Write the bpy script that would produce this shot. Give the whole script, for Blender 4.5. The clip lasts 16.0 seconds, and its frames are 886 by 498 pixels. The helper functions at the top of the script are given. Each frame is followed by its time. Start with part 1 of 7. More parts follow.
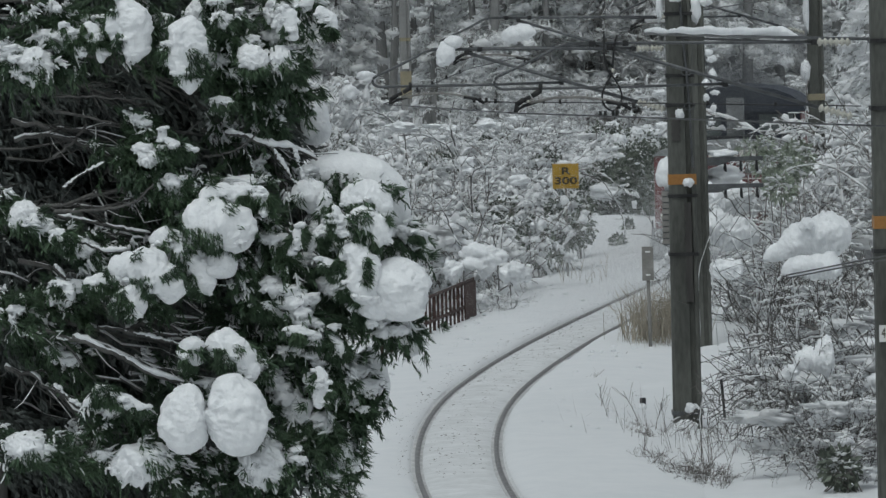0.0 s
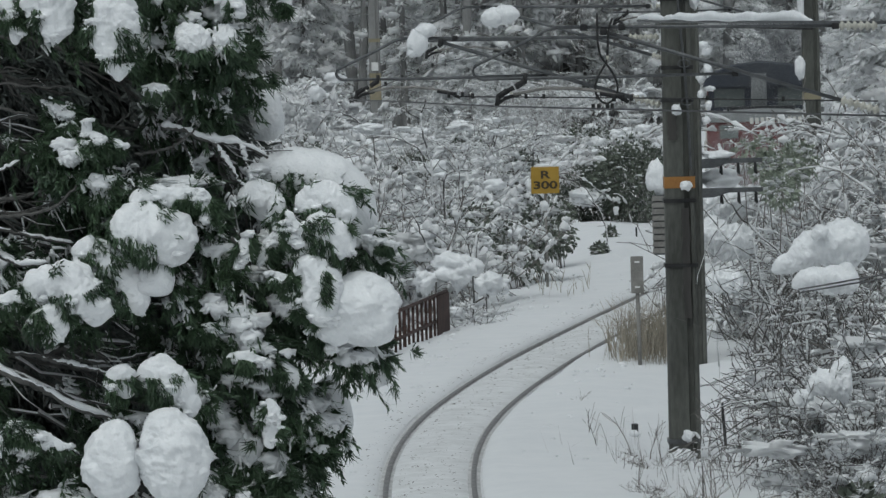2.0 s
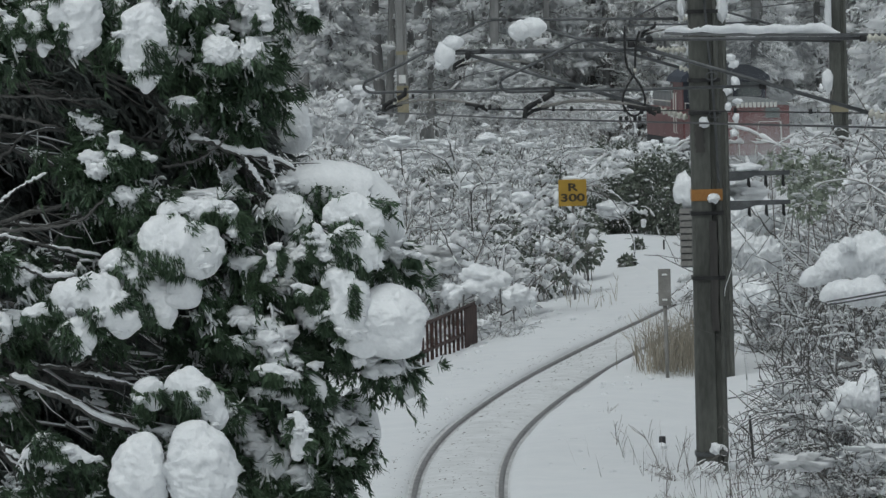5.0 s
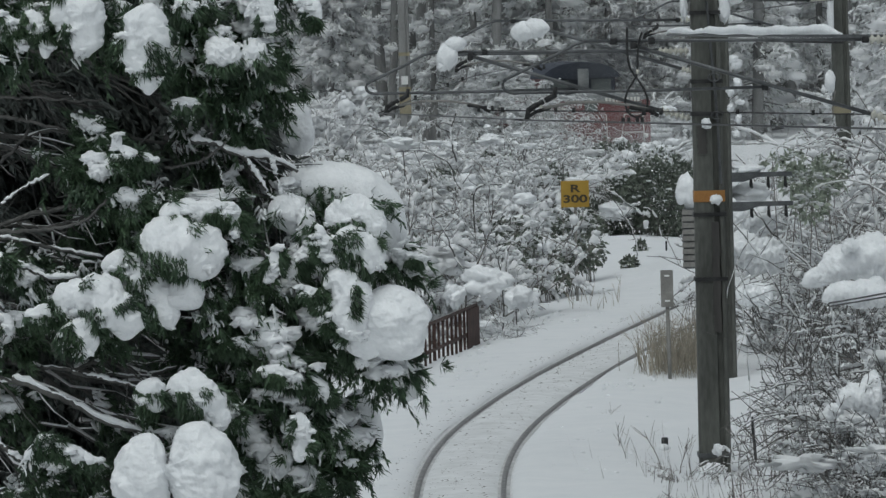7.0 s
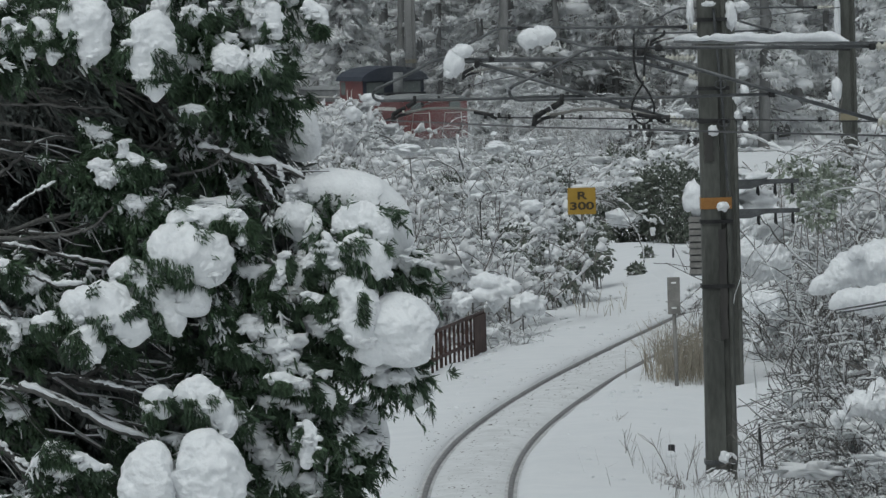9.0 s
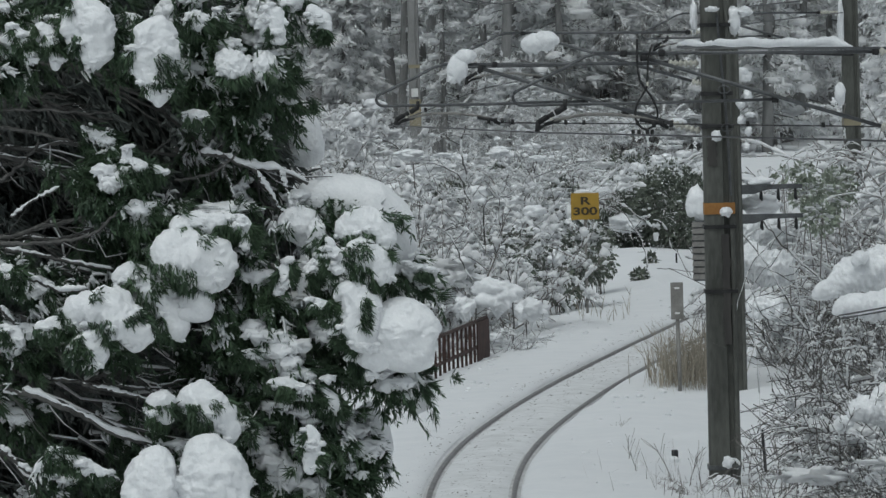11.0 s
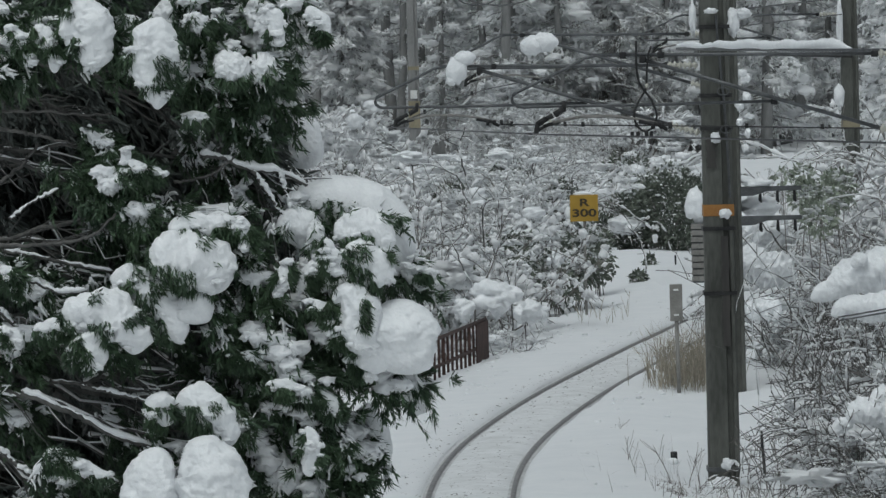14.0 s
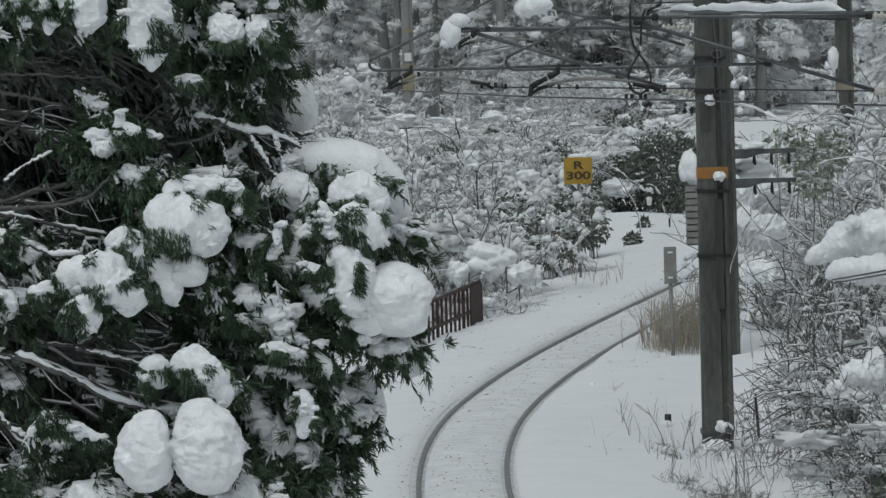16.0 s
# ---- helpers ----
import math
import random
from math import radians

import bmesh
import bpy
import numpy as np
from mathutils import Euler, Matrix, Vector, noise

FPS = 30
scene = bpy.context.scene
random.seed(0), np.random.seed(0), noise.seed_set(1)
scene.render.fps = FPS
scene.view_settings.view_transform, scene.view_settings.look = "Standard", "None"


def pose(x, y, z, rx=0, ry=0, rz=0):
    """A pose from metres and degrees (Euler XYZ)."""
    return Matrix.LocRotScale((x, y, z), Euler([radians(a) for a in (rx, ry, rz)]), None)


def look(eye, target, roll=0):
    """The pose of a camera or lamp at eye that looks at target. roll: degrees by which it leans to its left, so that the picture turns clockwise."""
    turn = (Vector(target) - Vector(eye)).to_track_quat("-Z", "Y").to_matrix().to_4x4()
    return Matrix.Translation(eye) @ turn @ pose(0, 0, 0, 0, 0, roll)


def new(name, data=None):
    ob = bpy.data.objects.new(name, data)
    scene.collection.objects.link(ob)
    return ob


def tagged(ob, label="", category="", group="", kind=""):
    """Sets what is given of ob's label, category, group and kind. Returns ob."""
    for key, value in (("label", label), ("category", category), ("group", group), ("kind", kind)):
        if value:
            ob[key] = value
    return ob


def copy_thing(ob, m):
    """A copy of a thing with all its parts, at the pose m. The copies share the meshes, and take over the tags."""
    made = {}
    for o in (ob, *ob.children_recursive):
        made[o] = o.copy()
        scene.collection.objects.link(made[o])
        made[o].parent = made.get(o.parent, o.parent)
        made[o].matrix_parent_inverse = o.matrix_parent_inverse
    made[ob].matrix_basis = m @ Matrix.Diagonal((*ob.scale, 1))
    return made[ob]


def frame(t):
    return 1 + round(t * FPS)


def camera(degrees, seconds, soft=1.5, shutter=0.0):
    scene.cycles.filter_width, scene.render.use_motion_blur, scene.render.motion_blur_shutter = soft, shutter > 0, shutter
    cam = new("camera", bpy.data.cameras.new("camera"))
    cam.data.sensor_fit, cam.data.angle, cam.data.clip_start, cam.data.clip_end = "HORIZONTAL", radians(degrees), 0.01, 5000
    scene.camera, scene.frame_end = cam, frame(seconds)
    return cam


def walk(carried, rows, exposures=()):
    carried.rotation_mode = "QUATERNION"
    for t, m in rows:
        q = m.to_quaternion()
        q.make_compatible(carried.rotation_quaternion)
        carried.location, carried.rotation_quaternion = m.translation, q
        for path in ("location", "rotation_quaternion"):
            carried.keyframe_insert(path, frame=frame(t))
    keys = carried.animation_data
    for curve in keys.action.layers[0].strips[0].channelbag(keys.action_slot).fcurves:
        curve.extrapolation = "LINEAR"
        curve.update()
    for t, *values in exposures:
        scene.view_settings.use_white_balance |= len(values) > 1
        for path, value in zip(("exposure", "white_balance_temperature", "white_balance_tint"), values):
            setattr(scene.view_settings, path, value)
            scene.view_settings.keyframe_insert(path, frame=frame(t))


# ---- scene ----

# ---------------------------------------------------------------- camera and its walk
EYE, PITCH, LEAN = 6.33, -2.449, -1.5
cam = camera(9.0, 16.0, soft=1.45)
# seconds, turn to the left, turn upwards (degrees), metres back along the view
ROWS = [
    (0.0, -0.1015, -0.3853, 8.0),
    (0.1, -0.19, -0.40, 4.9),
    (0.2, -0.27, -0.42, 1.6),
    (0.3, -0.31, -0.43, 0.0),
    (0.5, -0.2877, -0.4390, 0.0),
    (1.0, -0.3087, -0.3165, 0.0),
    (1.5, -0.3957, -0.3803, 0.0),
    (2.0, -0.4053, -0.3190, 0.0),
    (2.5, -0.3890, -0.2835, 0.0),
    (3.0, -0.3450, -0.2731, 0.0),
    (3.5, -0.3017, -0.2547, 0.0),
    (4.0, -0.1531, -0.2157, 0.0),
    (4.3, -0.1350, -0.2050, 0.0),
    (6.5, -0.1012, -0.1787, 0.0),
    (7.0, -0.1012, -0.1787, 0.0),
    (7.5, -0.0750, -0.1694, 0.0),
    (8.0, -0.0665, -0.1427, 0.0),
    (8.5, -0.0665, -0.1427, 0.0),
    (9.0, -0.0323, -0.1067, 0.0),
    (11.5, 0.0014, -0.0529, 0.0),
    (12.0, -0.0072, -0.0531, 0.0),
    (12.5, 0.0178, 0.0005, 0.0),
    (13.0, 0.0, 0.0, 0.0),
    (13.5, -0.0082, -0.0180, 0.0),
    (14.0, -0.0083, -0.0353, 0.0),
    (14.5, -0.0428, -0.0368, 0.0),
    (15.0, -0.0922, -0.1698, 0.0),
    (15.5, -0.0900, -0.2756, 0.0),
    (16.0, -0.0685, -0.4160, 0.0),
]
walk(cam, [(t, pose(0, 0, EYE, 90 + PITCH, 0, 0) @ pose(0, 0, back, 0, 0, 0) @ pose(0, 0, 0, up, turn, LEAN)) for t, turn, up, back in ROWS],
     exposures=[(0.0, -0.36, 6120, 3), (16.0, -0.36, 6120, 3)])

# ---------------------------------------------------------------- world and sun: bright overcast
SUN_HEIGHT, SUN_TURN = 66, 200
world = bpy.data.worlds.new("overcast")
scene.world = world
world.use_nodes = True
wn = world.node_tree
wn.nodes.clear()
sky = wn.nodes.new("ShaderNodeTexSky")
sky.sky_type, sky.sun_disc = "NISHITA", False
sky.sun_elevation, sky.sun_rotation = radians(SUN_HEIGHT), radians(SUN_TURN)
sky.air_density, sky.dust_density = 1.0, 4.0
veil = wn.nodes.new("ShaderNodeHueSaturation")
veil.inputs["Saturation"].default_value = 0.22
ground_light = wn.nodes.new("ShaderNodeBackground")
ground_light.inputs["Strength"].default_value = 0.10
wout = wn.nodes.new("ShaderNodeOutputWorld")
wn.links.new(sky.outputs[0], veil.inputs["Color"])
wn.links.new(veil.outputs[0], ground_light.inputs["Color"])
wn.links.new(ground_light.outputs[0], wout.inputs["Surface"])
sun = new("sun", bpy.data.lights.new("sun", "SUN"))
sun.data.energy, sun.data.angle, sun.data.color = 0.8, radians(40), (1.0, 0.98, 0.95)
sun.matrix_world = look((0, 0, 60), (60 * math.sin(radians(20)), 60 * math.cos(radians(20)), 60 - 60 * math.tan(radians(SUN_HEIGHT))))


# ---------------------------------------------------------------- materials
def mat(name, a, b=None, rough=0.7, metal=0.0, scale=4.0, fine=60.0, bump=0.15, depth=0.01, spread=(0.35, 0.65), streak=1.0, rand=0.0, coat=0.0, thin=0.0):
    """A surface of two tones mixed by coarse and fine noise, with fine relief."""
    m = bpy.data.materials.new(name)
    m.use_nodes = True
    nt = m.node_tree
    bsdf = nt.nodes["Principled BSDF"]
    bsdf.inputs["Roughness"].default_value = rough
    bsdf.inputs["Metallic"].default_value = metal
    b = b or tuple(c * 0.8 for c in a)
    co = nt.nodes.new("ShaderNodeTexCoord")
    mp = nt.nodes.new("ShaderNodeMapping")
    mp.inputs["Scale"].default_value = (1, 1, streak)
    nt.links.new(co.outputs["Object"], mp.inputs["Vector"])
    n1 = nt.nodes.new("ShaderNodeTexNoise")
    n1.inputs["Scale"].default_value, n1.inputs["Detail"].default_value = scale, 5
    n2 = nt.nodes.new("ShaderNodeTexNoise")
    n2.inputs["Scale"].default_value, n2.inputs["Detail"].default_value = fine, 3
    for n in (n1, n2):
        nt.links.new(mp.outputs[0], n.inputs["Vector"])
    mix = nt.nodes.new("ShaderNodeMath")
    mix.operation = "MULTIPLY_ADD"
    mix.inputs[1].default_value = 0.35
    nt.links.new(n2.outputs[0], mix.inputs[0])
    sub = nt.nodes.new("ShaderNodeMath")
    sub.operation = "MULTIPLY_ADD"
    sub.inputs[1].default_value, sub.inputs[2].default_value = 0.65, 0.0
    nt.links.new(n1.outputs[0], sub.inputs[0])
    nt.links.new(sub.outputs[0], mix.inputs[2])
    ramp = nt.nodes.new("ShaderNodeValToRGB")
    ramp.color_ramp.elements[0].position, ramp.color_ramp.elements[1].position = spread
    ramp.color_ramp.elements[0].color, ramp.color_ramp.elements[1].color = (*a, 1), (*b, 1)
    nt.links.new(mix.outputs[0], ramp.inputs[0])
    out = ramp.outputs[0]
    if rand:
        geo = nt.nodes.new("ShaderNodeNewGeometry")
        hsv = nt.nodes.new("ShaderNodeHueSaturation")
        rng = nt.nodes.new("ShaderNodeMapRange")
        rng.inputs["To Min"].default_value, rng.inputs["To Max"].default_value = 1 - rand, 1 + rand
        nt.links.new(geo.outputs["Random Per Island"], rng.inputs["Value"])
        nt.links.new(rng.outputs[0], hsv.inputs["Value"])
        nt.links.new(out, hsv.inputs["Color"])
        out = hsv.outputs[0]
    nt.links.new(out, bsdf.inputs["Base Color"])
    if coat:
        bsdf.inputs["Coat Weight"].default_value = coat
    if bump:
        bp = nt.nodes.new("ShaderNodeBump")
        bp.inputs["Strength"].default_value, bp.inputs["Distance"].default_value = bump, depth
        nt.links.new(mix.outputs[0], bp.inputs["Height"])
        nt.links.new(bp.outputs[0], bsdf.inputs["Normal"])
    if thin:
        # thin needles and loose snow let part of the light through
        tr = nt.nodes.new("ShaderNodeBsdfTranslucent")
        nt.links.new(out, tr.inputs["Color"])
        mx = nt.nodes.new("ShaderNodeMixShader")
        mx.inputs[0].default_value = thin
        nt.links.new(bsdf.outputs[0], mx.inputs[1])
        nt.links.new(tr.outputs[0], mx.inputs[2])
        nt.links.new(mx.outputs[0], nt.nodes["Material Output"].inputs["Surface"])
    return m


SNOW = mat("snow", (0.77, 0.785, 0.80), (0.88, 0.89, 0.90), 0.65, scale=9, fine=40, bump=0.85, depth=0.03)
SNOW_BED = mat("track_snow", (0.60, 0.61, 0.61), (0.77, 0.78, 0.79), 0.7, scale=2.2, fine=11, bump=0.16, depth=0.04)
SNOW_GROUND = mat("ground_snow", (0.72, 0.735, 0.75), (0.77, 0.78, 0.79), 0.7, scale=1.6, fine=7, bump=0.07, depth=0.04)
# groove grey is part dirt, part flangeway shade put into the colour
SLUSH = mat("dirty_shaded_groove_snow", (0.38, 0.38, 0.38), (0.62, 0.62, 0.62), 0.6, scale=3, fine=25, bump=0.5, depth=0.03)
FROST = mat("frosted_twig_snow", (0.80, 0.81, 0.82), (0.92, 0.925, 0.93), 0.8, scale=2, fine=25, bump=0.3, rand=0.1, thin=0.25)
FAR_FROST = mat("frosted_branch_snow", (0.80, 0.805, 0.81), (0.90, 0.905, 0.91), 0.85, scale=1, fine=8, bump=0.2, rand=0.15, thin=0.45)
STEEL = mat("rail_steel", (0.15, 0.145, 0.14), (0.30, 0.295, 0.29), 0.50, 0.4, scale=6, fine=50)
NEEDLE = mat("cedar_foliage", (0.027, 0.052, 0.030), (0.075, 0.124, 0.064), 0.6, scale=2.5, fine=20, bump=0.0, rand=0.45)
# inner needles greyed and lifted in colour, as haze lifts their blacks
NEEDLE_HAZED = mat("inner_cedar_foliage", (0.056, 0.066, 0.063), (0.105, 0.118, 0.110), 0.8, scale=2.5, fine=20, bump=0.0, rand=0.4)
BARK = mat("cedar_bark", (0.055, 0.054, 0.052), (0.13, 0.127, 0.12), 0.9, scale=5, fine=40, bump=0.8, streak=0.3)
THICKET_BARK = mat("brown_twig_bark", (0.075, 0.070, 0.066), (0.17, 0.16, 0.15), 0.9, scale=3, fine=30, bump=0.2, rand=0.35)
SNOW_POWDER = mat("blown_powder_snow", (0.55, 0.56, 0.57), (0.75, 0.76, 0.77), 1.0, scale=1, fine=6, bump=0, rand=0.1)
SMOKE = mat("diesel_smoke_soot", (0.070, 0.075, 0.083), (0.120, 0.127, 0.137), 1.0, scale=1, fine=6, bump=0, rand=0.3)
# bark tone lifted to stand in for haze among the shrubs
TWIG = mat("grey_twig_bark", (0.14, 0.128, 0.118), (0.26, 0.242, 0.225), 0.9, scale=3, fine=30, bump=0.2, rand=0.35)
REED = mat("dry_reed", (0.25, 0.222, 0.175), (0.41, 0.372, 0.305), 0.85, scale=3, fine=30, bump=0.0, rand=0.3)
PALE_GREEN = mat("frosted_leaf", (0.20, 0.23, 0.18), (0.40, 0.44, 0.36), 0.7, scale=2, fine=20, bump=0.0, rand=0.4, thin=0.3)
# leaf tone lifted to stand in for powder haze before the bushes
EVERGREEN = mat("evergreen_leaf", (0.070, 0.085, 0.070), (0.155, 0.175, 0.135), 0.6, scale=2, fine=20, bump=0.0, rand=0.4)
# far foliage and bark paled in base colour to stand in for haze
FAR_GREEN = mat("hazed_conifer_foliage", (0.55, 0.565, 0.55), (0.76, 0.77, 0.755), 0.9, scale=0.6, fine=6, bump=0.0, rand=0.35, thin=0.45)
FAR_BARK = mat("hazed_trunk_bark", (0.20, 0.20, 0.197), (0.33, 0.328, 0.322), 0.9, scale=1.5, fine=12, bump=0.3, streak=0.3)
CONCRETE = mat("weathered_concrete", (0.050, 0.052, 0.046), (0.125, 0.128, 0.115), 0.9, scale=2.2, fine=25, bump=0.4, streak=0.25)
# the far pole's concrete, lightened in colour to stand in for haze
HAZED_CONCRETE = mat("hazed_concrete", (0.18, 0.18, 0.177), (0.28, 0.28, 0.275), 0.9, scale=2.2, fine=25, bump=0.3, streak=0.25)
DULL_YELLOW = mat("faded_yellow_wrap", (0.22, 0.195, 0.13), (0.31, 0.275, 0.19), 0.8, scale=4, fine=30)
CONCRETE_WET = mat("wet_concrete_streak", (0.030, 0.028, 0.026), (0.07, 0.066, 0.06), 0.6, scale=3, fine=25, bump=0.3, streak=0.15)
GALV = mat("galvanised_tube", (0.065, 0.068, 0.07), (0.14, 0.145, 0.15), 0.5, 0.6, scale=5, fine=40)
DARK_IRON = mat("dark_iron", (0.018, 0.018, 0.019), (0.05, 0.05, 0.05), 0.6, 0.5, scale=8, fine=50)
WIRE = mat("copper_wire", (0.03, 0.03, 0.032), (0.06, 0.06, 0.06), 0.5, 0.6, scale=8, fine=50, bump=0)
ORANGE = mat("orange_band", (0.26, 0.115, 0.026), (0.37, 0.18, 0.045), 0.55, scale=6, fine=40, bump=0.1)
YELLOW = mat("yellow_board", (0.35, 0.215, 0.025), (0.44, 0.275, 0.04), 0.5, scale=4, fine=40, bump=0.05)
INK = mat("black_lettering", (0.040, 0.030, 0.014), (0.06, 0.045, 0.02), 0.6, bump=0)
PLATE = mat("white_enamel_plate", (0.62, 0.62, 0.60), (0.75, 0.75, 0.74), 0.5, scale=5, fine=40, bump=0.05)
MARKER = mat("grey_marker_board", (0.14, 0.135, 0.125), (0.27, 0.262, 0.245), 0.8, scale=6, fine=40)
RUST = mat("rusty_fence_steel", (0.034, 0.020, 0.017), (0.090, 0.050, 0.042), 0.8, 0.2, scale=6, fine=50, bump=0.4)
PORCELAIN = mat("porcelain_insulator", (0.40, 0.39, 0.34), (0.56, 0.55, 0.49), 0.25, scale=10, fine=60, bump=0)
# red dulled in base colour to stand in for haze over the train
RED = mat("red_locomotive_paint", (0.135, 0.042, 0.042), (0.20, 0.078, 0.075), 0.5, scale=1.2, fine=14, bump=0.08, coat=0.1)
ROOF_GREY = mat("grey_roof_paint", (0.20, 0.21, 0.21), (0.32, 0.33, 0.33), 0.6, scale=1.5, fine=15)
SOOT = mat("sooty_black_steel", (0.018, 0.019, 0.022), (0.045, 0.047, 0.05), 0.6, 0.2, scale=2, fine=20)
CAB_GREY = mat("dark_blue_grey_paint", (0.022, 0.028, 0.042), (0.050, 0.058, 0.078), 0.6, scale=1.5, fine=15)
CAKED = mat("snow_caked_steel", (0.09, 0.092, 0.098), (0.34, 0.35, 0.36), 0.8, scale=1.6, fine=9, bump=0.3, spread=(0.38, 0.7))
STRIPE = mat("white_stripe_paint", (0.60, 0.58, 0.54), (0.74, 0.72, 0.68), 0.5, scale=3, fine=30, bump=0)
# glass paled in colour for the snow light seen through and reflected
WINDOW = mat("brightened_window_glass", (0.13, 0.15, 0.145), (0.20, 0.22, 0.21), 0.15, scale=2, fine=10, bump=0)


# ---------------------------------------------------------------- mesh tools
class Geo:
    """Collects triangles and quads for one mesh."""

    def __init__(self):
        self.v, self.q, self.t, self.n = [], [], [], 0

    def add(self, verts, quads=None, tris=None):
        verts = np.asarray(verts, dtype=np.float64).reshape(-1, 3)
        if quads is not None and len(quads):
            self.q.append(np.asarray(quads).reshape(-1, 4) + self.n)
        if tris is not None and len(tris):
            self.t.append(np.asarray(tris).reshape(-1, 3) + self.n)
        self.v.append(verts)
        self.n += len(verts)

    def tube(self, points, radii, sides=5, cap=True):
        p = np.asarray(points, dtype=np.float64)
        r = np.broadcast_to(np.asarray(radii, dtype=np.float64), (len(p),))
        d = np.gradient(p, axis=0)
        d /= np.linalg.norm(d, axis=1, keepdims=True) + 1e-12
        ref = np.where(np.abs(d[:, 2:3]) > 0.9, np.array([[1.0, 0, 0]]), np.array([[0, 0, 1.0]]))
        a = np.cross(d, ref)
        a /= np.linalg.norm(a, axis=1, keepdims=True) + 1e-12
        b = np.cross(d, a)
        ang = np.arange(sides) * 2 * np.pi / sides
        ring = p[:, None] + r[:, None, None] * (np.cos(ang)[None, :, None] * a[:, None] + np.sin(ang)[None, :, None] * b[:, None])
        k, i = np.meshgrid(np.arange(len(p) - 1), np.arange(sides), indexing="ij")
        j = (i + 1) % sides
        quads = np.stack([k * sides + i, k * sides + j, (k + 1) * sides + j, (k + 1) * sides + i], -1).reshape(-1, 4)
        tris = []
        verts = ring.reshape(-1, 3)
        if cap:
            m = len(verts)
            verts = np.vstack([verts, p[:1], p[-1:]])
            e = (len(p) - 1) * sides
            tris = [(m, (i + 1) % sides, i) for i in range(sides)] + [(m + 1, e + i, e + (i + 1) % sides) for i in range(sides)]
        self.add(verts, quads, tris)

    def box(self, x0, x1, y0, y1, z0, z1, bevel=0.0):
        b = min(bevel, (x1 - x0) / 3, (y1 - y0) / 3, (z1 - z0) / 3)
        if b <= 0:
            v = [(x, y, z) for z in (z0, z1) for y in (y0, y1) for x in (x0, x1)]
            self.add(v, [(0, 2, 3, 1), (4, 5, 7, 6), (0, 1, 5, 4), (2, 6, 7, 3), (0, 4, 6, 2), (1, 3, 7, 5)])
            return
        bm = bmesh.new()
        bmesh.ops.create_cube(bm, size=1, matrix=Matrix.Translation(((x0 + x1) / 2, (y0 + y1) / 2, (z0 + z1) / 2)) @ Matrix.Diagonal((x1 - x0, y1 - y0, z1 - z0, 1)))
        bmesh.ops.bevel(bm, geom=list(bm.edges), offset=b, segments=2, affect="EDGES", profile=0.5)
        bmesh.ops.triangulate(bm, faces=list(bm.faces))
        bm.verts.index_update()
        self.add([tuple(v.co) for v in bm.verts], tris=[[v.index for v in f.verts] for f in bm.faces])
        bm.free()

    def prism(self, outline, y0, y1):
        """An outline in x and z, drawn out along y."""
        n = len(outline)
        v = [(x, y0, z) for x, z in outline] + [(x, y1, z) for x, z in outline] + [(np.mean([o[0] for o in outline]), y, np.mean([o[1] for o in outline])) for y in (y0, y1)]
        q = [(i, (i + 1) % n, n + (i + 1) % n, n + i) for i in range(n)]
        t = [(2 * n, (i + 1) % n, i) for i in range(n)] + [(2 * n + 1, n + i, n + (i + 1) % n) for i in range(n)]
        self.add(v, q, t)

    def blades(self, base, way, length, width, side):
        """Kite-shaped leaves, many at once."""
        base, way, side = (np.asarray(a, dtype=np.float64) for a in (base, way, side))
        length, width = np.asarray(length)[:, None], np.asarray(width)[:, None]
        n = len(base)
        mid = base + way * length * 0.45
        v = np.stack([base, mid + side * width, base + way * length, mid - side * width], 1).reshape(-1, 3)
        self.add(v, np.arange(n * 4).reshape(n, 4))

    def object(self, name, material, parent=None, label="", smooth=True, kind=""):
        v = np.concatenate(self.v) if self.v else np.zeros((0, 3))
        q = np.concatenate(self.q) if self.q else np.zeros((0, 4), int)
        t = np.concatenate(self.t) if self.t else np.zeros((0, 3), int)
        me = bpy.data.meshes.new(name)
        me.vertices.add(len(v))
        me.vertices.foreach_set("co", v.ravel())
        me.loops.add(q.size + t.size)
        me.loops.foreach_set("vertex_index", np.concatenate([q.ravel(), t.ravel()]).astype(np.int32))
        me.polygons.add(len(q) + len(t))
        me.polygons.foreach_set("loop_start", np.concatenate([np.arange(len(q)) * 4, q.size + np.arange(len(t)) * 3]).astype(np.int32))
        me.update(calc_edges=True)
        me.polygons.foreach_set("use_smooth", np.full(len(q) + len(t), smooth))
        me.materials.append(material)
        ob = new(name, me)
        if parent:
            ob.parent = parent
        return tagged(ob, label, kind=kind)


def unit(a):
    return a / (np.linalg.norm(a, axis=-1, keepdims=True) + 1e-12)


def ball(level):
    bm = bmesh.new()
    bmesh.ops.create_icosphere(bm, subdivisions=level, radius=1)
    bm.verts.index_update()
    v = np.array([tuple(p.co) for p in bm.verts])
    t = np.array([[p.index for p in f.verts] for f in bm.faces])
    bm.free()
    return v, t


BALLS = {k: ball(k) for k in (1, 2, 3, 4, 5)}


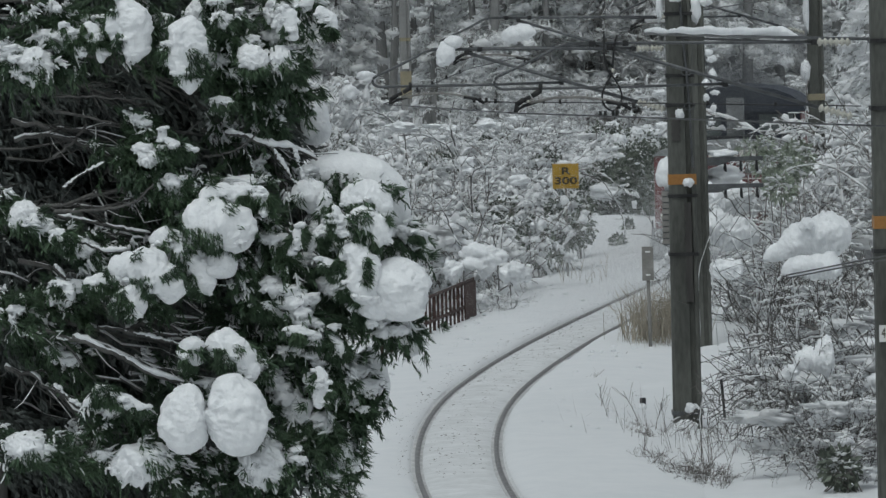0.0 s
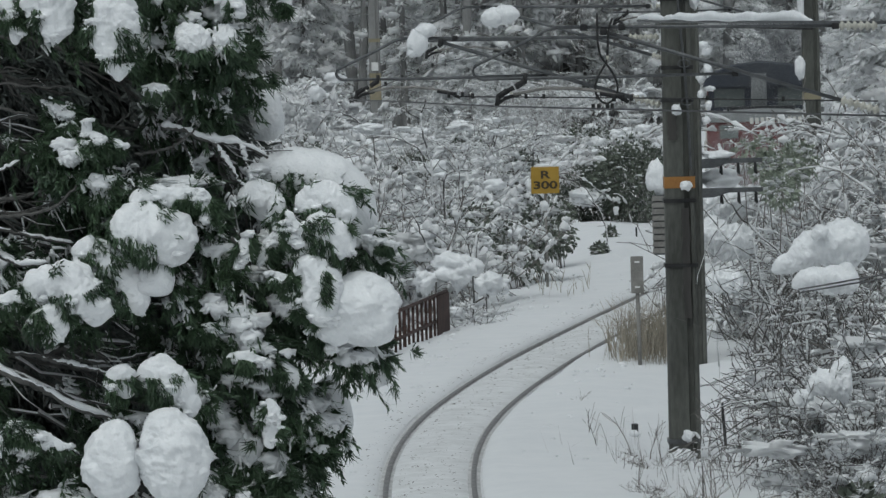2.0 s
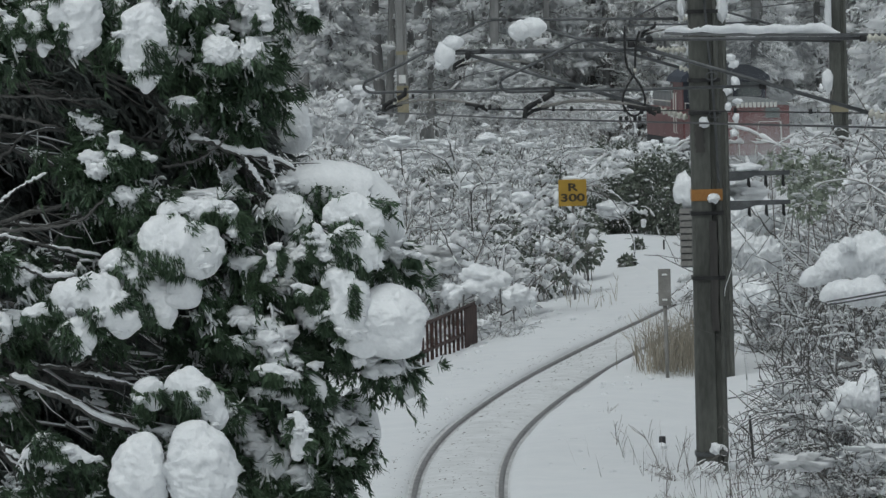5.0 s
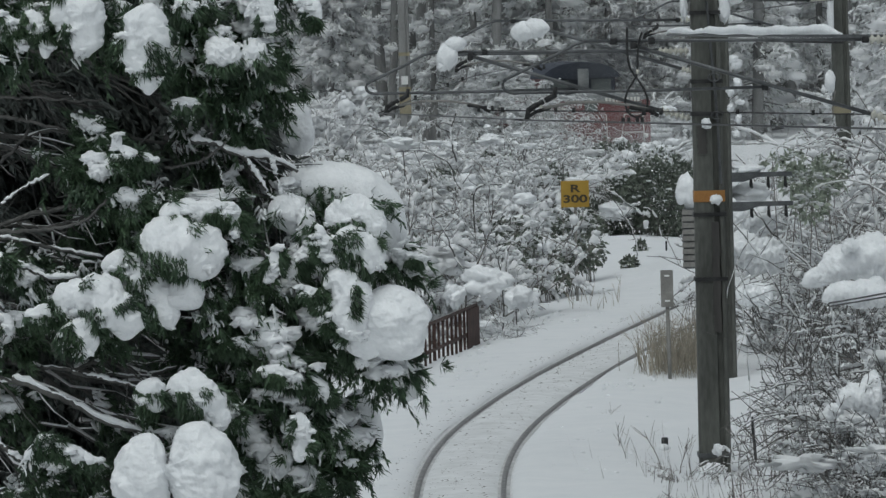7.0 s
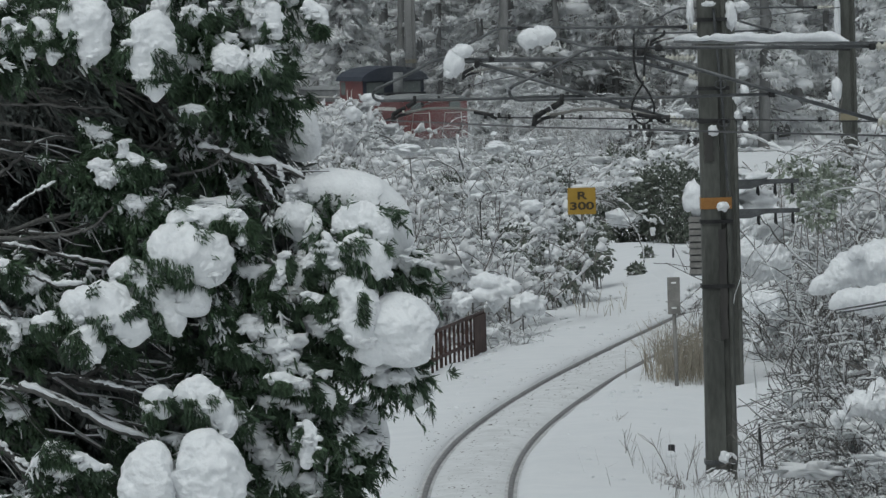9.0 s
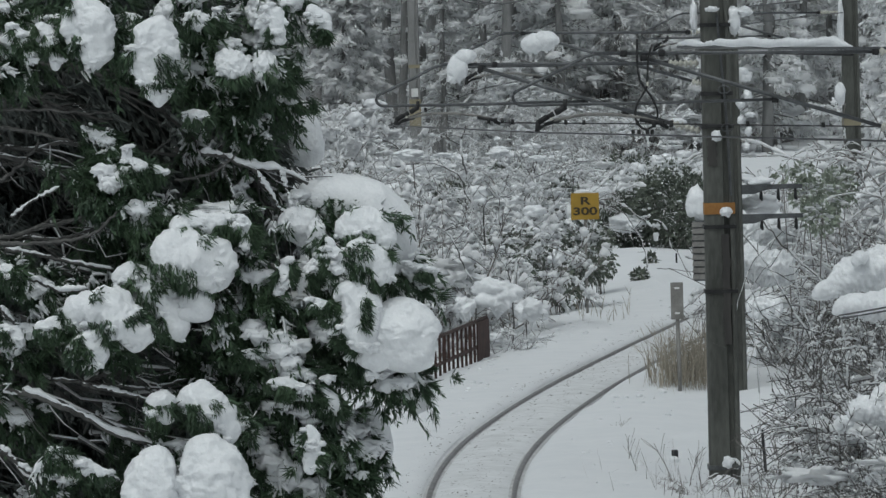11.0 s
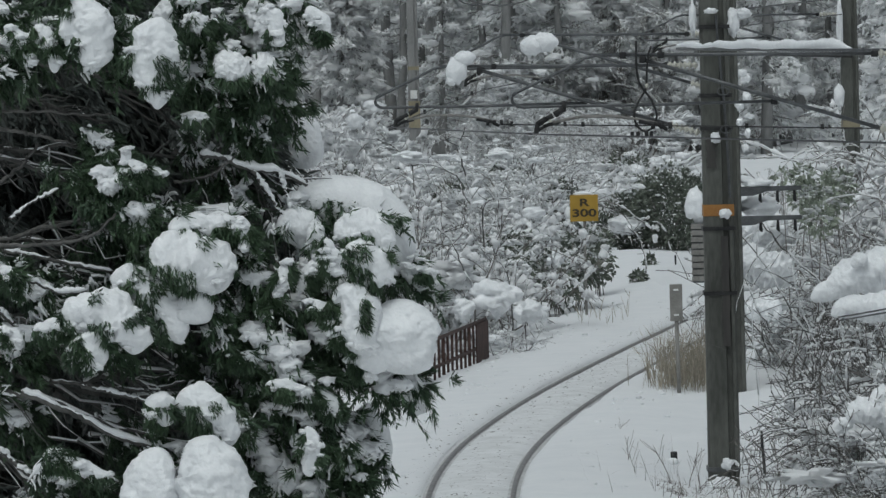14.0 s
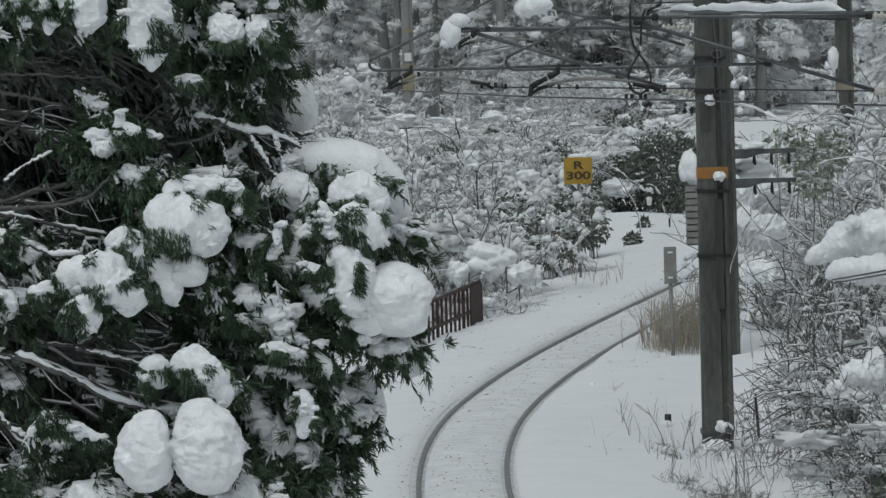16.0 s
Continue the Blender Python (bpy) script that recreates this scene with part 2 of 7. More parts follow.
def lump(geo, centre, radii, level=2, rough=0.25, freq=2.2, seed=0, sag=0.0):
    """A lump of snow: a ball with an uneven outline."""
    v, t = BALLS[level]
    off = Vector((seed * 7.3, seed * 3.1, seed * 1.7))
    k = np.array([1 + rough * (noise.noise(Vector(p) * freq + off) + 0.42 * noise.noise(Vector(p) * freq * 2.7 + off) + (0.2 * noise.noise(Vector(p) * freq * 6.5 + off) if level > 2 else 0)) for p in v])
    w = v * k[:, None] * np.asarray(radii)
    if sag:
        low = np.minimum(v[:, 2], 0)
        w[:, 2] += low * sag * radii[2] * np.array([noise.noise(Vector((p[0] * 4, p[1] * 4, 0)) + off) for p in v]) * 1.6
    geo.add(w + np.asarray(centre), tris=t)


def thing(name, label, category, group="", kind="", m=None):
    ob = new(name)
    if m is not None:
        ob.matrix_basis = m
    return tagged(ob, label, category, group, kind)


# ---------------------------------------------------------------- the line of the track
TRACK = [(22, -40), (17, -20), (12.2, 0), (7.6, 20), (3.6, 38), (1.35, 52), (0.42, 62), (0.25, 71), (0.68, 80), (1.87, 90), (3.45, 100), (5.16, 110), (6.78, 120), (8.2, 130),
         (9.0, 140), (9.62, 150), (10.3, 160), (10.75, 170), (10.65, 180), (9.95, 190), (8.75, 200), (7.0, 210), (4.8, 220), (2.05, 230), (-1.25, 240),
         (-5.25, 250), (-9.6, 260), (-19.2, 280), (-30.8, 300), (-48.6, 328), (-72.6, 358), (-98.6, 388)]


def smooth_line(points, step):
    """Even steps along a smooth curve through the points."""
    p = np.array(points, dtype=np.float64)
    out = []
    for i in range(1, len(p) - 2):
        for u in np.linspace(0, 1, 24, endpoint=False):
            a, b, c, d = p[i - 1], p[i], p[i + 1], p[i + 2]
            out.append(0.5 * ((2 * b) + (c - a) * u + (2 * a - 5 * b + 4 * c - d) * u * u + (3 * b - a - 3 * c + d) * u ** 3))
    out = np.array(out)
    for _ in range(40):
        out[1:-1] = 0.25 * out[:-2] + 0.5 * out[1:-1] + 0.25 * out[2:]
    s = np.concatenate([[0], np.cumsum(np.linalg.norm(np.diff(out, axis=0), axis=1))])
    e = np.arange(0, s[-1], step)
    return np.stack([np.interp(e, s, out[:, k]) for k in (0, 1)], 1)


LINE = smooth_line(TRACK, 0.5)
LINE_WAY = unit(np.gradient(LINE, axis=0))
LINE_SIDE = np.stack([LINE_WAY[:, 1], -LINE_WAY[:, 0]], 1)


def grade(y):
    """The line falls a little as it runs into the woods."""
    u = np.clip((np.asarray(y, dtype=np.float64) - 160) / 60, 0, 1)
    return -0.36 * u * u * (3 - 2 * u)


def track_x(y):
    return np.interp(y, LINE[:, 1], LINE[:, 0])


def hills(x, y):
    """Height of the snow-covered ground beside the track."""
    x, y = np.asarray(x, dtype=np.float64), np.asarray(y, dtype=np.float64)
    off = x - track_x(np.clip(y, -20, 380))
    h = -0.10 + 0.0 * x
    h = h - 0.5 * np.clip((-off - 3.2) / 2.5, 0, 1) * (y < 118)
    h = h + 0.46 * np.exp(-((x - 5.0) / 1.9) ** 2 - ((y - 132) / 9) ** 2)
    h = h + 0.25 * np.exp(-((off - 3.2) / 1.0) ** 2 - ((y - 88) / 3.0) ** 2)
    h = h + 0.03 * np.sin(x * 3.1 + y * 0.5) * np.sin(y * 0.83 - x) + 0.06 * np.sin(x * 1.3 + y * 0.21) + 0.05 * np.sin(x * 0.6 - y * 0.33 + 1.0)
    h = h + grade(y)
    # added snow slope behind the trees, lightening the gaps between trunks
    far = np.clip((y - 285) / 300, 0, 1)
    h = h + 22 * far + 60 * far * far + 0.8 * far * np.sin(x * 0.05)
    return np.where(np.abs(off) < 2.4, np.minimum(h, -0.12 + grade(y)), h)


def ground_z(x, y):
    return float(hills(x, y))


# ---------------------------------------------------------------- ground, track bed, rails
def build_ground():
    gx = np.concatenate([[-2500, -900, -300, -120, -60, -30, -18, -12], np.arange(-9, 17, 0.35), [18, 22, 30, 45, 70, 130, 300, 900, 2500]])
    gy = np.concatenate([[-800, -200, -60, -20, 10, 25, 35, 45], np.arange(52, 160, 0.6), np.arange(160, 300, 3), [310, 330, 350, 380, 420, 470, 520, 580, 640, 800, 1500, 4000]])
    xx, yy = np.meshgrid(gx, gy)
    zz = hills(xx, yy)
    n, m = xx.shape
    i, j = np.meshgrid(np.arange(n - 1), np.arange(m - 1), indexing="ij")
    quads = np.stack([i * m + j, i * m + j + 1, (i + 1) * m + j + 1, (i + 1) * m + j], -1).reshape(-1, 4)
    g = Geo()
    g.add(np.stack([xx, yy, zz], -1).reshape(-1, 3), quads)
    tagged(g.object("ground", SNOW_GROUND), "smooth fresh snow over level ground and a distant slope", "snow", kind="structure")


def swept(geo, profile, z=0.0, uneven=0.0):
    """A cross-section (offset, height) drawn along the track."""
    prof = np.array(profile, dtype=np.float64)
    k, m = len(LINE), len(prof)
    off = np.broadcast_to(prof[:, 0], (k, m)).copy()
    hgt = np.broadcast_to(prof[:, 1], (k, m)).copy() + z + grade(LINE[:, 1])[:, None]
    if uneven:
        for a in range(k):
            for b in range(m):
                hgt[a, b] += uneven * (noise.noise(Vector((a * 0.12, prof[b, 0] * 1.6, 3.0))) + 0.5 * noise.noise(Vector((a * 0.45, prof[b, 0] * 3.0, 8.0)))) * (0.3 if abs(prof[b, 0]) > 2.5 else 1)
    v = np.concatenate([LINE[:, None, :] + off[..., None] * LINE_SIDE[:, None, :], hgt[..., None]], -1)
    i, j = np.meshgrid(np.arange(k - 1), np.arange(m - 1), indexing="ij")
    geo.add(v.reshape(-1, 3), np.stack([i * m + j, i * m + j + 1, (i + 1) * m + j + 1, (i + 1) * m + j], -1).reshape(-1, 4))


def build_track():
    g = Geo()
    left = [(-3.4, -0.22), (-2.9, -0.06), (-2.3, 0.03), (-1.7, 0.06), (-1.2, 0.07), (-0.86, 0.065), (-0.71, 0.040), (-0.66, 0.0), (-0.62, -0.04)]
    mid = [(-0.62, -0.04), (-0.485, -0.04), (-0.45, -0.005), (-0.3, 0.015), (-0.15, 0.025), (0.0, 0.03), (0.15, 0.025), (0.3, 0.015), (0.45, -0.005), (0.485, -0.04), (0.62, -0.04)]
    right = [(-o, h) for o, h in reversed(left)]
    swept(g, [left[-2]] + mid + [right[1]], uneven=0.010)
    tagged(g.object("track_bed", SNOW_BED), "packed snow over the sleepers of a single railway track", "track bed", kind="structure")
    for side in (left[:-1], right[1:]):
        g = Geo()
        swept(g, side, uneven=0.045)
        tagged(g.object("snow_shoulder", SNOW_GROUND), "smooth clean snow shoulder beside the rails", "snow", kind="structure")
    for s in (-1, 1):
        g = Geo()
        swept(g, [(s * 0.55 - 0.10, -0.045), (s * 0.55 - 0.075, -0.026), (s * 0.55 + 0.075, -0.026), (s * 0.55 + 0.10, -0.045)], uneven=0.012)
        tagged(g.object("rail_groove", SLUSH), "dirty snow pressed beside the rail, greyed for groove shade", "slush", kind="structure")
        g = Geo()
        c = s * 0.548
        swept(g, [(c - 0.033, -0.06), (c - 0.033, 0.0), (c - 0.026, 0.008), (c + 0.026, 0.008), (c + 0.033, 0.0), (c + 0.033, -0.06)])
        tagged(g.object("rail", STEEL), "dark steel rail half buried in snow", "rail", "rails of the track", "structure")


build_ground()
build_track()


def soften(points, n=30):
    """A smooth run of points along a few given ones."""
    p = np.array(points, dtype=np.float64)
    u = np.linspace(0, len(p) - 1, n)
    q = np.stack([np.interp(u, np.arange(len(p)), p[:, k]) for k in range(3)], 1)
    for _ in range(4):
        q[1:-1] = 0.25 * q[:-2] + 0.5 * q[1:-1] + 0.25 * q[2:]
    return q


# ---------------------------------------------------------------- concrete poles
def concrete_pole(x, y, top, foot, width, band=3.54, lean=0.0, surface=None, paint=None, label="weathered grey concrete pole with an orange band"):
    p = thing("concrete_pole", label, "pole", "poles along the line", m=pose(x, y, 0, 0, lean, 0))
    w, t = width / 2, width * 0.44
    h = top - foot
    g = Geo()
    n = 12
    ring = []
    outline = [(-w, -t * 0.7), (-w * 0.8, -t), (w * 0.28, -t), (w * 0.34, -t * 0.72), (w * 0.62, -t * 0.72), (w * 0.68, -t), (w * 0.88, -t), (w, -t * 0.75), (w, t * 0.8), (w * 0.8, t), (-w * 0.8, t), (-w, t * 0.8)]
    for k in range(n + 1):
        s = 1 - 0.16 * k / n
        ring.append([(a * s, b * s, foot + h * k / n) for a, b in outline])
    m = len(outline)
    g.add(np.array(ring).reshape(-1, 3), [(k * m + i, k * m + (i + 1) % m, (k + 1) * m + (i + 1) % m, (k + 1) * m + i) for k in range(n) for i in range(m)])
    g.add([*ring[-1], (0, 0, top)], tris=[(i, (i + 1) % m, m) for i in range(m)])
    g.object("shaft", surface or CONCRETE, p, smooth=False)
    if band:
        g = Geo()
        s = 1 - 0.16 * (band - foot) / h
        g.box(-w * s - 0.008, w * s + 0.008, -t * s - 0.008, t * s + 0.008, band - 0.075, band + 0.075)
        g.object("band", paint or ORANGE, p, "faded orange warning band", smooth=False)
    return p


def ring_band(p, width, z, top, foot, height=0.05, material=None):
    """An iron strap round a pole."""
    s = 1 - 0.16 * (z - foot) / (top - foot)
    w, t = width / 2 * s, width * 0.44 * s
    g = Geo()
    g.box(-w - 0.02, w + 0.02, -t - 0.02, t + 0.02, z - height / 2, z + height / 2)
    g.object("strap", material or DARK_IRON, p, "dark iron strap", smooth=False)


P1 = concrete_pole(3.64, 74.0, 8.4, -0.5, 0.42, label="weathered grey concrete pole with orange band carrying a cantilever")
for z in (5.95, 5.05, 4.62, 3.30, 2.45):
    ring_band(P1, 0.42, z, 8.4, -0.5)
ring_band(P1, 0.42, 0.13, 8.4, -0.5, 0.06, GALV)
P4 = concrete_pole(5.44, 59.0, 8.4, -0.6, 0.42, label="concrete pole with orange band and a white number plate")
for z in (5.7, 4.9, 3.2):
    ring_band(P4, 0.42, z, 8.4, -0.6)
def wet_streak(p, z0, z1, x0, x1):
    """A dark wet streak down the face of a pole."""
    g = Geo()
    n = 9
    z = np.linspace(z0, z1, n)
    wob = [0.012 * math.sin(k * 2.3) for k in range(n)]
    v = [(x0 + w, -0.192, h) for h, w in zip(z, wob)] + [(x1 - w, -0.192, h) for h, w in zip(z, reversed(wob))]
    v += [(x, y + 0.03, h) for x, y, h in v]
    q = [(k, n + k, n + k + 1, k + 1) for k in range(n - 1)] + [(k, k + 1, 2 * n + k + 1, 2 * n + k) for k in range(n - 1)] + [(n + k, 3 * n + k, 3 * n + k + 1, n + k + 1) for k in range(n - 1)]
    g.add(v, q)
    g.object("stain", CONCRETE_WET, p, "dark wet streak", smooth=False)


def pole_fittings(p):
    """A cable conduit down the face of a pole, with round guides."""
    g = Geo()
    g.tube(soften([(0.02, -0.20, 6.1), (0.05, -0.205, 5.6), (0.10, -0.215, 5.0), (0.13, -0.225, 4.4), (0.15, -0.225, 3.7)]), 0.017, 7)
    g.object("conduit", GALV, p, "grey cable conduit")
    for x, z in ((0.09, 5.10), (0.12, 4.60)):
        g = Geo()
        a = np.linspace(0, 2 * np.pi, 17)
        g.tube(np.stack([x + 0.075 * np.cos(a), -0.25 + 0 * a, z + 0.05 * np.sin(a)], 1), 0.010, 6)
        g.object("guide_ring", GALV, p, "grey cable guide ring")


pole_fittings(P1)
wet_streak(P1, 1.75, 3.2, 0.02, 0.12)
wet_streak(P1, 4.1, 4.5, -0.14, -0.02)
concrete_pole(4.61, 90.0, 8.6, -0.4, 0.40, band=None, label="concrete pole standing behind another beside the track")
concrete_pole(8.87, 121.3, 9.0, -0.4, 0.40, paint=DULL_YELLOW)
P5 = concrete_pole(-1.05, 243.5, 9.0, -0.6, 0.52, band=3.62, surface=HAZED_CONCRETE, paint=DULL_YELLOW, label="far concrete pole with orange bands among snowy shrubs")


def far_pole_wrap():
    g = Geo()
    g.box(-0.252, 0.252, -0.224, 0.224, 1.0, 2.2)
    g.object("wrap", DULL_YELLOW, P5, "faded yellow protective wrap", smooth=False)
    g = Geo()
    g.box(-0.15, 0.15, -0.25, -0.22, 2.31, 2.67)
    g.object("plate", PLATE, P5, "small white plate", smooth=False)


far_pole_wrap()


# ---------------------------------------------------------------- cantilevers and wires
def insulator(p, a, b, r=0.055, sheds=6):
    a, b = np.array(a), np.array(b)
    g = Geo()
    u, rr = [0.0], [r * 0.45]
    for k in range(sheds):
        u += [(k + 0.15) / sheds, (k + 0.30) / sheds, (k + 0.55) / sheds, (k + 0.85) / sheds]
        rr += [r * 0.45, r, r * 0.92, r * 0.45]
    g.tube([a + (b - a) * x for x in u + [1.0]], rr + [r * 0.45], 10)
    g.object("insulator", PORCELAIN, p, "ribbed pale porcelain insulator")


def cantilever(x, y, dz, label, r=0.022):
    """The hinged tube bracket that holds the contact wire over the track."""
    p = thing("cantilever", label, "cantilever", "cantilevers of the overhead line", m=pose(x, y, dz))
    g = Geo()
    g.tube([(-3.61, 0, 5.52), (-2.0, 0, 5.49), (-0.62, 0, 5.46)], r, 8)
    g.object("top_tube", GALV, p)
    g = Geo()
    g.tube([(-3.09, 0, 5.46), (-1.8, 0, 5.05), (-0.62, 0, 4.68)], r * 1.15, 8)
    g.object("diagonal_tube", GALV, p)
    g = Geo()
    hook = [(-4.36 - 0.11 * math.sin(a), 0, 5.08 - 0.085 * math.cos(a)) for a in np.linspace(0, 2.75, 9)]
    g.tube([(-1.72, 0.05, 4.99), (-3.0, 0.05, 4.985), (-4.0, 0.03, 4.995), *hook, (-3.95, 0, 5.36), (-3.70, 0, 5.49), (-3.55, 0, 5.52)], r * 0.9, 8)
    g.object("registration_tube", GALV, p)
    g = Geo()
    for u, v, k in (((-3.92, 5.05), (-3.93, 4.94), 0.024), ((-3.93, 4.965), (-4.03, 4.905), 0.033), ((-4.045, 4.90), (-4.14, 4.852), 0.027), ((-4.12, 4.87), (-4.21, 4.81), 0.031),
                    ((-4.205, 4.83), (-4.225, 4.715), 0.027), ((-4.21, 4.74), (-4.12, 4.80), 0.017), ((-4.14, 4.79), (-3.97, 4.835), 0.021)):
        g = Geo()
        g.tube([(u[0], -0.03, u[1]), (v[0], -0.03, v[1])], k, 7)
        g.object("drop_bracket", DARK_IRON, p, "link of a black drop bracket")
    g = Geo()
    lump(g, (-4.075, -0.07, 4.845), (0.018, 0.014, 0.018), 2, 0.2, 2, 3)
    g.object("bolt", PORCELAIN, p, "pale bolt head")
    g = Geo()
    g.tube([(-4.05, -0.05, 4.83), (-3.75, -0.05, 4.88), (-3.45, -0.05, 4.88), (-3.15, -0.05, 4.84), (-2.95, -0.05, 4.79)], 0.018, 6)
    g.object("steady_arm", MARKER, p, "curved pale steady arm")
    g = Geo()
    g.tube([(-3.15, -0.06, 4.815), (-2.95, -0.06, 4.78), (-2.85, -0.06, 4.72)], 0.024, 6)
    for k in range(3):
        g.box(-3.02 + k * 0.09, -2.98 + k * 0.09, -0.10, -0.02, 4.73, 4.80)
    g.object("clamp", DARK_IRON, p, "black wire clamp")
    for a, b in (((-0.62, 0, 5.46), (-0.22, 0, 5.45)), ((-0.62, 0, 4.68), (-0.22, 0, 4.56))):
        insulator(p, a, b)
    for a in ((-3.30, 0, 5.51), (-3.09, 0, 5.46), (-1.72, 0.05, 4.99), (-0.66, 0, 5.46), (-2.9, 0, 5.505)):
        g = Geo()
        g.box(a[0] - 0.035, a[0] + 0.035, a[1] - 0.035, a[1] + 0.035, a[2] - 0.035, a[2] + 0.035, 0.01)
        g.object("fitting", DARK_IRON, p, "dark clamp fitting")
    return p


cantilever(3.64, 74.0, 0.0, "galvanised tube cantilever with hooked arm and snow lump")
cantilever(5.24, 59.0, 0.24, "galvanised tube cantilever reaching over the track", 0.018)
cantilever(4.66, 90.0, 0.30, "far galvanised tube cantilever on a concrete pole")
cantilever(8.87, 121.3, 0.45, "far galvanised tube cantilever among snowy trees")


def wire(points, r, label, sag=0.0, drops=()):
    t = thing("overhead_wire", label, "wire", "overhead wires")
    p = np.array(points, dtype=np.float64)
    s = np.linspace(0, len(p) - 1, 24)
    q = np.stack([np.interp(s, np.arange(len(p)), p[:, k]) for k in range(3)], 1)
    q[:, 2] -= sag * np.sin(np.pi * (s % 1.0))
    g = Geo()
    g.tube(q, r, 5)
    g.object("strand", WIRE, t)
    if len(drops):
        for k in drops:
            c = q[int(k * 23)]
            g = Geo()
            g.box(c[0] - 0.02, c[0] + 0.02, c[1] - 0.03, c[1] + 0.03, c[2] - 0.02, c[2] + 0.045)
            g.object("clip", DARK_IRON, t)
    return t


wire([(0.72, 74.0, 4.74), (3.4, 73.5, 4.66), (6.2, 73.0, 4.56)], 0.009, "thin dark pull-off wire with clips", drops=(0.08, 0.18, 0.26, 0.38, 0.62, 0.8))
wire([(-0.68, 74.0, 4.74), (0.70, 90.0, 4.95), (4.5, 121.3, 5.1)], 0.009, "contact wire above the curved track", drops=(0.2, 0.28, 0.36, 0.44))
wire([(0.98, 59.0, 4.95), (-0.68, 74.0, 4.74)], 0.009, "contact wire above the curved track")
wire([(7.0, 30.0, 5.3), (0.98, 59.0, 4.95)], 0.009, "contact wire above the curved track")
wire([(1.6, 59.0, 6.7), (0.0, 74.0, 6.6), (1.3, 90.0, 6.7), (5.2, 121.3, 6.8)], 0.010, "messenger wire high above the track", sag=0.35)
wire([(3.64, 74.0, 7.6), (4.66, 90.0, 7.6), (8.87, 121.3, 7.8), (8.0, 160.0, 8.0)], 0.010, "feeder wire carried by the poles", sag=0.3)
wire([(4.7, 90.0, 6.12), (8.75, 121.3, 6.25)], 0.014, "feeder wire carried by the poles")
wire([(4.7, 90.0, 5.85), (8.75, 121.3, 5.9)], 0.012, "feeder wire carried by the poles")
wire([(4.7, 90.0, 6.4), (8.75, 121.3, 6.7)], 0.012, "feeder wire carried by the poles")
wire([(4.64, 66.2, 2.53), (4.79, 64.0, 2.70), (4.94, 62.0, 2.86), (5.7, 52.0, 3.65)], 0.010, "slack cable through the snowy shrubs")
wire([(4.64, 66.2, 2.49), (4.78, 64.0, 2.66), (4.94, 62.0, 2.82), (5.7, 52.0, 3.60)], 0.010, "slack cable through the snowy shrubs")


def jumper_loop(x, y, z):
    t = thing("jumper_cable", "black jumper cable hanging in a loop from the cantilever", "cable", m=pose(x, y, z))
    for line in ([(-0.065, 0, 0.88), (-0.075, 0, 0.62), (-0.05, 0, 0.42), (0.035, 0, 0.33), (0.10, 0, 0.22), (0.14, 0, 0.11), (0.12, 0, 0.01), (0.06, 0, -0.06), (0.0, 0, -0.075)],
                 [(0.09, 0, 0.82), (0.045, 0, 0.70), (0.035, 0, 0.48), (0.03, 0, 0.36), (-0.05, 0, 0.26), (-0.11, 0, 0.13), (-0.10, 0, 0.02), (-0.05, 0, -0.05), (0.02, 0, -0.075)]):
        g = Geo()
        g.tube(soften(line), 0.013, 6)
        g.object("cable", DARK_IRON, t)
    g = Geo()
    g.tube([(0.033, 0, 0.43), (0.033, 0, 0.38)], 0.018, 6)
    g.object("sleeve", PORCELAIN, t, "pale sleeve")
    for x in (-0.13, -0.07, 0.02, 0.07):
        g = Geo()
        g.box(x - 0.018, x + 0.018, -0.02, 0.02, -0.13, -0.07, 0.006)
        g.object("clip", DARK_IRON, t, "black wire clip")


jumper_loop(2.15, 58.95, 5.02)


def beam():
    t = thing("steel_beam", "galvanised steel beam between poles with snow along its top", "beam")
    g = Geo()
    g.tube([(3.15, 74.0, 5.67), (4.2, 68.3, 5.67), (5.24, 59.0, 5.72)], 0.019, 8)
    g.object("tube", GALV, t)
    g = Geo()
    g.tube([(3.6, 73.9, 5.60), (4.85, 66.0, 5.60)], 0.018, 6)
    g.object("lower_rod", DARK_IRON, t)
    rng = np.random.default_rng(17)
    for a, b, r in ((0.0, 0.24, 0.036), (0.20, 1.0, 0.062)):
        g = Geo()
        u = np.linspace(a, b, 34)
        k = np.linspace(0, 1, 34)
        w = np.convolve(rng.normal(0, 1, 40), np.ones(7) / 7, "valid")
        rad = r * np.clip(np.minimum(1, np.minimum(k, 1 - k) * 9 + 0.15), 0, 1) * (1 + 0.45 * w)
        pts = np.stack([3.12 + 1.66 * u, 73.7 - 8.7 * u, 5.70 + 0.72 * rad + 0.008 * np.sin(u * 31)], 1)
        g.tube(pts, rad, 10)
        tagged(g.object("snow_ridge", SNOW), "ridge of fresh snow along a steel beam", "snow")


beam()


def snow_patch(x, y, z, rx, ry, rz, level=3, sag=0.3, label="lump of fresh snow clinging to line fittings", rough=0.5):
    g = Geo()
    lump(g, (0, 0, 0), (rx, ry, rz), level, rough, 1.9, seed=x * 3 + z, sag=sag)
    ob = tagged(g.object("snow_lump", SNOW), label, "snow", "snow lumps on the overhead line")
    ob.location = (x, y, z)


snow_patch(0.25, 74.0, 5.46, 0.14, 0.1, 0.18, rough=0.2)
snow_patch(0.36, 74.0, 5.62, 0.14, 0.1, 0.10, rough=0.2)
snow_patch(0.18, 74.0, 5.33, 0.07, 0.07, 0.06, rough=0.3)
snow_patch(1.00, 59.0, 5.88, 0.14, 0.1, 0.10, rough=0.22)
snow_patch(1.12, 59.0, 5.91, 0.15, 0.1, 0.10, rough=0.18)
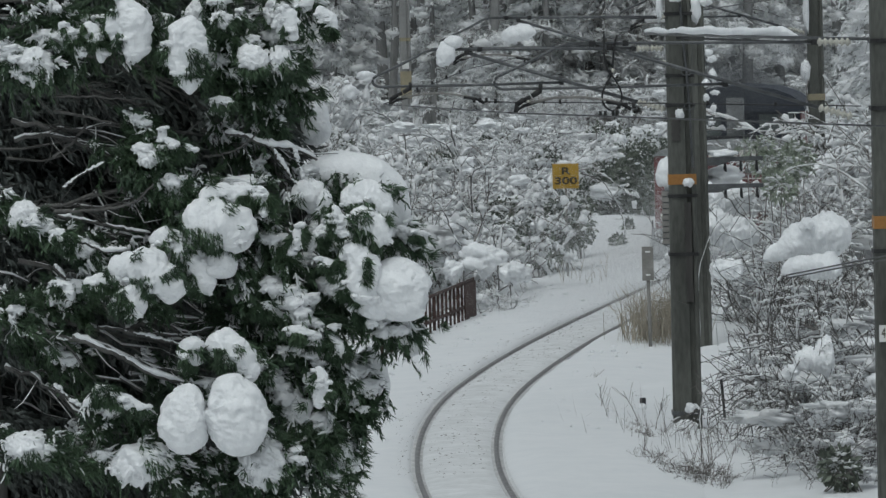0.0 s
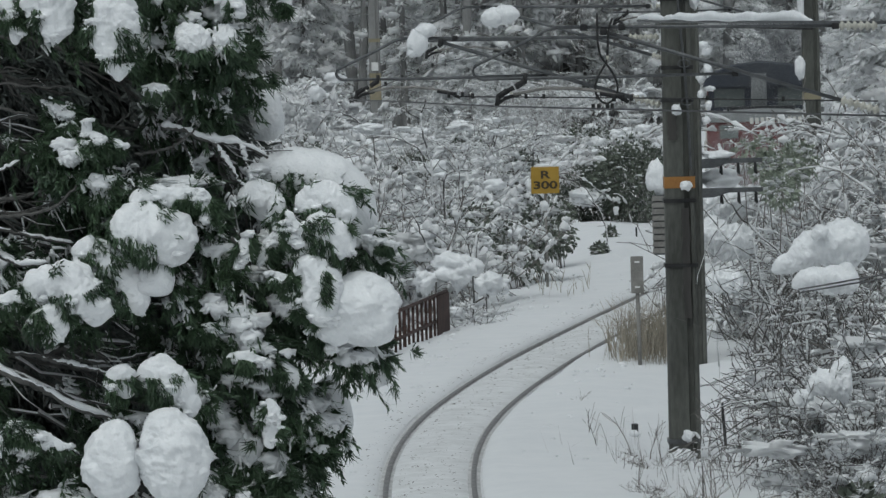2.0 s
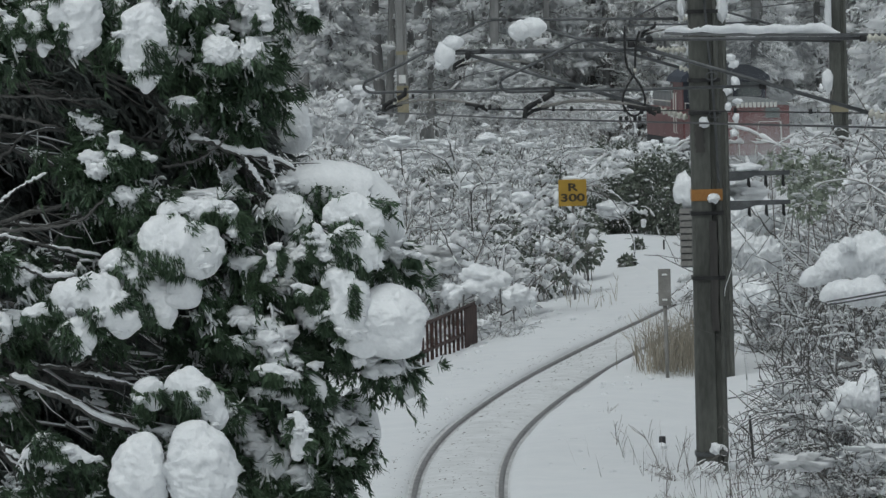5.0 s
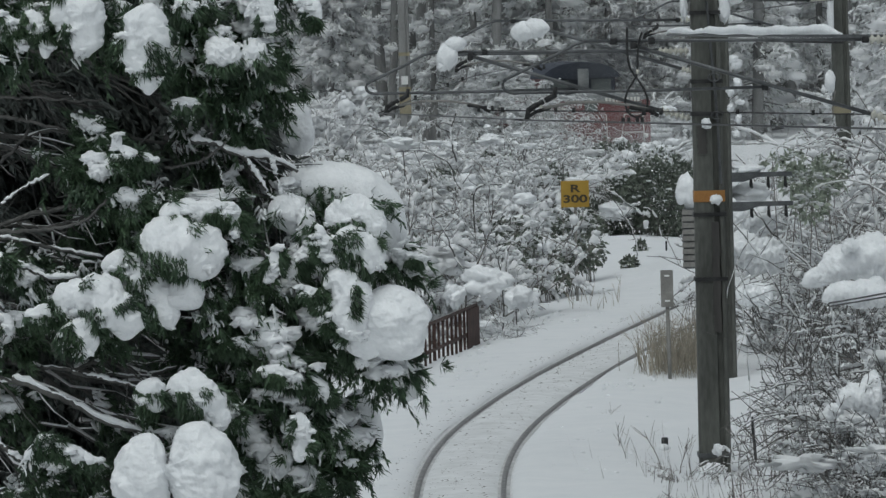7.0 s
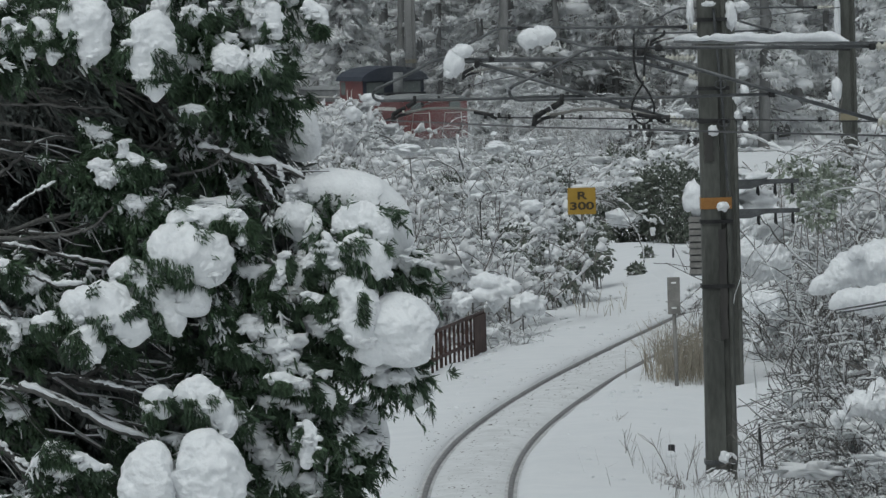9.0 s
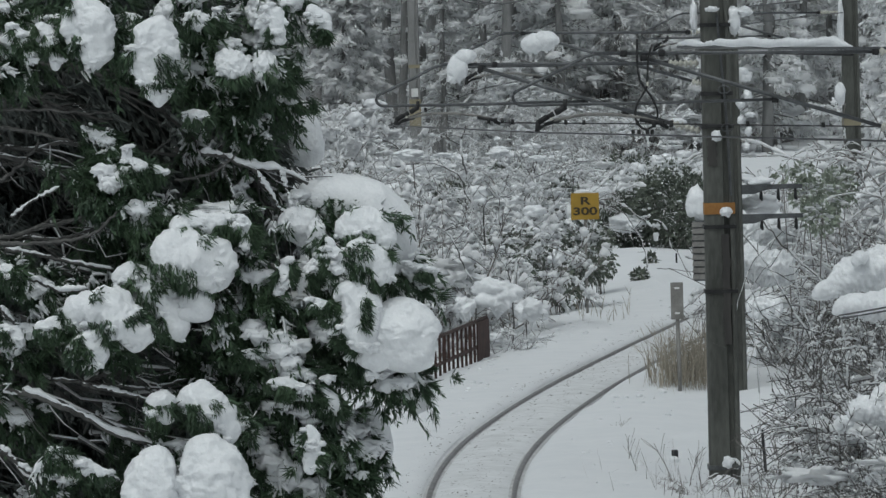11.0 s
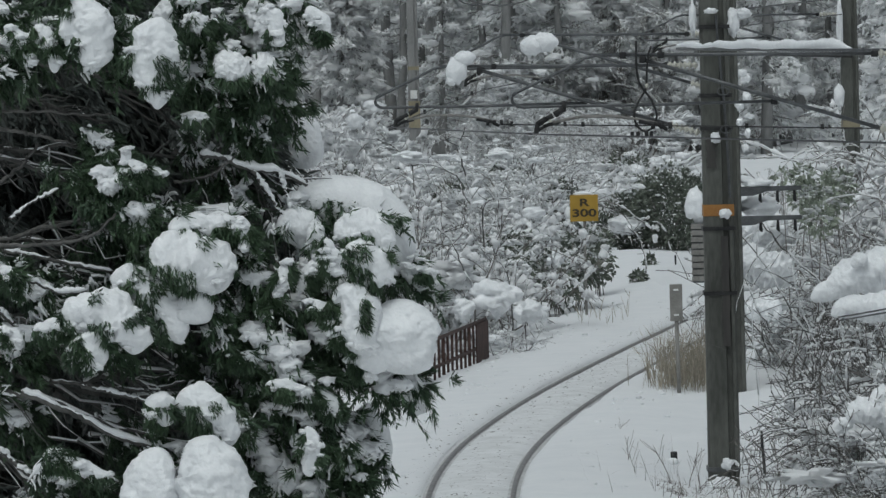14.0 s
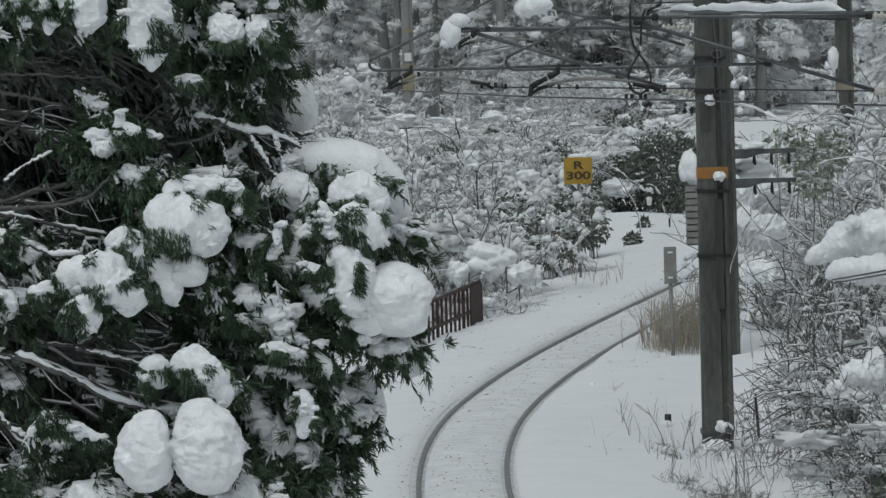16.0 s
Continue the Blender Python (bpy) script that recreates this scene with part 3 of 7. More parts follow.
snow_patch(8.62, 121.0, 4.16, 0.11, 0.1, 0.26, rough=0.3)
snow_patch(8.66, 121.0, 5.60, 0.07, 0.1, 0.62, rough=0.3)
snow_patch(3.62, 73.75, 4.50, 0.06, 0.06, 0.07)
snow_patch(3.72, 73.75, 3.50, 0.08, 0.06, 0.06)
snow_patch(3.67, 73.72, 0.21, 0.07, 0.05, 0.08)
snow_patch(3.36, 73.9, 6.05, 0.045, 0.1, 0.22)
snow_patch(3.88, 73.9, 6.00, 0.075, 0.1, 0.17)
snow_patch(4.03, 73.9, 6.12, 0.09, 0.1, 0.06)
snow_patch(3.60, 73.74, 6.16, 0.09, 0.05, 0.035)
for x, z, r, h in ((4.86, 5.12, 0.07, 0.06), (4.90, 5.02, 0.08, 0.07), (4.92, 4.72, 0.06, 0.11), (4.80, 4.60, 0.06, 0.07), (4.95, 4.42, 0.08, 0.04), (4.80, 4.34, 0.05, 0.07), (4.92, 4.16, 0.05, 0.08), (4.88, 3.92, 0.06, 0.06)):
    snow_patch(x, 89.8, z, r, 0.08, h)


def cross_arm(x, y, z, length, label):
    t = thing("cross_arm", label, "bracket", "cross arms on the poles", m=pose(x, y, z))
    g = Geo()
    g.prism([(0, -0.11), (0.22, -0.11), (0.45, -0.04), (length, -0.035), (length, 0.035), (0, 0.04)], -0.04, 0.04)
    g.object("arm", GALV, t, smooth=False)
    for k in range(3):
        g = Geo()
        a = 0.34 + k * (length - 0.45) / 2
        g.tube([(a, 0, -0.02), (a, 0, -0.18), (a + 0.02, 0, -0.22)], [0.02, 0.03, 0.015], 7)
        g.object("hanger", DARK_IRON, t)
    return t


cross_arm(4.76, 89.9, 3.26, 1.0, "steel cross arm with small hangers and snow")
cross_arm(4.76, 89.9, 2.79, 1.0, "lower steel cross arm with small hangers")
snow_patch(5.05, 89.9, 3.36, 0.25, 0.12, 0.07, label="snow lying on a steel cross arm")
snow_patch(5.1, 90.2, 2.98, 0.32, 0.2, 0.14, label="snow lying on a steel cross arm")


def relay_box(x, y, z):
    t = thing("louvred_box", "grey louvred box bracketed to a concrete pole under a snow cap", "box", m=pose(x, y, z))
    g = Geo()
    g.box(-0.10, 0.16, -0.08, 0.08, 0, 0.95, 0.01)
    g.object("body", GALV, t, smooth=False)
    for k in range(9):
        g = Geo()
        g.prism([(-0.12, 0.03 + k * 0.104), (0.18, 0.03 + k * 0.104), (0.17, 0.11 + k * 0.104), (-0.11, 0.11 + k * 0.104)], -0.12, -0.083)
        g.object("louvre", MARKER, t, smooth=False)
    for h in (0.2, 0.8):
        g = Geo()
        g.box(0.12, 0.40, -0.02, 0.02, h - 0.02, h + 0.02)
        g.object("bracket", GALV, t, smooth=False)
    snow_patch(x + 0.0, y, z + 1.22, 0.19, 0.18, 0.26, label="tall cap of snow on a trackside box")


relay_box(4.08, 89.6, 1.80)


def number_plate():
    t = thing("pole_plate", "white enamel plate with black figures on a concrete pole", "plate", m=pose(5.34, 58.79, 2.22))
    g = Geo()
    g.box(-0.075, 0.135, -0.012, 0.0, -0.10, 0.10, 0.004)
    g.object("board", PLATE, t, smooth=False)
    c = bpy.data.curves.new("figures", "FONT")
    c.body, c.size, c.align_x, c.align_y, c.extrude = "45", 0.17, "CENTER", "CENTER", 0.002
    c.materials.append(INK)
    o = new("figures", c)
    o.parent, o.matrix_basis = t, pose(0.005, -0.016, 0, 90, 0, 0) @ Matrix.Diagonal((0.66, 1, 1, 1))


number_plate()


# ---------------------------------------------------------------- sign, marker, fence
def curve_sign(x, y):
    t = thing("curve_sign", "yellow board sign reading R 300 with snow on top", "sign", m=pose(x, y, 0))
    g = Geo()
    g.tube([(0, 0, -0.4), (0.0, 0, 1.95)], 0.027, 8)
    g.object("post", MARKER, t, "thin grey post")
    g = Geo()
    g.box(-0.285, 0.285, -0.05, -0.03, 1.86, 2.40, 0.008)
    g.object("board", YELLOW, t, "yellow painted board", smooth=False)
    for word, z, size in (("R", 2.235, 0.215), ("300", 2.025, 0.215)):
        c = bpy.data.curves.new("lettering", "FONT")
        c.body, c.size, c.align_x, c.align_y, c.extrude, c.offset = word, size, "CENTER", "CENTER", 0.002, 0.006
        c.materials.append(INK)
        o = new("lettering", c)
        o.parent, o.matrix_basis = t, pose(0, -0.056, z, 90, 0, 0) @ Matrix.Diagonal((1.55, 1, 1, 1))
    g = Geo()
    lump(g, (0, 0, 0), (0.17, 0.06, 0.06), 3, 0.35, 1.6, 2)
    o = tagged(g.object("snow_lump", SNOW), "small cap of snow on a sign", "snow")
    o.location = (x - 0.04, y + 0.02, 2.41)
    g = Geo()
    lump(g, (0, 0, 0), (0.10, 0.08, 0.12), 3, 0.35, 1.6, 3)
    o = tagged(g.object("snow_lump", SNOW), "lump of snow caught beside a sign", "snow")
    o.location = (x - 0.30, y + 0.05, 2.04)


curve_sign(2.90, 114.26)


def marker_post(x, y):
    t = thing("marker_post", "grey marker board on a thin post beside the track", "post", m=pose(x, y, 0, 0, 0, 0))
    g = Geo()
    g.tube([(0.02, 0, -0.3), (0.0, 0, 1.25)], 0.032, 8)
    g.object("post", MARKER, t)
    g = Geo()
    g.box(-0.10, 0.10, -0.05, -0.02, 1.20, 1.79, 0.008)
    g.object("board", MARKER, t, "stained grey board", smooth=False)
    for z in (1.30, 1.70):
        g = Geo()
        g.box(-0.04, 0.04, -0.065, -0.051, z - 0.014, z + 0.014)
        g.object("bracket", PLATE, t, smooth=False)


marker_post(3.70, 89.53)


def fence():
    t = thing("metal_fence", "rusty brown metal railing half buried in snow", "fence")
    a, b = np.array((-0.95, 90.0)), np.array((0.74, 101.2))
    n = 22
    for k in range(n + 1):
        p = a + (b - a) * k / n
        h = 0.66 + 0.02 * math.sin(k)
        g = Geo()
        w = 0.045 if k % 6 else 0.06
        g.box(p[0] - w / 2, p[0] + w / 2, p[1] - w / 2, p[1] + w / 2, -0.7, h)
        g.object("post" if k % 6 == 0 else "baluster", RUST, t, smooth=False)
    for z in (0.66, 0.20):
        g = Geo()
        g.tube([(a[0], a[1], z), (b[0], b[1], z)], 0.032, 6)
        g.object("handrail" if z > 0.5 else "lower_rail", RUST, t)
    # closed sheet at the far end
    d = unit(b - a)
    s = np.array((d[1], -d[0])) * 0.012
    e0, e1 = a + (b - a) * 0.87 + s * 3.5, b + s * 3.5
    v = [(e[0] + k * s[0], e[1] + k * s[1], z) for z in (-0.7, 0.64) for e in (e0, e1) for k in (-1, 1)]
    g = Geo()
    g.add(v, [(0, 2, 6, 4), (1, 5, 7, 3), (0, 4, 5, 1), (2, 3, 7, 6), (4, 6, 7, 5), (0, 1, 3, 2)])
    g.object("sheet", RUST, t, "rust-brown metal sheet", smooth=False)


fence()


def stump(x, y, z):
    t = thing("timber_stump", "dark timber stump poking out of the snow", "stump", m=pose(x, y, z))
    g = Geo()
    g.box(-0.045, 0.045, -0.05, 0.05, -0.3, 0.15, 0.012)
    g.object("block", SOOT, t, smooth=False)
    g = Geo()
    lump(g, (0, -0.02, 0.0), (0.07, 0.07, 0.06), 2, 0.3, 2, 4)
    tagged(g.object("snow_lump", SNOW), "small snow lump against a stump", "snow").location = (x - 0.02, y - 0.1, z + 0.02)


stump(3.09, 76.7, 0.0)


def stake(x, y, h, lean):
    t = thing("stake", "thin dark stake standing in the snow", "stake", "stakes", m=pose(x, y, -0.3, 0, lean, 0))
    g = Geo()
    g.box(-0.02, 0.02, -0.02, 0.02, 0, h + 0.3, 0.005)
    g.object("rod", SOOT, t, smooth=False)


stake(4.27, 75.4, 0.5, -4)
stake(5.3, 128.0, 0.5, 0)


def snow_fingers(geo, rng, c, size):
    """A small drift on a sprig, ragged along its lower edge."""
    lump(geo, c, (size * 1.25, size * 0.75, size * 0.62), 3, 0.55, 1.8, c[0] * 9 + c[2] * 5, 1.1)
    for j in range(4):
        p = c + rng.normal(0, 0.35, 3) * size * np.array([1.3, 0.7, 0.3])
        d = unit(np.array([rng.normal(0.2, 0.6), rng.normal(-0.3, 0.3), rng.normal(-0.9, 0.3)])) * size * rng.uniform(0.5, 1.0)
        r = size * rng.uniform(0.16, 0.30)
        e = rng.normal(0, 0.10, 3) * size
        geo.tube([p, p + d * 0.35 + e, p + d * 0.7 - e, p + d], r * np.array([0.8, rng.uniform(0.8, 1.2), rng.uniform(0.5, 0.9), 0.2]), 6)


def snow_roll(path, radii, deep=0.85, coarse=0.10, skirt=0.0, label=""):
    """Snow slumped over a bough: a body that follows the bough; with a skirt it is crusted, ragged below and pierced by needles."""
    path = np.array(path, dtype=np.float64)
    rng = np.random.default_rng(int(abs(path[0, 0] * 577 + path[0, 2] * 311)))
    n, m = (90, 64) if skirt else (72, 96)
    u = np.linspace(0, len(path) - 1, n)
    p = np.stack([np.interp(u, np.arange(len(path)), path[:, k]) for k in range(3)], 1)
    r = np.interp(u, np.arange(len(path)), radii)
    for _ in range(40 if skirt else 16):
        p[1:-1] = 0.25 * p[:-2] + 0.5 * p[1:-1] + 0.25 * p[2:]
        r[1:-1] = 0.25 * r[:-2] + 0.5 * r[1:-1] + 0.25 * r[2:]
    e = np.linspace(0, 1, n)
    r = r * np.sqrt(np.clip(1 - (1 - np.clip(e / 0.16, 0, 1)) ** 2, 0, 1)) * np.sqrt(np.clip(1 - (1 - np.clip((1 - e) / 0.16, 0, 1)) ** 2, 0, 1)) + 0.001
    d = unit(np.gradient(p, axis=0))
    side = np.array([0, 1.0, 0])
    up = unit(np.cross(side, d))
    a = np.arange(m) * 2 * np.pi / m
    c = np.repeat(p, m, axis=0)
    arm = (r[:, None, None] * (np.sin(a)[None, :, None] * up[:, None] + deep * np.cos(a)[None, :, None] * side)).reshape(-1, 3)
    off = Vector((path[0, 0] * 7, path[0, 2] * 5, 1.0))
    if label:
        arm[:, 2] = np.where(arm[:, 2] < 0, 0.75 * arm[:, 2], arm[:, 2])
    flat = c + arm
    k = np.array([coarse * (noise.noise(Vector(q) * 4.0 + off) + 0.55 * noise.noise(Vector(q) * 10.0 + off) + 0.34 * noise.noise(Vector(q) * 22.0 + off) + 0.16 * noise.noise(Vector(q) * 44.0 + off)) for q in flat])
    if skirt:
        low = np.clip(-unit(arm)[:, 2] + 0.25, 0, 1)
        k = k * 1.35 + skirt * low * np.array([noise.noise(Vector((q[0] * 22, q[1] * 14, q[2] * 5)) + off) for q in flat])
    flat = c + arm * np.maximum(1 + k, 0.15)[:, None]
    i, j = np.meshgrid(np.arange(n - 1), np.arange(m), indexing="ij")
    g = Geo()
    g.add(flat, np.stack([i * m + j, i * m + (j + 1) % m, (i + 1) * m + (j + 1) % m, (i + 1) * m + j], -1).reshape(-1, 4))
    if skirt and not label:
        rim = np.flatnonzero((unit(arm)[:, 2] < 0.1) & (unit(arm)[:, 1] < 0.3))
        for q in flat[rng.choice(rim, 9, replace=False)]:
            snow_fingers(g, rng, q + np.array([0, -0.01, 0.02]), rng.uniform(0.025, 0.05))
    if label:
        return tagged(g.object("snow_load", SNOW), label, "snow", "snow loads on shrubs")
    o = g.object("snow_load", SNOW, CEDAR, "heavy slumped load of fresh snow")
    if skirt:
        # needles: a fringe below, and sprigs that pierce the crust in patches
        patch = np.array([noise.noise(Vector(q) * 5.5 - off) for q in flat])
        way = unit(arm)
        pick = np.flatnonzero((way[:, 1] < 0.35) & (((way[:, 2] < -0.25) & (patch > -0.12)) | (patch > 0.30)))
        pick = rng.choice(pick, min(len(pick), 900), replace=False) if len(pick) else pick
        w = unit(way[pick] * np.array([0.5, 0.9, 0.5]) + rng.normal(0, 0.35, (len(pick), 3)) + np.array([0.25, -0.1, -0.75]))
        f = Geo()
        f.blades(flat[pick] - w * 0.03, w, rng.uniform(0.07, 0.15, len(pick)), rng.uniform(0.005, 0.010, len(pick)), unit(np.cross(w, rng.normal(0, 1, (len(pick), 3)))))
        f.object("foliage", NEEDLE, o, "needles poking out of the snow", kind="stuff")
    return o


# ---------------------------------------------------------------- shrubs
def twig_paths(rng, height, spread, stems, depth=4, droop=0.25):
    """Lines of twigs of a bare shrub: each a few points with their radii."""
    out = []

    def grow(p, d, length, r, level):
        n = 4
        pts, rad = [p], [r]
        for k in range(n):
            d = unit(d + rng.normal(0, 0.16, 3) - np.array([0, 0, droop * (0.10 if level == 0 else 0.16)]))
            p = p + d * length / n
            pts.append(p)
            rad.append(r * (1 - 0.5 * (k + 1) / n))
        out.append((np.array(pts), np.array(rad), level))
        if level + 1 < depth:
            for k in range(rng.integers(3, 5) if level < 2 else rng.integers(2, 4)):
                u = rng.uniform(0.3, 1.0)
                i = min(int(u * n), n - 1)
                q = pts[i] + (pts[i + 1] - pts[i]) * (u * n - i)
                e = unit(d + rng.normal(0, 0.65, 3) + np.array([0, 0, 0.1]))
                grow(q, e, length * rng.uniform(0.45, 0.75), r * 0.55, level + 1)

    for k in range(stems):
        a = rng.uniform(0, 2 * np.pi)
        base = np.array([math.cos(a), math.sin(a), 0]) * rng.uniform(0, spread * 0.35)
        d = unit(np.array([math.cos(a) * spread / height * 0.9, math.sin(a) * spread / height * 0.9, 1.0]))
        grow(base, d, height * rng.uniform(0.5, 0.8), 0.028 * rng.uniform(0.6, 1.1), 0)
    return out


def shrub_meshes(rng, height, spread, stems, snow, depth, fat, droop, slim):
    wood, white = Geo(), Geo()
    up = np.array([0, 0, 1.0])
    for pts, rad, level in twig_paths(rng, height, spread, stems, depth, droop):
        wood.tube(pts, np.maximum(rad * slim, 0.007 * min(1.0, slim + 0.2)), 4 if level < 2 else 3, cap=False)
        run = rng.random() < snow * 1.3
        for k in range(len(pts) - 1):
            a, b = pts[k], pts[k + 1]
            flat = 1 - abs(unit(b - a)[2])
            if run and rng.random() < 0.3 + 0.7 * flat and level > 0:
                r = fat * rng.uniform(0.011, 0.042) * (1.7 if rng.random() < 0.12 else 1)
                e = [a, a + (b - a) * rng.uniform(0.2, 0.45), a + (b - a) * rng.uniform(0.55, 0.8), b]
                rr = r * rng.uniform(0.5, 1.5, 4) * np.array([0.6, 1, 1, 0.5])
                white.tube([q + up * w * 0.6 + rng.normal(0, 0.008, 3) for q, w in zip(e, rr)], rr, 4, cap=False)
    return wood, white


def shrub_kind(seed, height, spread, stems, label, snow=0.72, pads=7, loads=2, depth=4, fat=1.0, droop=0.5, bark=None, slim=1.0, name="snowy_shrub"):
    t = thing(name, label, "tree" if name == "bare_tree" else "shrub", "snow-laden shrubs beside the line", m=pose(0, 0, -40))
    rng = np.random.default_rng(seed)
    wood, white = shrub_meshes(rng, height, spread, stems, snow, depth, fat, droop, slim)
    wood.object("branchwork", bark or TWIG, t, kind="stuff")
    for k in range(pads):
        a, u = rng.uniform(0, 6.28), rng.uniform(0.1, 1) ** 0.6
        s = rng.uniform(0.06, 0.19)
        c = (math.cos(a) * spread * u, math.sin(a) * spread * u, height * (0.95 - 0.45 * u * u) * rng.uniform(0.35, 1.0))
        lump(white, c, (s * rng.uniform(1.0, 2.6), s * 1.3, s * rng.uniform(0.35, 0.8)), 3, 1.2, 2.6, seed + k, 0.9)
    white.object("twig_snow", FROST, t, "fresh snow lying along the twigs", kind="stuff")
    for k in range(loads):
        a, u = rng.uniform(0, 6.28), rng.uniform(0.3, 1)
        s = rng.uniform(0.12, 0.24)
        g = Geo()
        lump(g, (math.cos(a) * spread * u * 0.8, math.sin(a) * spread * u * 0.8, height * rng.uniform(0.3, 0.8)), (s * 1.5, s * 1.2, s * 0.75), 3, 0.5, 1.6, seed + k, 0.4)
        g.object("snow_load", SNOW, t, "rounded load of snow")
    return t


SHRUBS = [shrub_kind(1, 2.3, 1.3, 6, "bare grey shrub with snow along its twigs"),
          shrub_kind(2, 2.8, 1.5, 6, "bare grey shrub arching under fresh snow", droop=0.9, fat=1.3),
          shrub_kind(3, 2.0, 1.6, 7, "broad bare shrub carrying pads of snow", pads=12, loads=3, droop=0.9, fat=1.2),
          shrub_kind(4, 2.5, 1.2, 5, "bare grey shrub bowed by fresh snow", snow=0.45, fat=1.5),
          shrub_kind(5, 1.7, 1.3, 7, "low bare shrub bowed by fresh snow", pads=10, loads=3),
          shrub_kind(6, 3.2, 1.5, 5, "tall bare shrub bowed by fresh snow", snow=0.5, droop=0.7, depth=3, fat=1.6),
          shrub_kind(7, 2.2, 1.5, 5, "open bare shrub with thick snowy limbs", snow=0.8, depth=3, fat=1.8, pads=14, droop=1.0),
          shrub_kind(8, 2.6, 2.0, 5, "arching shrub with long bowed stems under thick snow", snow=0.9, depth=3, fat=1.9, pads=10, droop=3.0, name="arching_shrub"),
          shrub_kind(9, 2.2, 2.2, 6, "arching shrub with long bowed stems under thick snow", snow=0.7, depth=3, fat=2.2, pads=12, droop=3.6, name="arching_shrub")]
HEIGHTS = [0.92 * max(v.co.z for part in s.children for v in part.data.vertices) for s in SHRUBS]
SNOWY_TREES = [shrub_kind(21, 5.6, 1.7, 3, "slender bare tree drooping under snow along every branch", snow=0.75, pads=20, loads=2, depth=5, fat=0.6, slim=0.7, droop=1.3, name="bare_tree"),
               shrub_kind(22, 4.6, 1.6, 3, "slender bare tree drooping under snow along every branch", snow=0.7, pads=24, loads=3, depth=5, fat=0.6, slim=0.7, droop=1.5, name="bare_tree")]
FINE = [shrub_kind(31, 2.5, 1.3, 11, "dense shrub of fine twigs, white with clinging snow", snow=0.85, pads=8, loads=0, fat=0.55, droop=0.5, slim=0.6),
        shrub_kind(32, 2.1, 1.5, 12, "dense shrub of fine twigs, white with clinging snow", snow=0.8, pads=10, loads=0, fat=0.6, droop=0.9, slim=0.6)]
WEEDS = [shrub_kind(41, 1.1, 0.03, 1, "tall dead weed with a slender brown stem in snow", snow=0.03, pads=0, loads=0, depth=2, fat=0.2, droop=0.02, slim=0.26, name="dead_weed"),
         shrub_kind(42, 0.42, 0.2, 4, "low dead weed with fine branching stems in snow", snow=0.12, pads=0, loads=0, depth=3, fat=0.2, droop=0.3, slim=0.2, name="dead_weed")]
THICKETS = [shrub_kind(11, 2.0, 1.2, 10, "dense brown thicket of thin twigs with little snow", snow=0.34, pads=6, loads=1, fat=0.45, droop=0.3, bark=THICKET_BARK, slim=0.55, name="thicket"),
            shrub_kind(12, 1.7, 1.1, 10, "dense brown thicket of thin twigs with little snow", snow=0.32, pads=6, loads=1, fat=0.45, droop=0.6, bark=THICKET_BARK, slim=0.55, name="thicket"),
            shrub_kind(13, 2.2, 1.1, 3, "sparse bare shrub of a few thin twigs", snow=0.3, pads=0, loads=0, fat=0.6, droop=0.5, bark=THICKET_BARK, slim=0.6, name="thicket")]


def open_top(x, y, z):
    """Where the shrubs stand lower before the curve, and how tall they may be there."""
    return min(z, 6.33 - 0.0262 * y + 0.36) if -0.0110 < x / y < 0.0012 and y > 112 else z


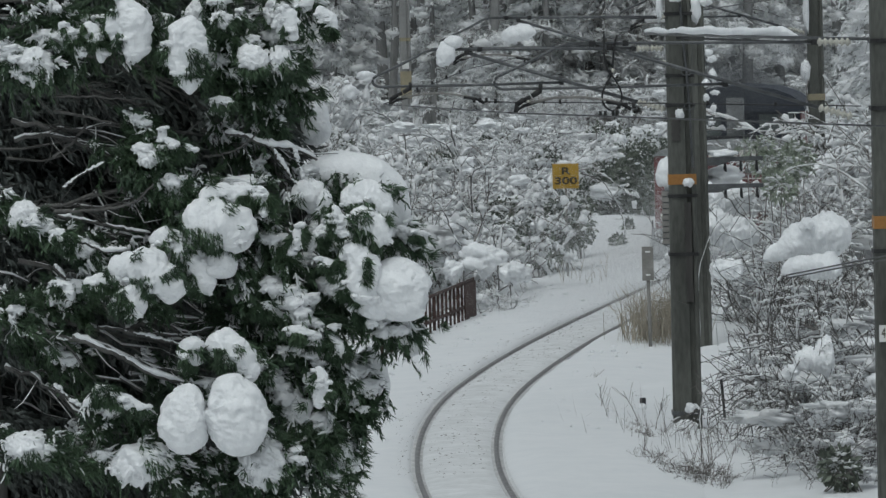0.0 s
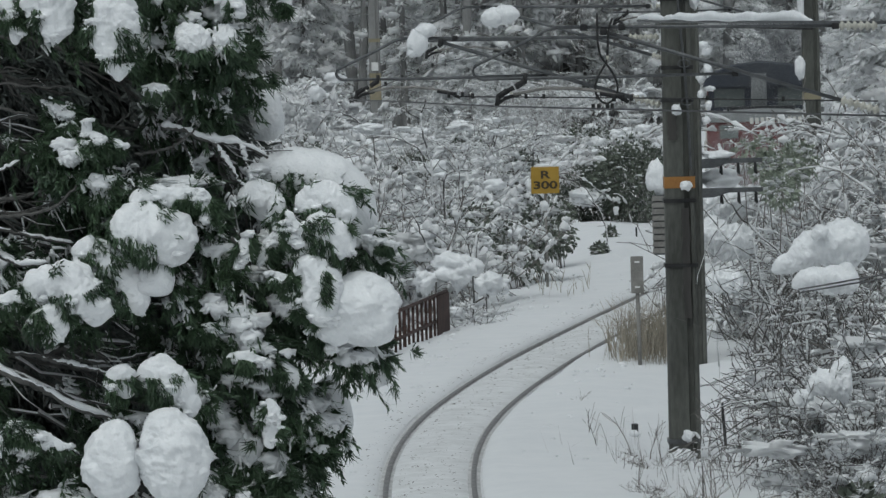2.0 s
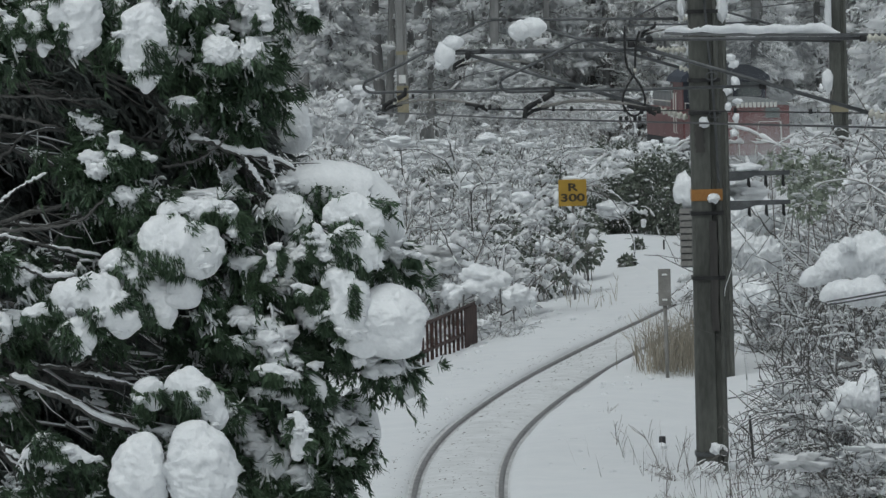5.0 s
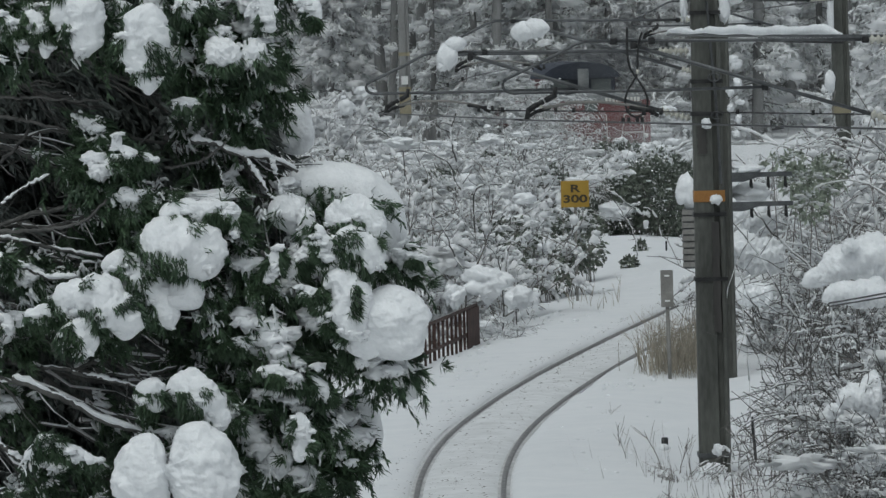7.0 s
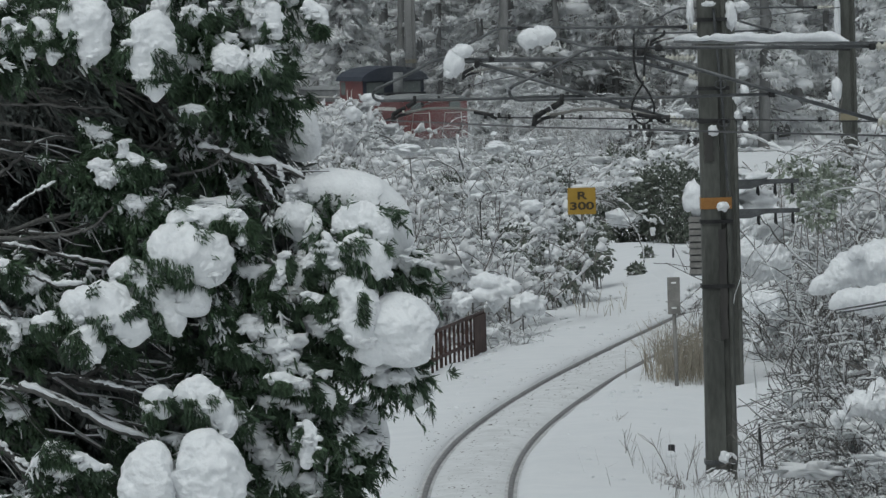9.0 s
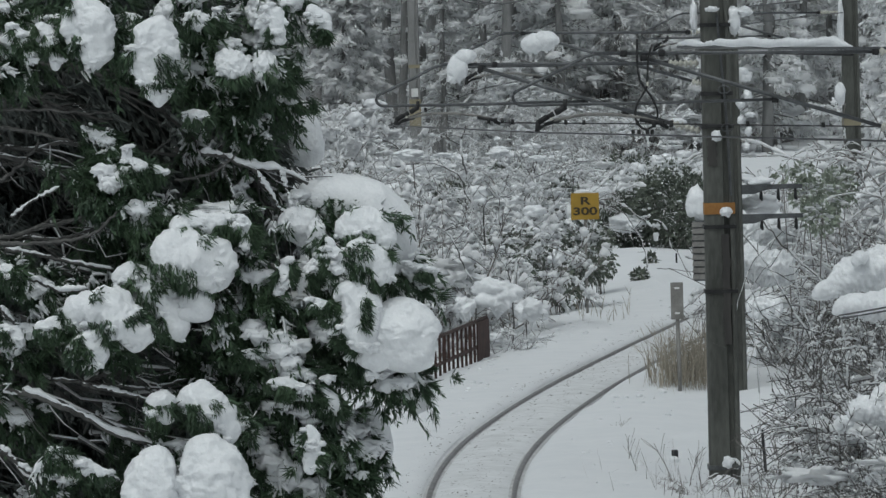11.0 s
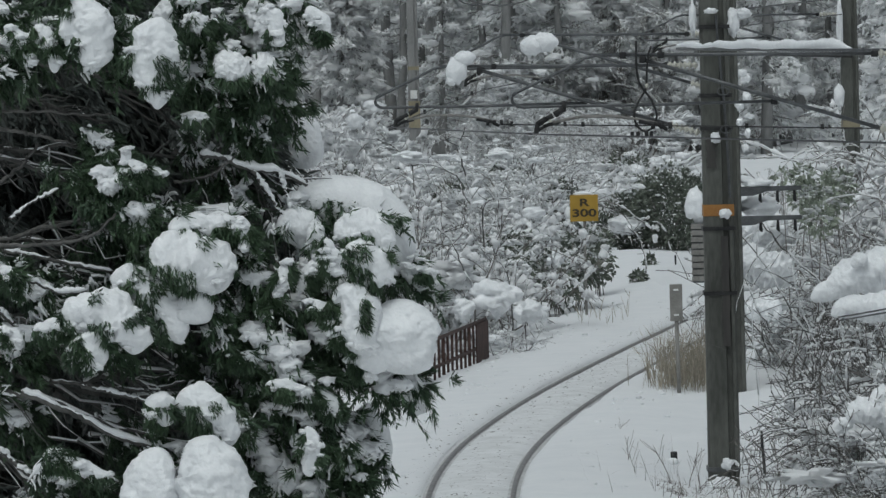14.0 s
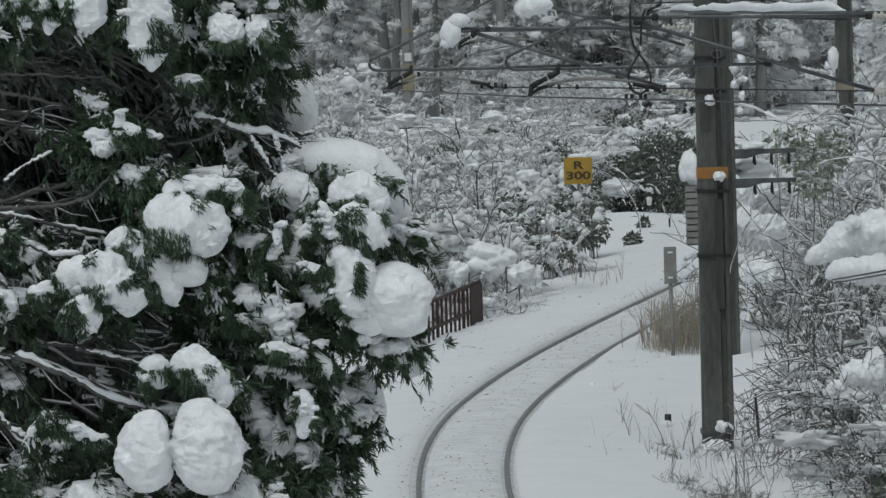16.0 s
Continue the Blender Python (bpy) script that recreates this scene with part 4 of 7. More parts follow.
def plant_shrubs():
    rng = np.random.default_rng(5)
    spots = []
    y = 103.0
    while y < 232:
        edge = float(track_x(y)) - (3.6 if y < 118 else 3.4)
        if 118 < y < 150:
            edge -= 3.4
        x = edge - rng.uniform(0.4, 1.0)
        while x > -0.055 * y:
            spots.append((x + rng.uniform(-0.4, 0.4), y + rng.uniform(-1.2, 1.2)))
            x -= rng.uniform(1.2, 1.9)
        y += 3.4 if y < 130 else 5.0
    for x, y in spots:
        if abs(x - 2.9) < 1.5 and 98 < y < 114.5:
            continue
        i = rng.integers(0, len(SHRUBS))
        tall = HEIGHTS[i]
        s = min(rng.uniform(0.85, 1.15) * (0.7 if y < 106 else 1.0), (6.2 - 0.0238 * y) * rng.uniform(0.8, 1.1) / tall)
        if (-0.0165 < x / y < 0.004 or 0.018 < x / y < 0.05) and y > 112:
            s = min(s, (6.2 - 0.0250 * y) * rng.uniform(0.72, 0.95) / tall)
        s = open_top(x, y, s * tall) / tall
        c = copy_thing(SHRUBS[i], pose(x, y, ground_z(x, y) - 0.1, 0, 0, rng.uniform(0, 360)))
        c.scale = (max(s, 0.6), max(s, 0.6), s)
    # thickets on the other side of the line
    for x, y, s in ((5.55, 70.5, 1.0), (5.95, 72.0, 1.25), (5.6, 67.5, 1.0), (5.2, 66.5, 0.62), (6.2, 75.5, 1.0), (6.9, 79.0, 1.2), (5.3, 63.5, 0.55), (5.05, 65.2, 0.75), (4.95, 64.0, 0.5), (5.35, 65.8, 0.8), (6.8, 70.0, 1.3), (5.5, 69.8, 1.0), (5.75, 70.2, 1.05), (5.5, 68.6, 0.8)):
        c = copy_thing(THICKETS[rng.integers(0, 2)], pose(x, y, ground_z(x, y) - 0.1, 0, 0, rng.uniform(0, 360)))
        c.scale = (s, s, s)
    for x, y, s in ((5.4, 80.0, 0.7), (5.5, 92.0, 1.1), (5.9, 96.0, 1.1), (6.5, 101.0, 1.1)):
        c = copy_thing(THICKETS[2], pose(x, y, ground_z(x, y) - 0.1, 0, 0, rng.uniform(0, 360)))
        c.scale = (s, s, s)
    for x, y, s in ((1.05, 101.9, 0.5), (7.0, 80.0, 1.1), (7.5, 84.0, 1.1)):
        c = copy_thing(THICKETS[rng.integers(0, 2)], pose(x, y, ground_z(x, y) - 0.1, 0, 0, rng.uniform(0, 360)))
        c.scale = (s, s, s)
    for x, y, s in ((9.4, 88.0, 0.8), (10.4, 96.0, 0.95), (9.6, 93.0, 0.85), (11.3, 104.0, 0.95), (12.6, 113.0, 0.95), (14.8, 128.0, 1.1), (17.0, 145.0, 1.1), (5.0, 246.0, 1.5), (6.5, 250.0, 1.6), (8.0, 248.0, 1.5), (3.5, 252.0, 1.4), (9.5, 252.0, 1.6), (11.0, 250.0, 1.4),
                    (2.6, 186.0, 0.68), (3.2, 189.0, 0.74), (3.4, 187.0, 0.68), (3.7, 192.0, 0.6), (2.0, 160.0, 0.45), (0.9, 130.0, 0.62), (2.6, 140.0, 0.52), (-1.2, 126.0, 0.36), (-6.4, 206.0, 0.9), (-6.9, 199.0, 0.9), (3.9, 197.0, 0.6), (4.7, 200.0, 0.5), (8.8, 96.0, 0.72), (9.2, 97.0, 0.85), (8.9, 102.0, 0.8), (9.3, 108.0, 0.75)):
        c = copy_thing(SNOWY_TREES[rng.integers(0, 2)], pose(x, y, ground_z(x, y) - 0.1, 0, 0, rng.uniform(0, 360)))
        c.scale = (s, s, s)
    for x, y, s, i in ((6.3, 69.4, 0.75, 2), (5.85, 68.8, 0.9, 4), (5.35, 69.8, 0.75, 4), (5.7, 67.0, 0.5, 4), (6.1, 97.0, 0.7, 4), (8.6, 98.0, 1.3, 2), (8.6, 105.0, 1.5, 4), (9.0, 108.0, 1.7, 2)):
        c = copy_thing(SHRUBS[i], pose(x, y, ground_z(x, y) - 0.1, 0, 0, rng.uniform(0, 360)))
        c.scale = (s, s, s)
    for x, y, s in ((7.7, 94.5, 0.95), (8.3, 94.0, 1.25), (9.4, 100.0, 1.5), (8.0, 98.0, 1.2), (9.1, 101.0, 1.3), (8.9, 96.0, 1.5), (9.9, 108.0, 1.35), (7.8, 93.0, 1.15), (9.9, 104.0, 1.8), (7.5, 96.5, 0.8), (10.6, 112.0, 1.8), (7.2, 91.5, 0.8), (9.1, 101.5, 1.6), (8.4, 99.0, 1.3)):
        c = copy_thing(FINE[rng.integers(0, 2)], pose(x, y, ground_z(x, y) - 0.1, 0, 0, rng.uniform(0, 360)))
        c.scale = (s, s, s)
    for x, y, i, s in ((2.93, 74.2, 0, 1.0), (3.16, 73.4, 0, 0.95), (2.52, 74.8, 0, 0.9), (2.48, 76.8, 0, 0.9), (3.32, 74.0, 0, 0.7), (3.12, 73.2, 0, 0.8), (2.62, 72.6, 1, 0.7), (2.80, 72.2, 1, 0.8), (3.05, 71.9, 1, 0.8), (3.28, 72.5, 1, 0.7), (3.62, 72.0, 1, 0.7),
                       (2.95, 73.4, 1, 0.6), (4.15, 73.0, 0, 1.1), (4.25, 72.0, 0, 1.2), (3.95, 71.6, 1, 0.8), (2.62, 82.5, 1, 0.7), (2.45, 82.0, 0, 0.6), (3.3, 88.0, 1, 0.7)):
        c = copy_thing(WEEDS[i], pose(x, y, ground_z(x, y) - 0.03, 0, 0, rng.uniform(0, 360)))
        c.scale = (s, s, s)
    for k in range(34):
        u, v = rng.uniform(0, 1, 2)
        x, y, s = 2.75 + 0.95 * u, 69.5 - 3.2 * u - 2.4 * v, rng.uniform(0.6, 1.0)
        c = copy_thing(WEEDS[1 if k % 4 else 0], pose(x, y, ground_z(x, y) - 0.03, 0, 0, rng.uniform(0, 360)))
        c.scale = (s, s, s)
    for x, y, i in ((-4.1, 188, 6), (-4.8, 192, 2), (-4.4, 196, 6), (-3.9, 201, 2), (-5.1, 203, 6), (-4.5, 183, 8)):
        c = copy_thing(SHRUBS[i], pose(x, y, ground_z(x, y) - 0.1, 0, 0, rng.uniform(0, 360)))
        s = (6.3 - 0.0165 * y) * rng.uniform(0.85, 1.05) / HEIGHTS[i]
        c.scale = (1.1, 1.1, s)
    for k in range(230):
        y = rng.uniform(196, 237)
        x = rng.uniform(-0.027, 0.024) * y
        if x > float(track_x(y)) - 3.3:
            continue
        r = x / y
        if -0.0115 < r < 0.0012 and y > 200:
            continue
        drop = 0.0150 if r < -0.0190 else 0.0188 if r < -0.0150 else 0.0246 if r < 0.004 else 0.0235
        i = rng.integers(0, len(SHRUBS))
        tall = HEIGHTS[i]
        s = (6.3 - drop * y) * rng.uniform(0.75, 1.0) / tall
        c = copy_thing(SHRUBS[i], pose(x, y, ground_z(x, y) - 0.1, 0, 0, rng.uniform(0, 360)))
        s = max(open_top(x, y, s * tall) / tall , 0.25)
        c.scale = (max(s, 0.8), max(s, 0.8), s)
    for k in range(26):
        y = rng.uniform(238, 262)
        x = rng.uniform(0.012, 0.050) * y
        if x > float(track_x(y)) + 3.5:
            c = copy_thing(SHRUBS[rng.integers(0, len(SHRUBS))], pose(x, y, ground_z(x, y) - 0.1, 0, 0, rng.uniform(0, 360)))
            c.scale = (1.2, 1.2, rng.uniform(0.9, 1.5))
    for k in range(46):
        y = rng.uniform(236, 300)
        x = rng.uniform(-0.06, 0.085) * y
        if abs(x - float(track_x(y))) > 4.0 and not (x < float(track_x(y)) + 4 and y < 262):
            c = copy_thing(SHRUBS[rng.integers(0, len(SHRUBS))], pose(x, y, ground_z(x, y) - 0.1, 0, 0, rng.uniform(0, 360)))
            c.scale = (1.2, 1.2, rng.uniform(0.8, 1.2))


def discard(models):
    for t in models:
        for o in (*t.children_recursive, t):
            bpy.data.objects.remove(o)


plant_shrubs()
discard(SHRUBS + FINE + WEEDS + THICKETS + SNOWY_TREES)


def big_load(x, y, z, rx, ry, rz, label="broad rounded load of snow on a shrub"):
    g = Geo()
    lump(g, (0, 0, 0), (rx, ry, rz), 4, 0.55, 1.7, seed=x * 3 + y + z, sag=0.5)
    ob = tagged(g.object("snow_load", SNOW), label, "snow", "snow loads on shrubs")
    ob.location = (x, y, z)


big_load(3.58, 73.62, -0.09, 0.16, 0.18, 0.13, "small drift of snow at the foot of a pole")
snow_roll([(4.52, 69.20, 2.58), (4.80, 69.20, 2.70), (5.06, 69.20, 2.83), (5.36, 69.20, 2.90), (5.74, 69.20, 2.86)], [0.085, 0.170, 0.265, 0.330, 0.300], 0.9, 0.2, 0.2, "broad load of fresh snow bowing down a shrub")
snow_roll([(4.72, 68.60, 2.42), (4.95, 68.60, 2.50), (5.20, 68.60, 2.47), (5.55, 68.60, 2.50)], [0.090, 0.160, 0.190, 0.200], 0.9, 0.2, 0.3, "broad load of fresh snow bowing down a shrub")
snow_roll([(5.02, 68.90, 2.98), (5.10, 68.90, 3.08), (5.20, 68.90, 3.04)], [0.05, 0.09, 0.07], 0.9, 0.25, 0.3, "broad load of fresh snow bowing down a shrub")
snow_roll([(4.76, 67.00, 1.27), (5.01, 67.00, 1.33), (5.31, 67.00, 1.32)], [0.094, 0.202, 0.296], 0.9, 0.3, 0.12, "broad load of fresh snow bowing down a shrub")
snow_roll([(4.60, 67.00, 1.12), (4.72, 67.00, 1.19), (4.84, 67.00, 1.22)], [0.067, 0.121, 0.081], 0.8, 0.3, 0.4, "broad load of fresh snow bowing down a shrub")
snow_roll([(4.98, 96.00, 2.20), (5.22, 96.00, 2.34), (5.56, 96.00, 2.33), (5.80, 96.00, 2.08)], [0.212, 0.328, 0.347, 0.231], 0.9, 0.3, 0.4, "broad load of fresh snow bowing down a shrub")
snow_roll([(4.79, 92.50, 1.89), (5.11, 92.50, 1.92), (5.48, 92.50, 1.77), (5.80, 92.50, 1.63)], [0.241, 0.316, 0.316, 0.186], 0.9, 0.3, 0.4, "broad load of fresh snow bowing down a shrub")
snow_roll([(4.50, 84.00, 1.61), (4.75, 84.00, 1.67), (5.05, 84.00, 1.60)], [0.118, 0.186, 0.152], 0.9, 0.34, 0.5, "broad load of fresh snow bowing down a shrub")
big_load(0.95, 103.5, 0.95, 0.42, 0.4, 0.26)
big_load(1.6, 105.0, 0.55, 0.3, 0.4, 0.2)
big_load(0.35, 103.0, 0.75, 0.2, 0.3, 0.2)
big_load(4.6, 140.0, 0.75, 0.42, 0.5, 0.2)

def shrub_tops():
    """Flat pads of snow lying over the crowns of the far shrubs."""
    rng = np.random.default_rng(61)
    for k in range(14):
        y = rng.uniform(125, 200)
        x = rng.uniform(-0.030, 0.022) * y
        if x > float(track_x(y)) - 3.6:
            continue
        z = (6.2 - 0.0250 * y) * rng.uniform(0.8, 1.0)
        s = rng.uniform(0.10, 0.22)
        big_load(x, y, max(z, 0.35), s * rng.uniform(1.2, 2.2), s * 1.2, s * rng.uniform(0.28, 0.5), "flat pad of snow across the top of a shrub")


shrub_tops()


def track_litter():
    """Dark flecks of bark and needles scattered over the snow of the track."""
    rng = np.random.default_rng(62)
    n = 1500
    s = rng.uniform(np.interp(66.0, LINE[:, 1], np.arange(len(LINE))), np.interp(118.0, LINE[:, 1], np.arange(len(LINE))), n)
    off = np.where(rng.random(n) < 0.72, rng.uniform(-0.42, 0.42, n), rng.normal(-0.78, 0.10, n))
    i = s.astype(int)
    c = np.concatenate([LINE[i] + off[:, None] * LINE_SIDE[i] + rng.uniform(-0.25, 0.25, (n, 1)) * LINE_WAY[i], np.where(np.abs(off) < 0.5, 0.036, 0.075)[:, None]], 1)
    way = unit(np.stack([rng.normal(0, 1, n), rng.normal(0, 1, n), rng.normal(0, 0.10, n)], 1))
    side = unit(np.cross(way, np.array([0, 0, 1.0]) + rng.normal(0, 0.2, (n, 3))))
    g = Geo()
    g.blades(c, way, rng.uniform(0.02, 0.07, n), rng.uniform(0.006, 0.016, n), side)
    tagged(g.object("litter", TWIG), "dark flecks of bark and needles on the snow", "litter", kind="stuff")


def snow_crumbs():
    """Clods fallen from the branches onto the smooth snow."""
    rng = np.random.default_rng(63)
    g = Geo()
    for k in range(260):
        y = rng.uniform(70, 118)
        off = -rng.uniform(0.9, 3.4) if rng.random() < 0.75 else rng.uniform(1.0, 2.2)
        x = float(track_x(y)) + off
        s = rng.uniform(0.015, 0.05)
        z = max(ground_z(x, y), 0.06 - 0.05 * max(abs(off) - 1.7, 0))
        lump(g, np.array([x, y, z]), (s * 1.4, s * 1.4, s * 0.8), 1, 0.4, 2.0, k)
    tagged(g.object("snow_crumbs", SNOW_GROUND), "small clods of snow fallen onto the smooth snow", "snow", kind="stuff")


track_litter()
snow_crumbs()


def bowed_stem(points, r):
    """A single dark stem rising from the shrubs, with snow along its upper side."""
    t = thing("bowed_stem", "dark bare stem bowed among snowy shrubs", "stem", "bowed stems among the shrubs")
    p = np.array(points)
    rng = np.random.default_rng(int(abs(p[0, 0] * 97 + p[0, 2] * 31)) + 5)
    low = int(np.argmin(p[:, 2]))
    foot = p[low].copy()
    foot[2] = ground_z(foot[0], foot[1]) - 0.1
    p = np.concatenate([[foot], p]) if low == 0 else np.concatenate([p, [foot]])
    s = np.linspace(0, len(p) - 1, 4 * len(p))
    c = np.stack([np.interp(s, np.arange(len(p)), p[:, k]) for k in range(3)], 1)
    for _ in range(2):
        c[1:-1] = 0.25 * c[:-2] + 0.5 * c[1:-1] + 0.25 * c[2:]
    c[1:-1] += rng.normal(0, 0.012, (len(c) - 2, 3))
    u = np.linspace(1.15, 0.6, len(c)) if low == 0 else np.linspace(0.6, 1.15, len(c))
    g = Geo()
    g.tube(c, r * u, 6)
    g.object("stem", BARK, t)
    g = Geo()
    for k in range(9):
        i = rng.integers(2, len(c) - 1)
        e = c[i] + np.array([rng.normal(0, 0.35), rng.normal(0, 0.2), rng.uniform(-0.15, 0.4)])
        g.tube([c[i], (c[i] + e) / 2 + rng.normal(0, 0.04, 3), e], [r * 0.45, r * 0.35, r * 0.15], 4)
    g.object("twigwork", BARK, t, kind="stuff")
    g = Geo()
    i = 1
    while i < len(c) - 3:
        n = int(rng.integers(2, 5))
        q = c[i:i + n + 1] + np.array([0, -0.3 * r, 0.9 * r])
        if len(q) > 1 and rng.random() < 0.6:
            g.tube(q, r * rng.uniform(0.6, 1.3, len(q)), 5)
        i += n
    g.object("stem_snow", FROST, t, "strip of fresh snow on the stem", kind="stuff")


bowed_stem([(0.66, 122.0, 1.82), (0.62, 122.0, 2.34), (0.46, 122.0, 2.95), (0.44, 122.0, 3.38), (0.56, 122.0, 3.66)], 0.022)
bowed_stem([(4.55, 126.0, 0.62), (4.35, 126.0, 1.10), (4.03, 126.0, 1.60), (3.55, 126.0, 1.74)], 0.018)
bowed_stem([(-1.67, 150.0, 2.81), (-1.34, 150.0, 2.65), (-0.97, 150.0, 2.40), (-0.72, 150.0, 2.18)], 0.018)
bowed_stem([(0.59, 104.5, 1.02), (0.32, 104.5, 1.55), (0.17, 104.5, 1.97), (-0.09, 104.5, 2.19)], 0.016)
bowed_stem([(-1.13, 140.0, 2.29), (-0.42, 140.0, 2.40), (0.13, 140.0, 2.25), (0.58, 140.0, 1.96)], 0.020)
bowed_stem([(0.89, 121.0, 2.06), (1.19, 121.0, 2.16), (1.50, 121.0, 2.13)], 0.020)
bowed_stem([(2.30, 140.0, 1.85), (2.29, 140.0, 2.27), (2.46, 140.0, 2.61)], 0.020)
bowed_stem([(3.13, 135.0, 1.85), (3.19, 135.0, 2.25), (3.23, 135.0, 2.55)], 0.016)
bowed_stem([(1.52, 105.0, 1.12), (1.74, 105.0, 1.49), (1.91, 105.0, 1.80)], 0.014)
bowed_stem([(1.26, 105.0, 1.18), (1.06, 105.0, 1.51), (0.93, 105.0, 1.83)], 0.014)

bowed_stem([(4.02, 76.00, 3.13), (4.39, 76.00, 2.67), (4.68, 76.00, 2.05), (4.98, 76.00, 1.66)], 0.012)
bowed_stem([(4.27, 75.00, 3.32), (4.56, 75.00, 2.93), (5.01, 75.00, 2.55), (5.37, 75.00, 1.78)], 0.014)
bowed_stem([(3.97, 74.00, 2.62), (4.15, 74.00, 2.17), (4.33, 74.00, 1.87), (4.70, 74.00, 1.71)], 0.010)
bowed_stem([(4.08, 73.00, 3.11), (3.98, 73.00, 2.23), (4.07, 73.00, 1.20)], 0.008)
bowed_stem([(3.91, 72.00, 1.71), (4.27, 72.00, 1.55), (4.48, 72.00, 1.25)], 0.010)
bowed_stem([(3.70, 71.00, 1.06), (4.20, 71.00, 1.19), (4.64, 71.00, 1.32), (4.84, 71.00, 1.03)], 0.011)
bowed_stem([(4.23, 66.00, 1.08), (4.29, 66.00, 0.74), (4.55, 66.00, 0.47)], 0.012)
bowed_stem([(3.54, 68.00, 0.94), (4.16, 68.00, 1.13), (4.84, 68.00, 0.97)], 0.009)
bowed_stem([(4.71, 78.00, 3.04), (4.27, 78.00, 2.65), (4.02, 78.00, 1.95)], 0.008)
bowed_stem([(4.86, 76.00, 3.27), (4.70, 76.00, 2.73), (4.83, 76.00, 2.04), (5.13, 76.00, 1.42)], 0.012)
bowed_stem([(4.15, 72.00, 2.28), (4.43, 72.00, 2.05), (4.93, 72.00, 1.97), (5.15, 72.00, 1.67)], 0.010)

def evergreen(x, y, z, rx, rz, n, label, seed, leaf=None, stems=9):
    """A leafy bush: many small leaves on hidden twigs."""
    t = thing("evergreen_bush", label, "bush", "evergreen bushes", m=pose(x, y, z))
    rng = np.random.default_rng(seed)
    foot = ground_z(x, y) - z - 0.1
    g = Geo()
    d = unit(rng.normal(0, 1, (n, 3)))
    r = rng.uniform(0.35, 1.0, n) ** 0.6
    c = d * r[:, None] * np.array([rx, rx, rz])
    c += 0.15 * rx * np.sin(c[:, ::-1] * 5 + seed)
    way = unit(d + rng.normal(0, 0.6, (n, 3)) - np.array([0, 0, 0.3]))
    side = unit(np.cross(way, rng.normal(0, 1, (n, 3))))
    g.blades(c, way, rng.uniform(0.08, 0.16, n), rng.uniform(0.02, 0.04, n), side)
    g.object("leafage", leaf or EVERGREEN, t, kind="stuff")
    g = Geo()
    for k in range(stems):
        a = rng.uniform(0, 6.28)
        e = np.array([math.cos(a) * rx * 0.8, math.sin(a) * rx * 0.8, rz * rng.uniform(-0.2, 0.9)])
        g.tube([(rng.uniform(-0.3, 0.3), rng.uniform(-0.3, 0.3), foot), e * 0.5 + (0, 0, -rz * 0.3), e], [0.010, 0.008, 0.004], 4)
    g.object("stemwork", TWIG, t, kind="stuff")
    g = Geo()
    for k in range(46):
        a = d[rng.integers(0, n)]
        if a[2] > -0.2:
            s = rng.uniform(0.02, 0.07) * min(1.0, rx / 0.4)
            lump(g, a * np.array([rx, rx, rz]) * rng.uniform(0.6, 1.0), (s * rng.uniform(1.0, 2.4), s, s * 0.5), 2, 0.9, 2, k, 0.8)
    g.object("leaf_snow", FROST, t, "small caps of snow on leaves", kind="stuff")


for k, (x, y, z, r, n) in enumerate(((5.68, 93.0, 3.36, 0.15, 50), (6.02, 93.0, 3.40, 0.16, 70), (6.02, 93.0, 3.02, 0.26, 180), (6.42, 94.0, 2.89, 0.34, 300), (6.14, 92.0, 2.66, 0.28, 220), (6.76, 95.0, 3.10, 0.30, 260))):
    evergreen(x, y, z, r, r, n, "pale green leafy bush dusted with snow", 300 + k, PALE_GREEN, 1)
evergreen(5.7, 140.0, 1.0, 0.95, 1.05, 3800, "dark green bush behind a snowy bank", 4)
for k, (x, y, r) in enumerate(((2.2, 116.0, 0.6), (0.6, 112.0, 0.5), (3.2, 122.0, 0.6), (1.4, 124.0, 0.7), (-0.6, 118.0, 0.6), (-1.6, 135.0, 0.8), (3.4, 150.0, 0.8), (0.5, 148.0, 0.8), (5.6, 168.0, 0.8), (2.0, 172.0, 0.8), (-3.0, 160.0, 0.9), (2.9, 117.0, 0.55))):
    evergreen(x, y, r * 0.9 + 0.15 * (k % 3), r, r, int(900 * r / 0.6), "small dark evergreen bush among snowy shrubs", 40 + k)
evergreen(5.75, 142.5, 1.1, 1.0, 1.1, 1800, "dark green bush behind a snowy bank", 6)
evergreen(4.75, 141.0, 0.75, 0.8, 0.85, 2600, "dark green bush behind a snowy bank", 5)

evergreen(5.05, 62.6, 0.30, 0.26, 0.26, 260, "small dark evergreen bush among snowy shrubs", 73)
evergreen(4.29, 124.00, 0.18, 0.16, 0.14, 160, "small green tuft on a snowy bank", 71)
evergreen(4.72, 128.00, 0.36, 0.12, 0.14, 110, "small green tuft on a snowy bank", 72)

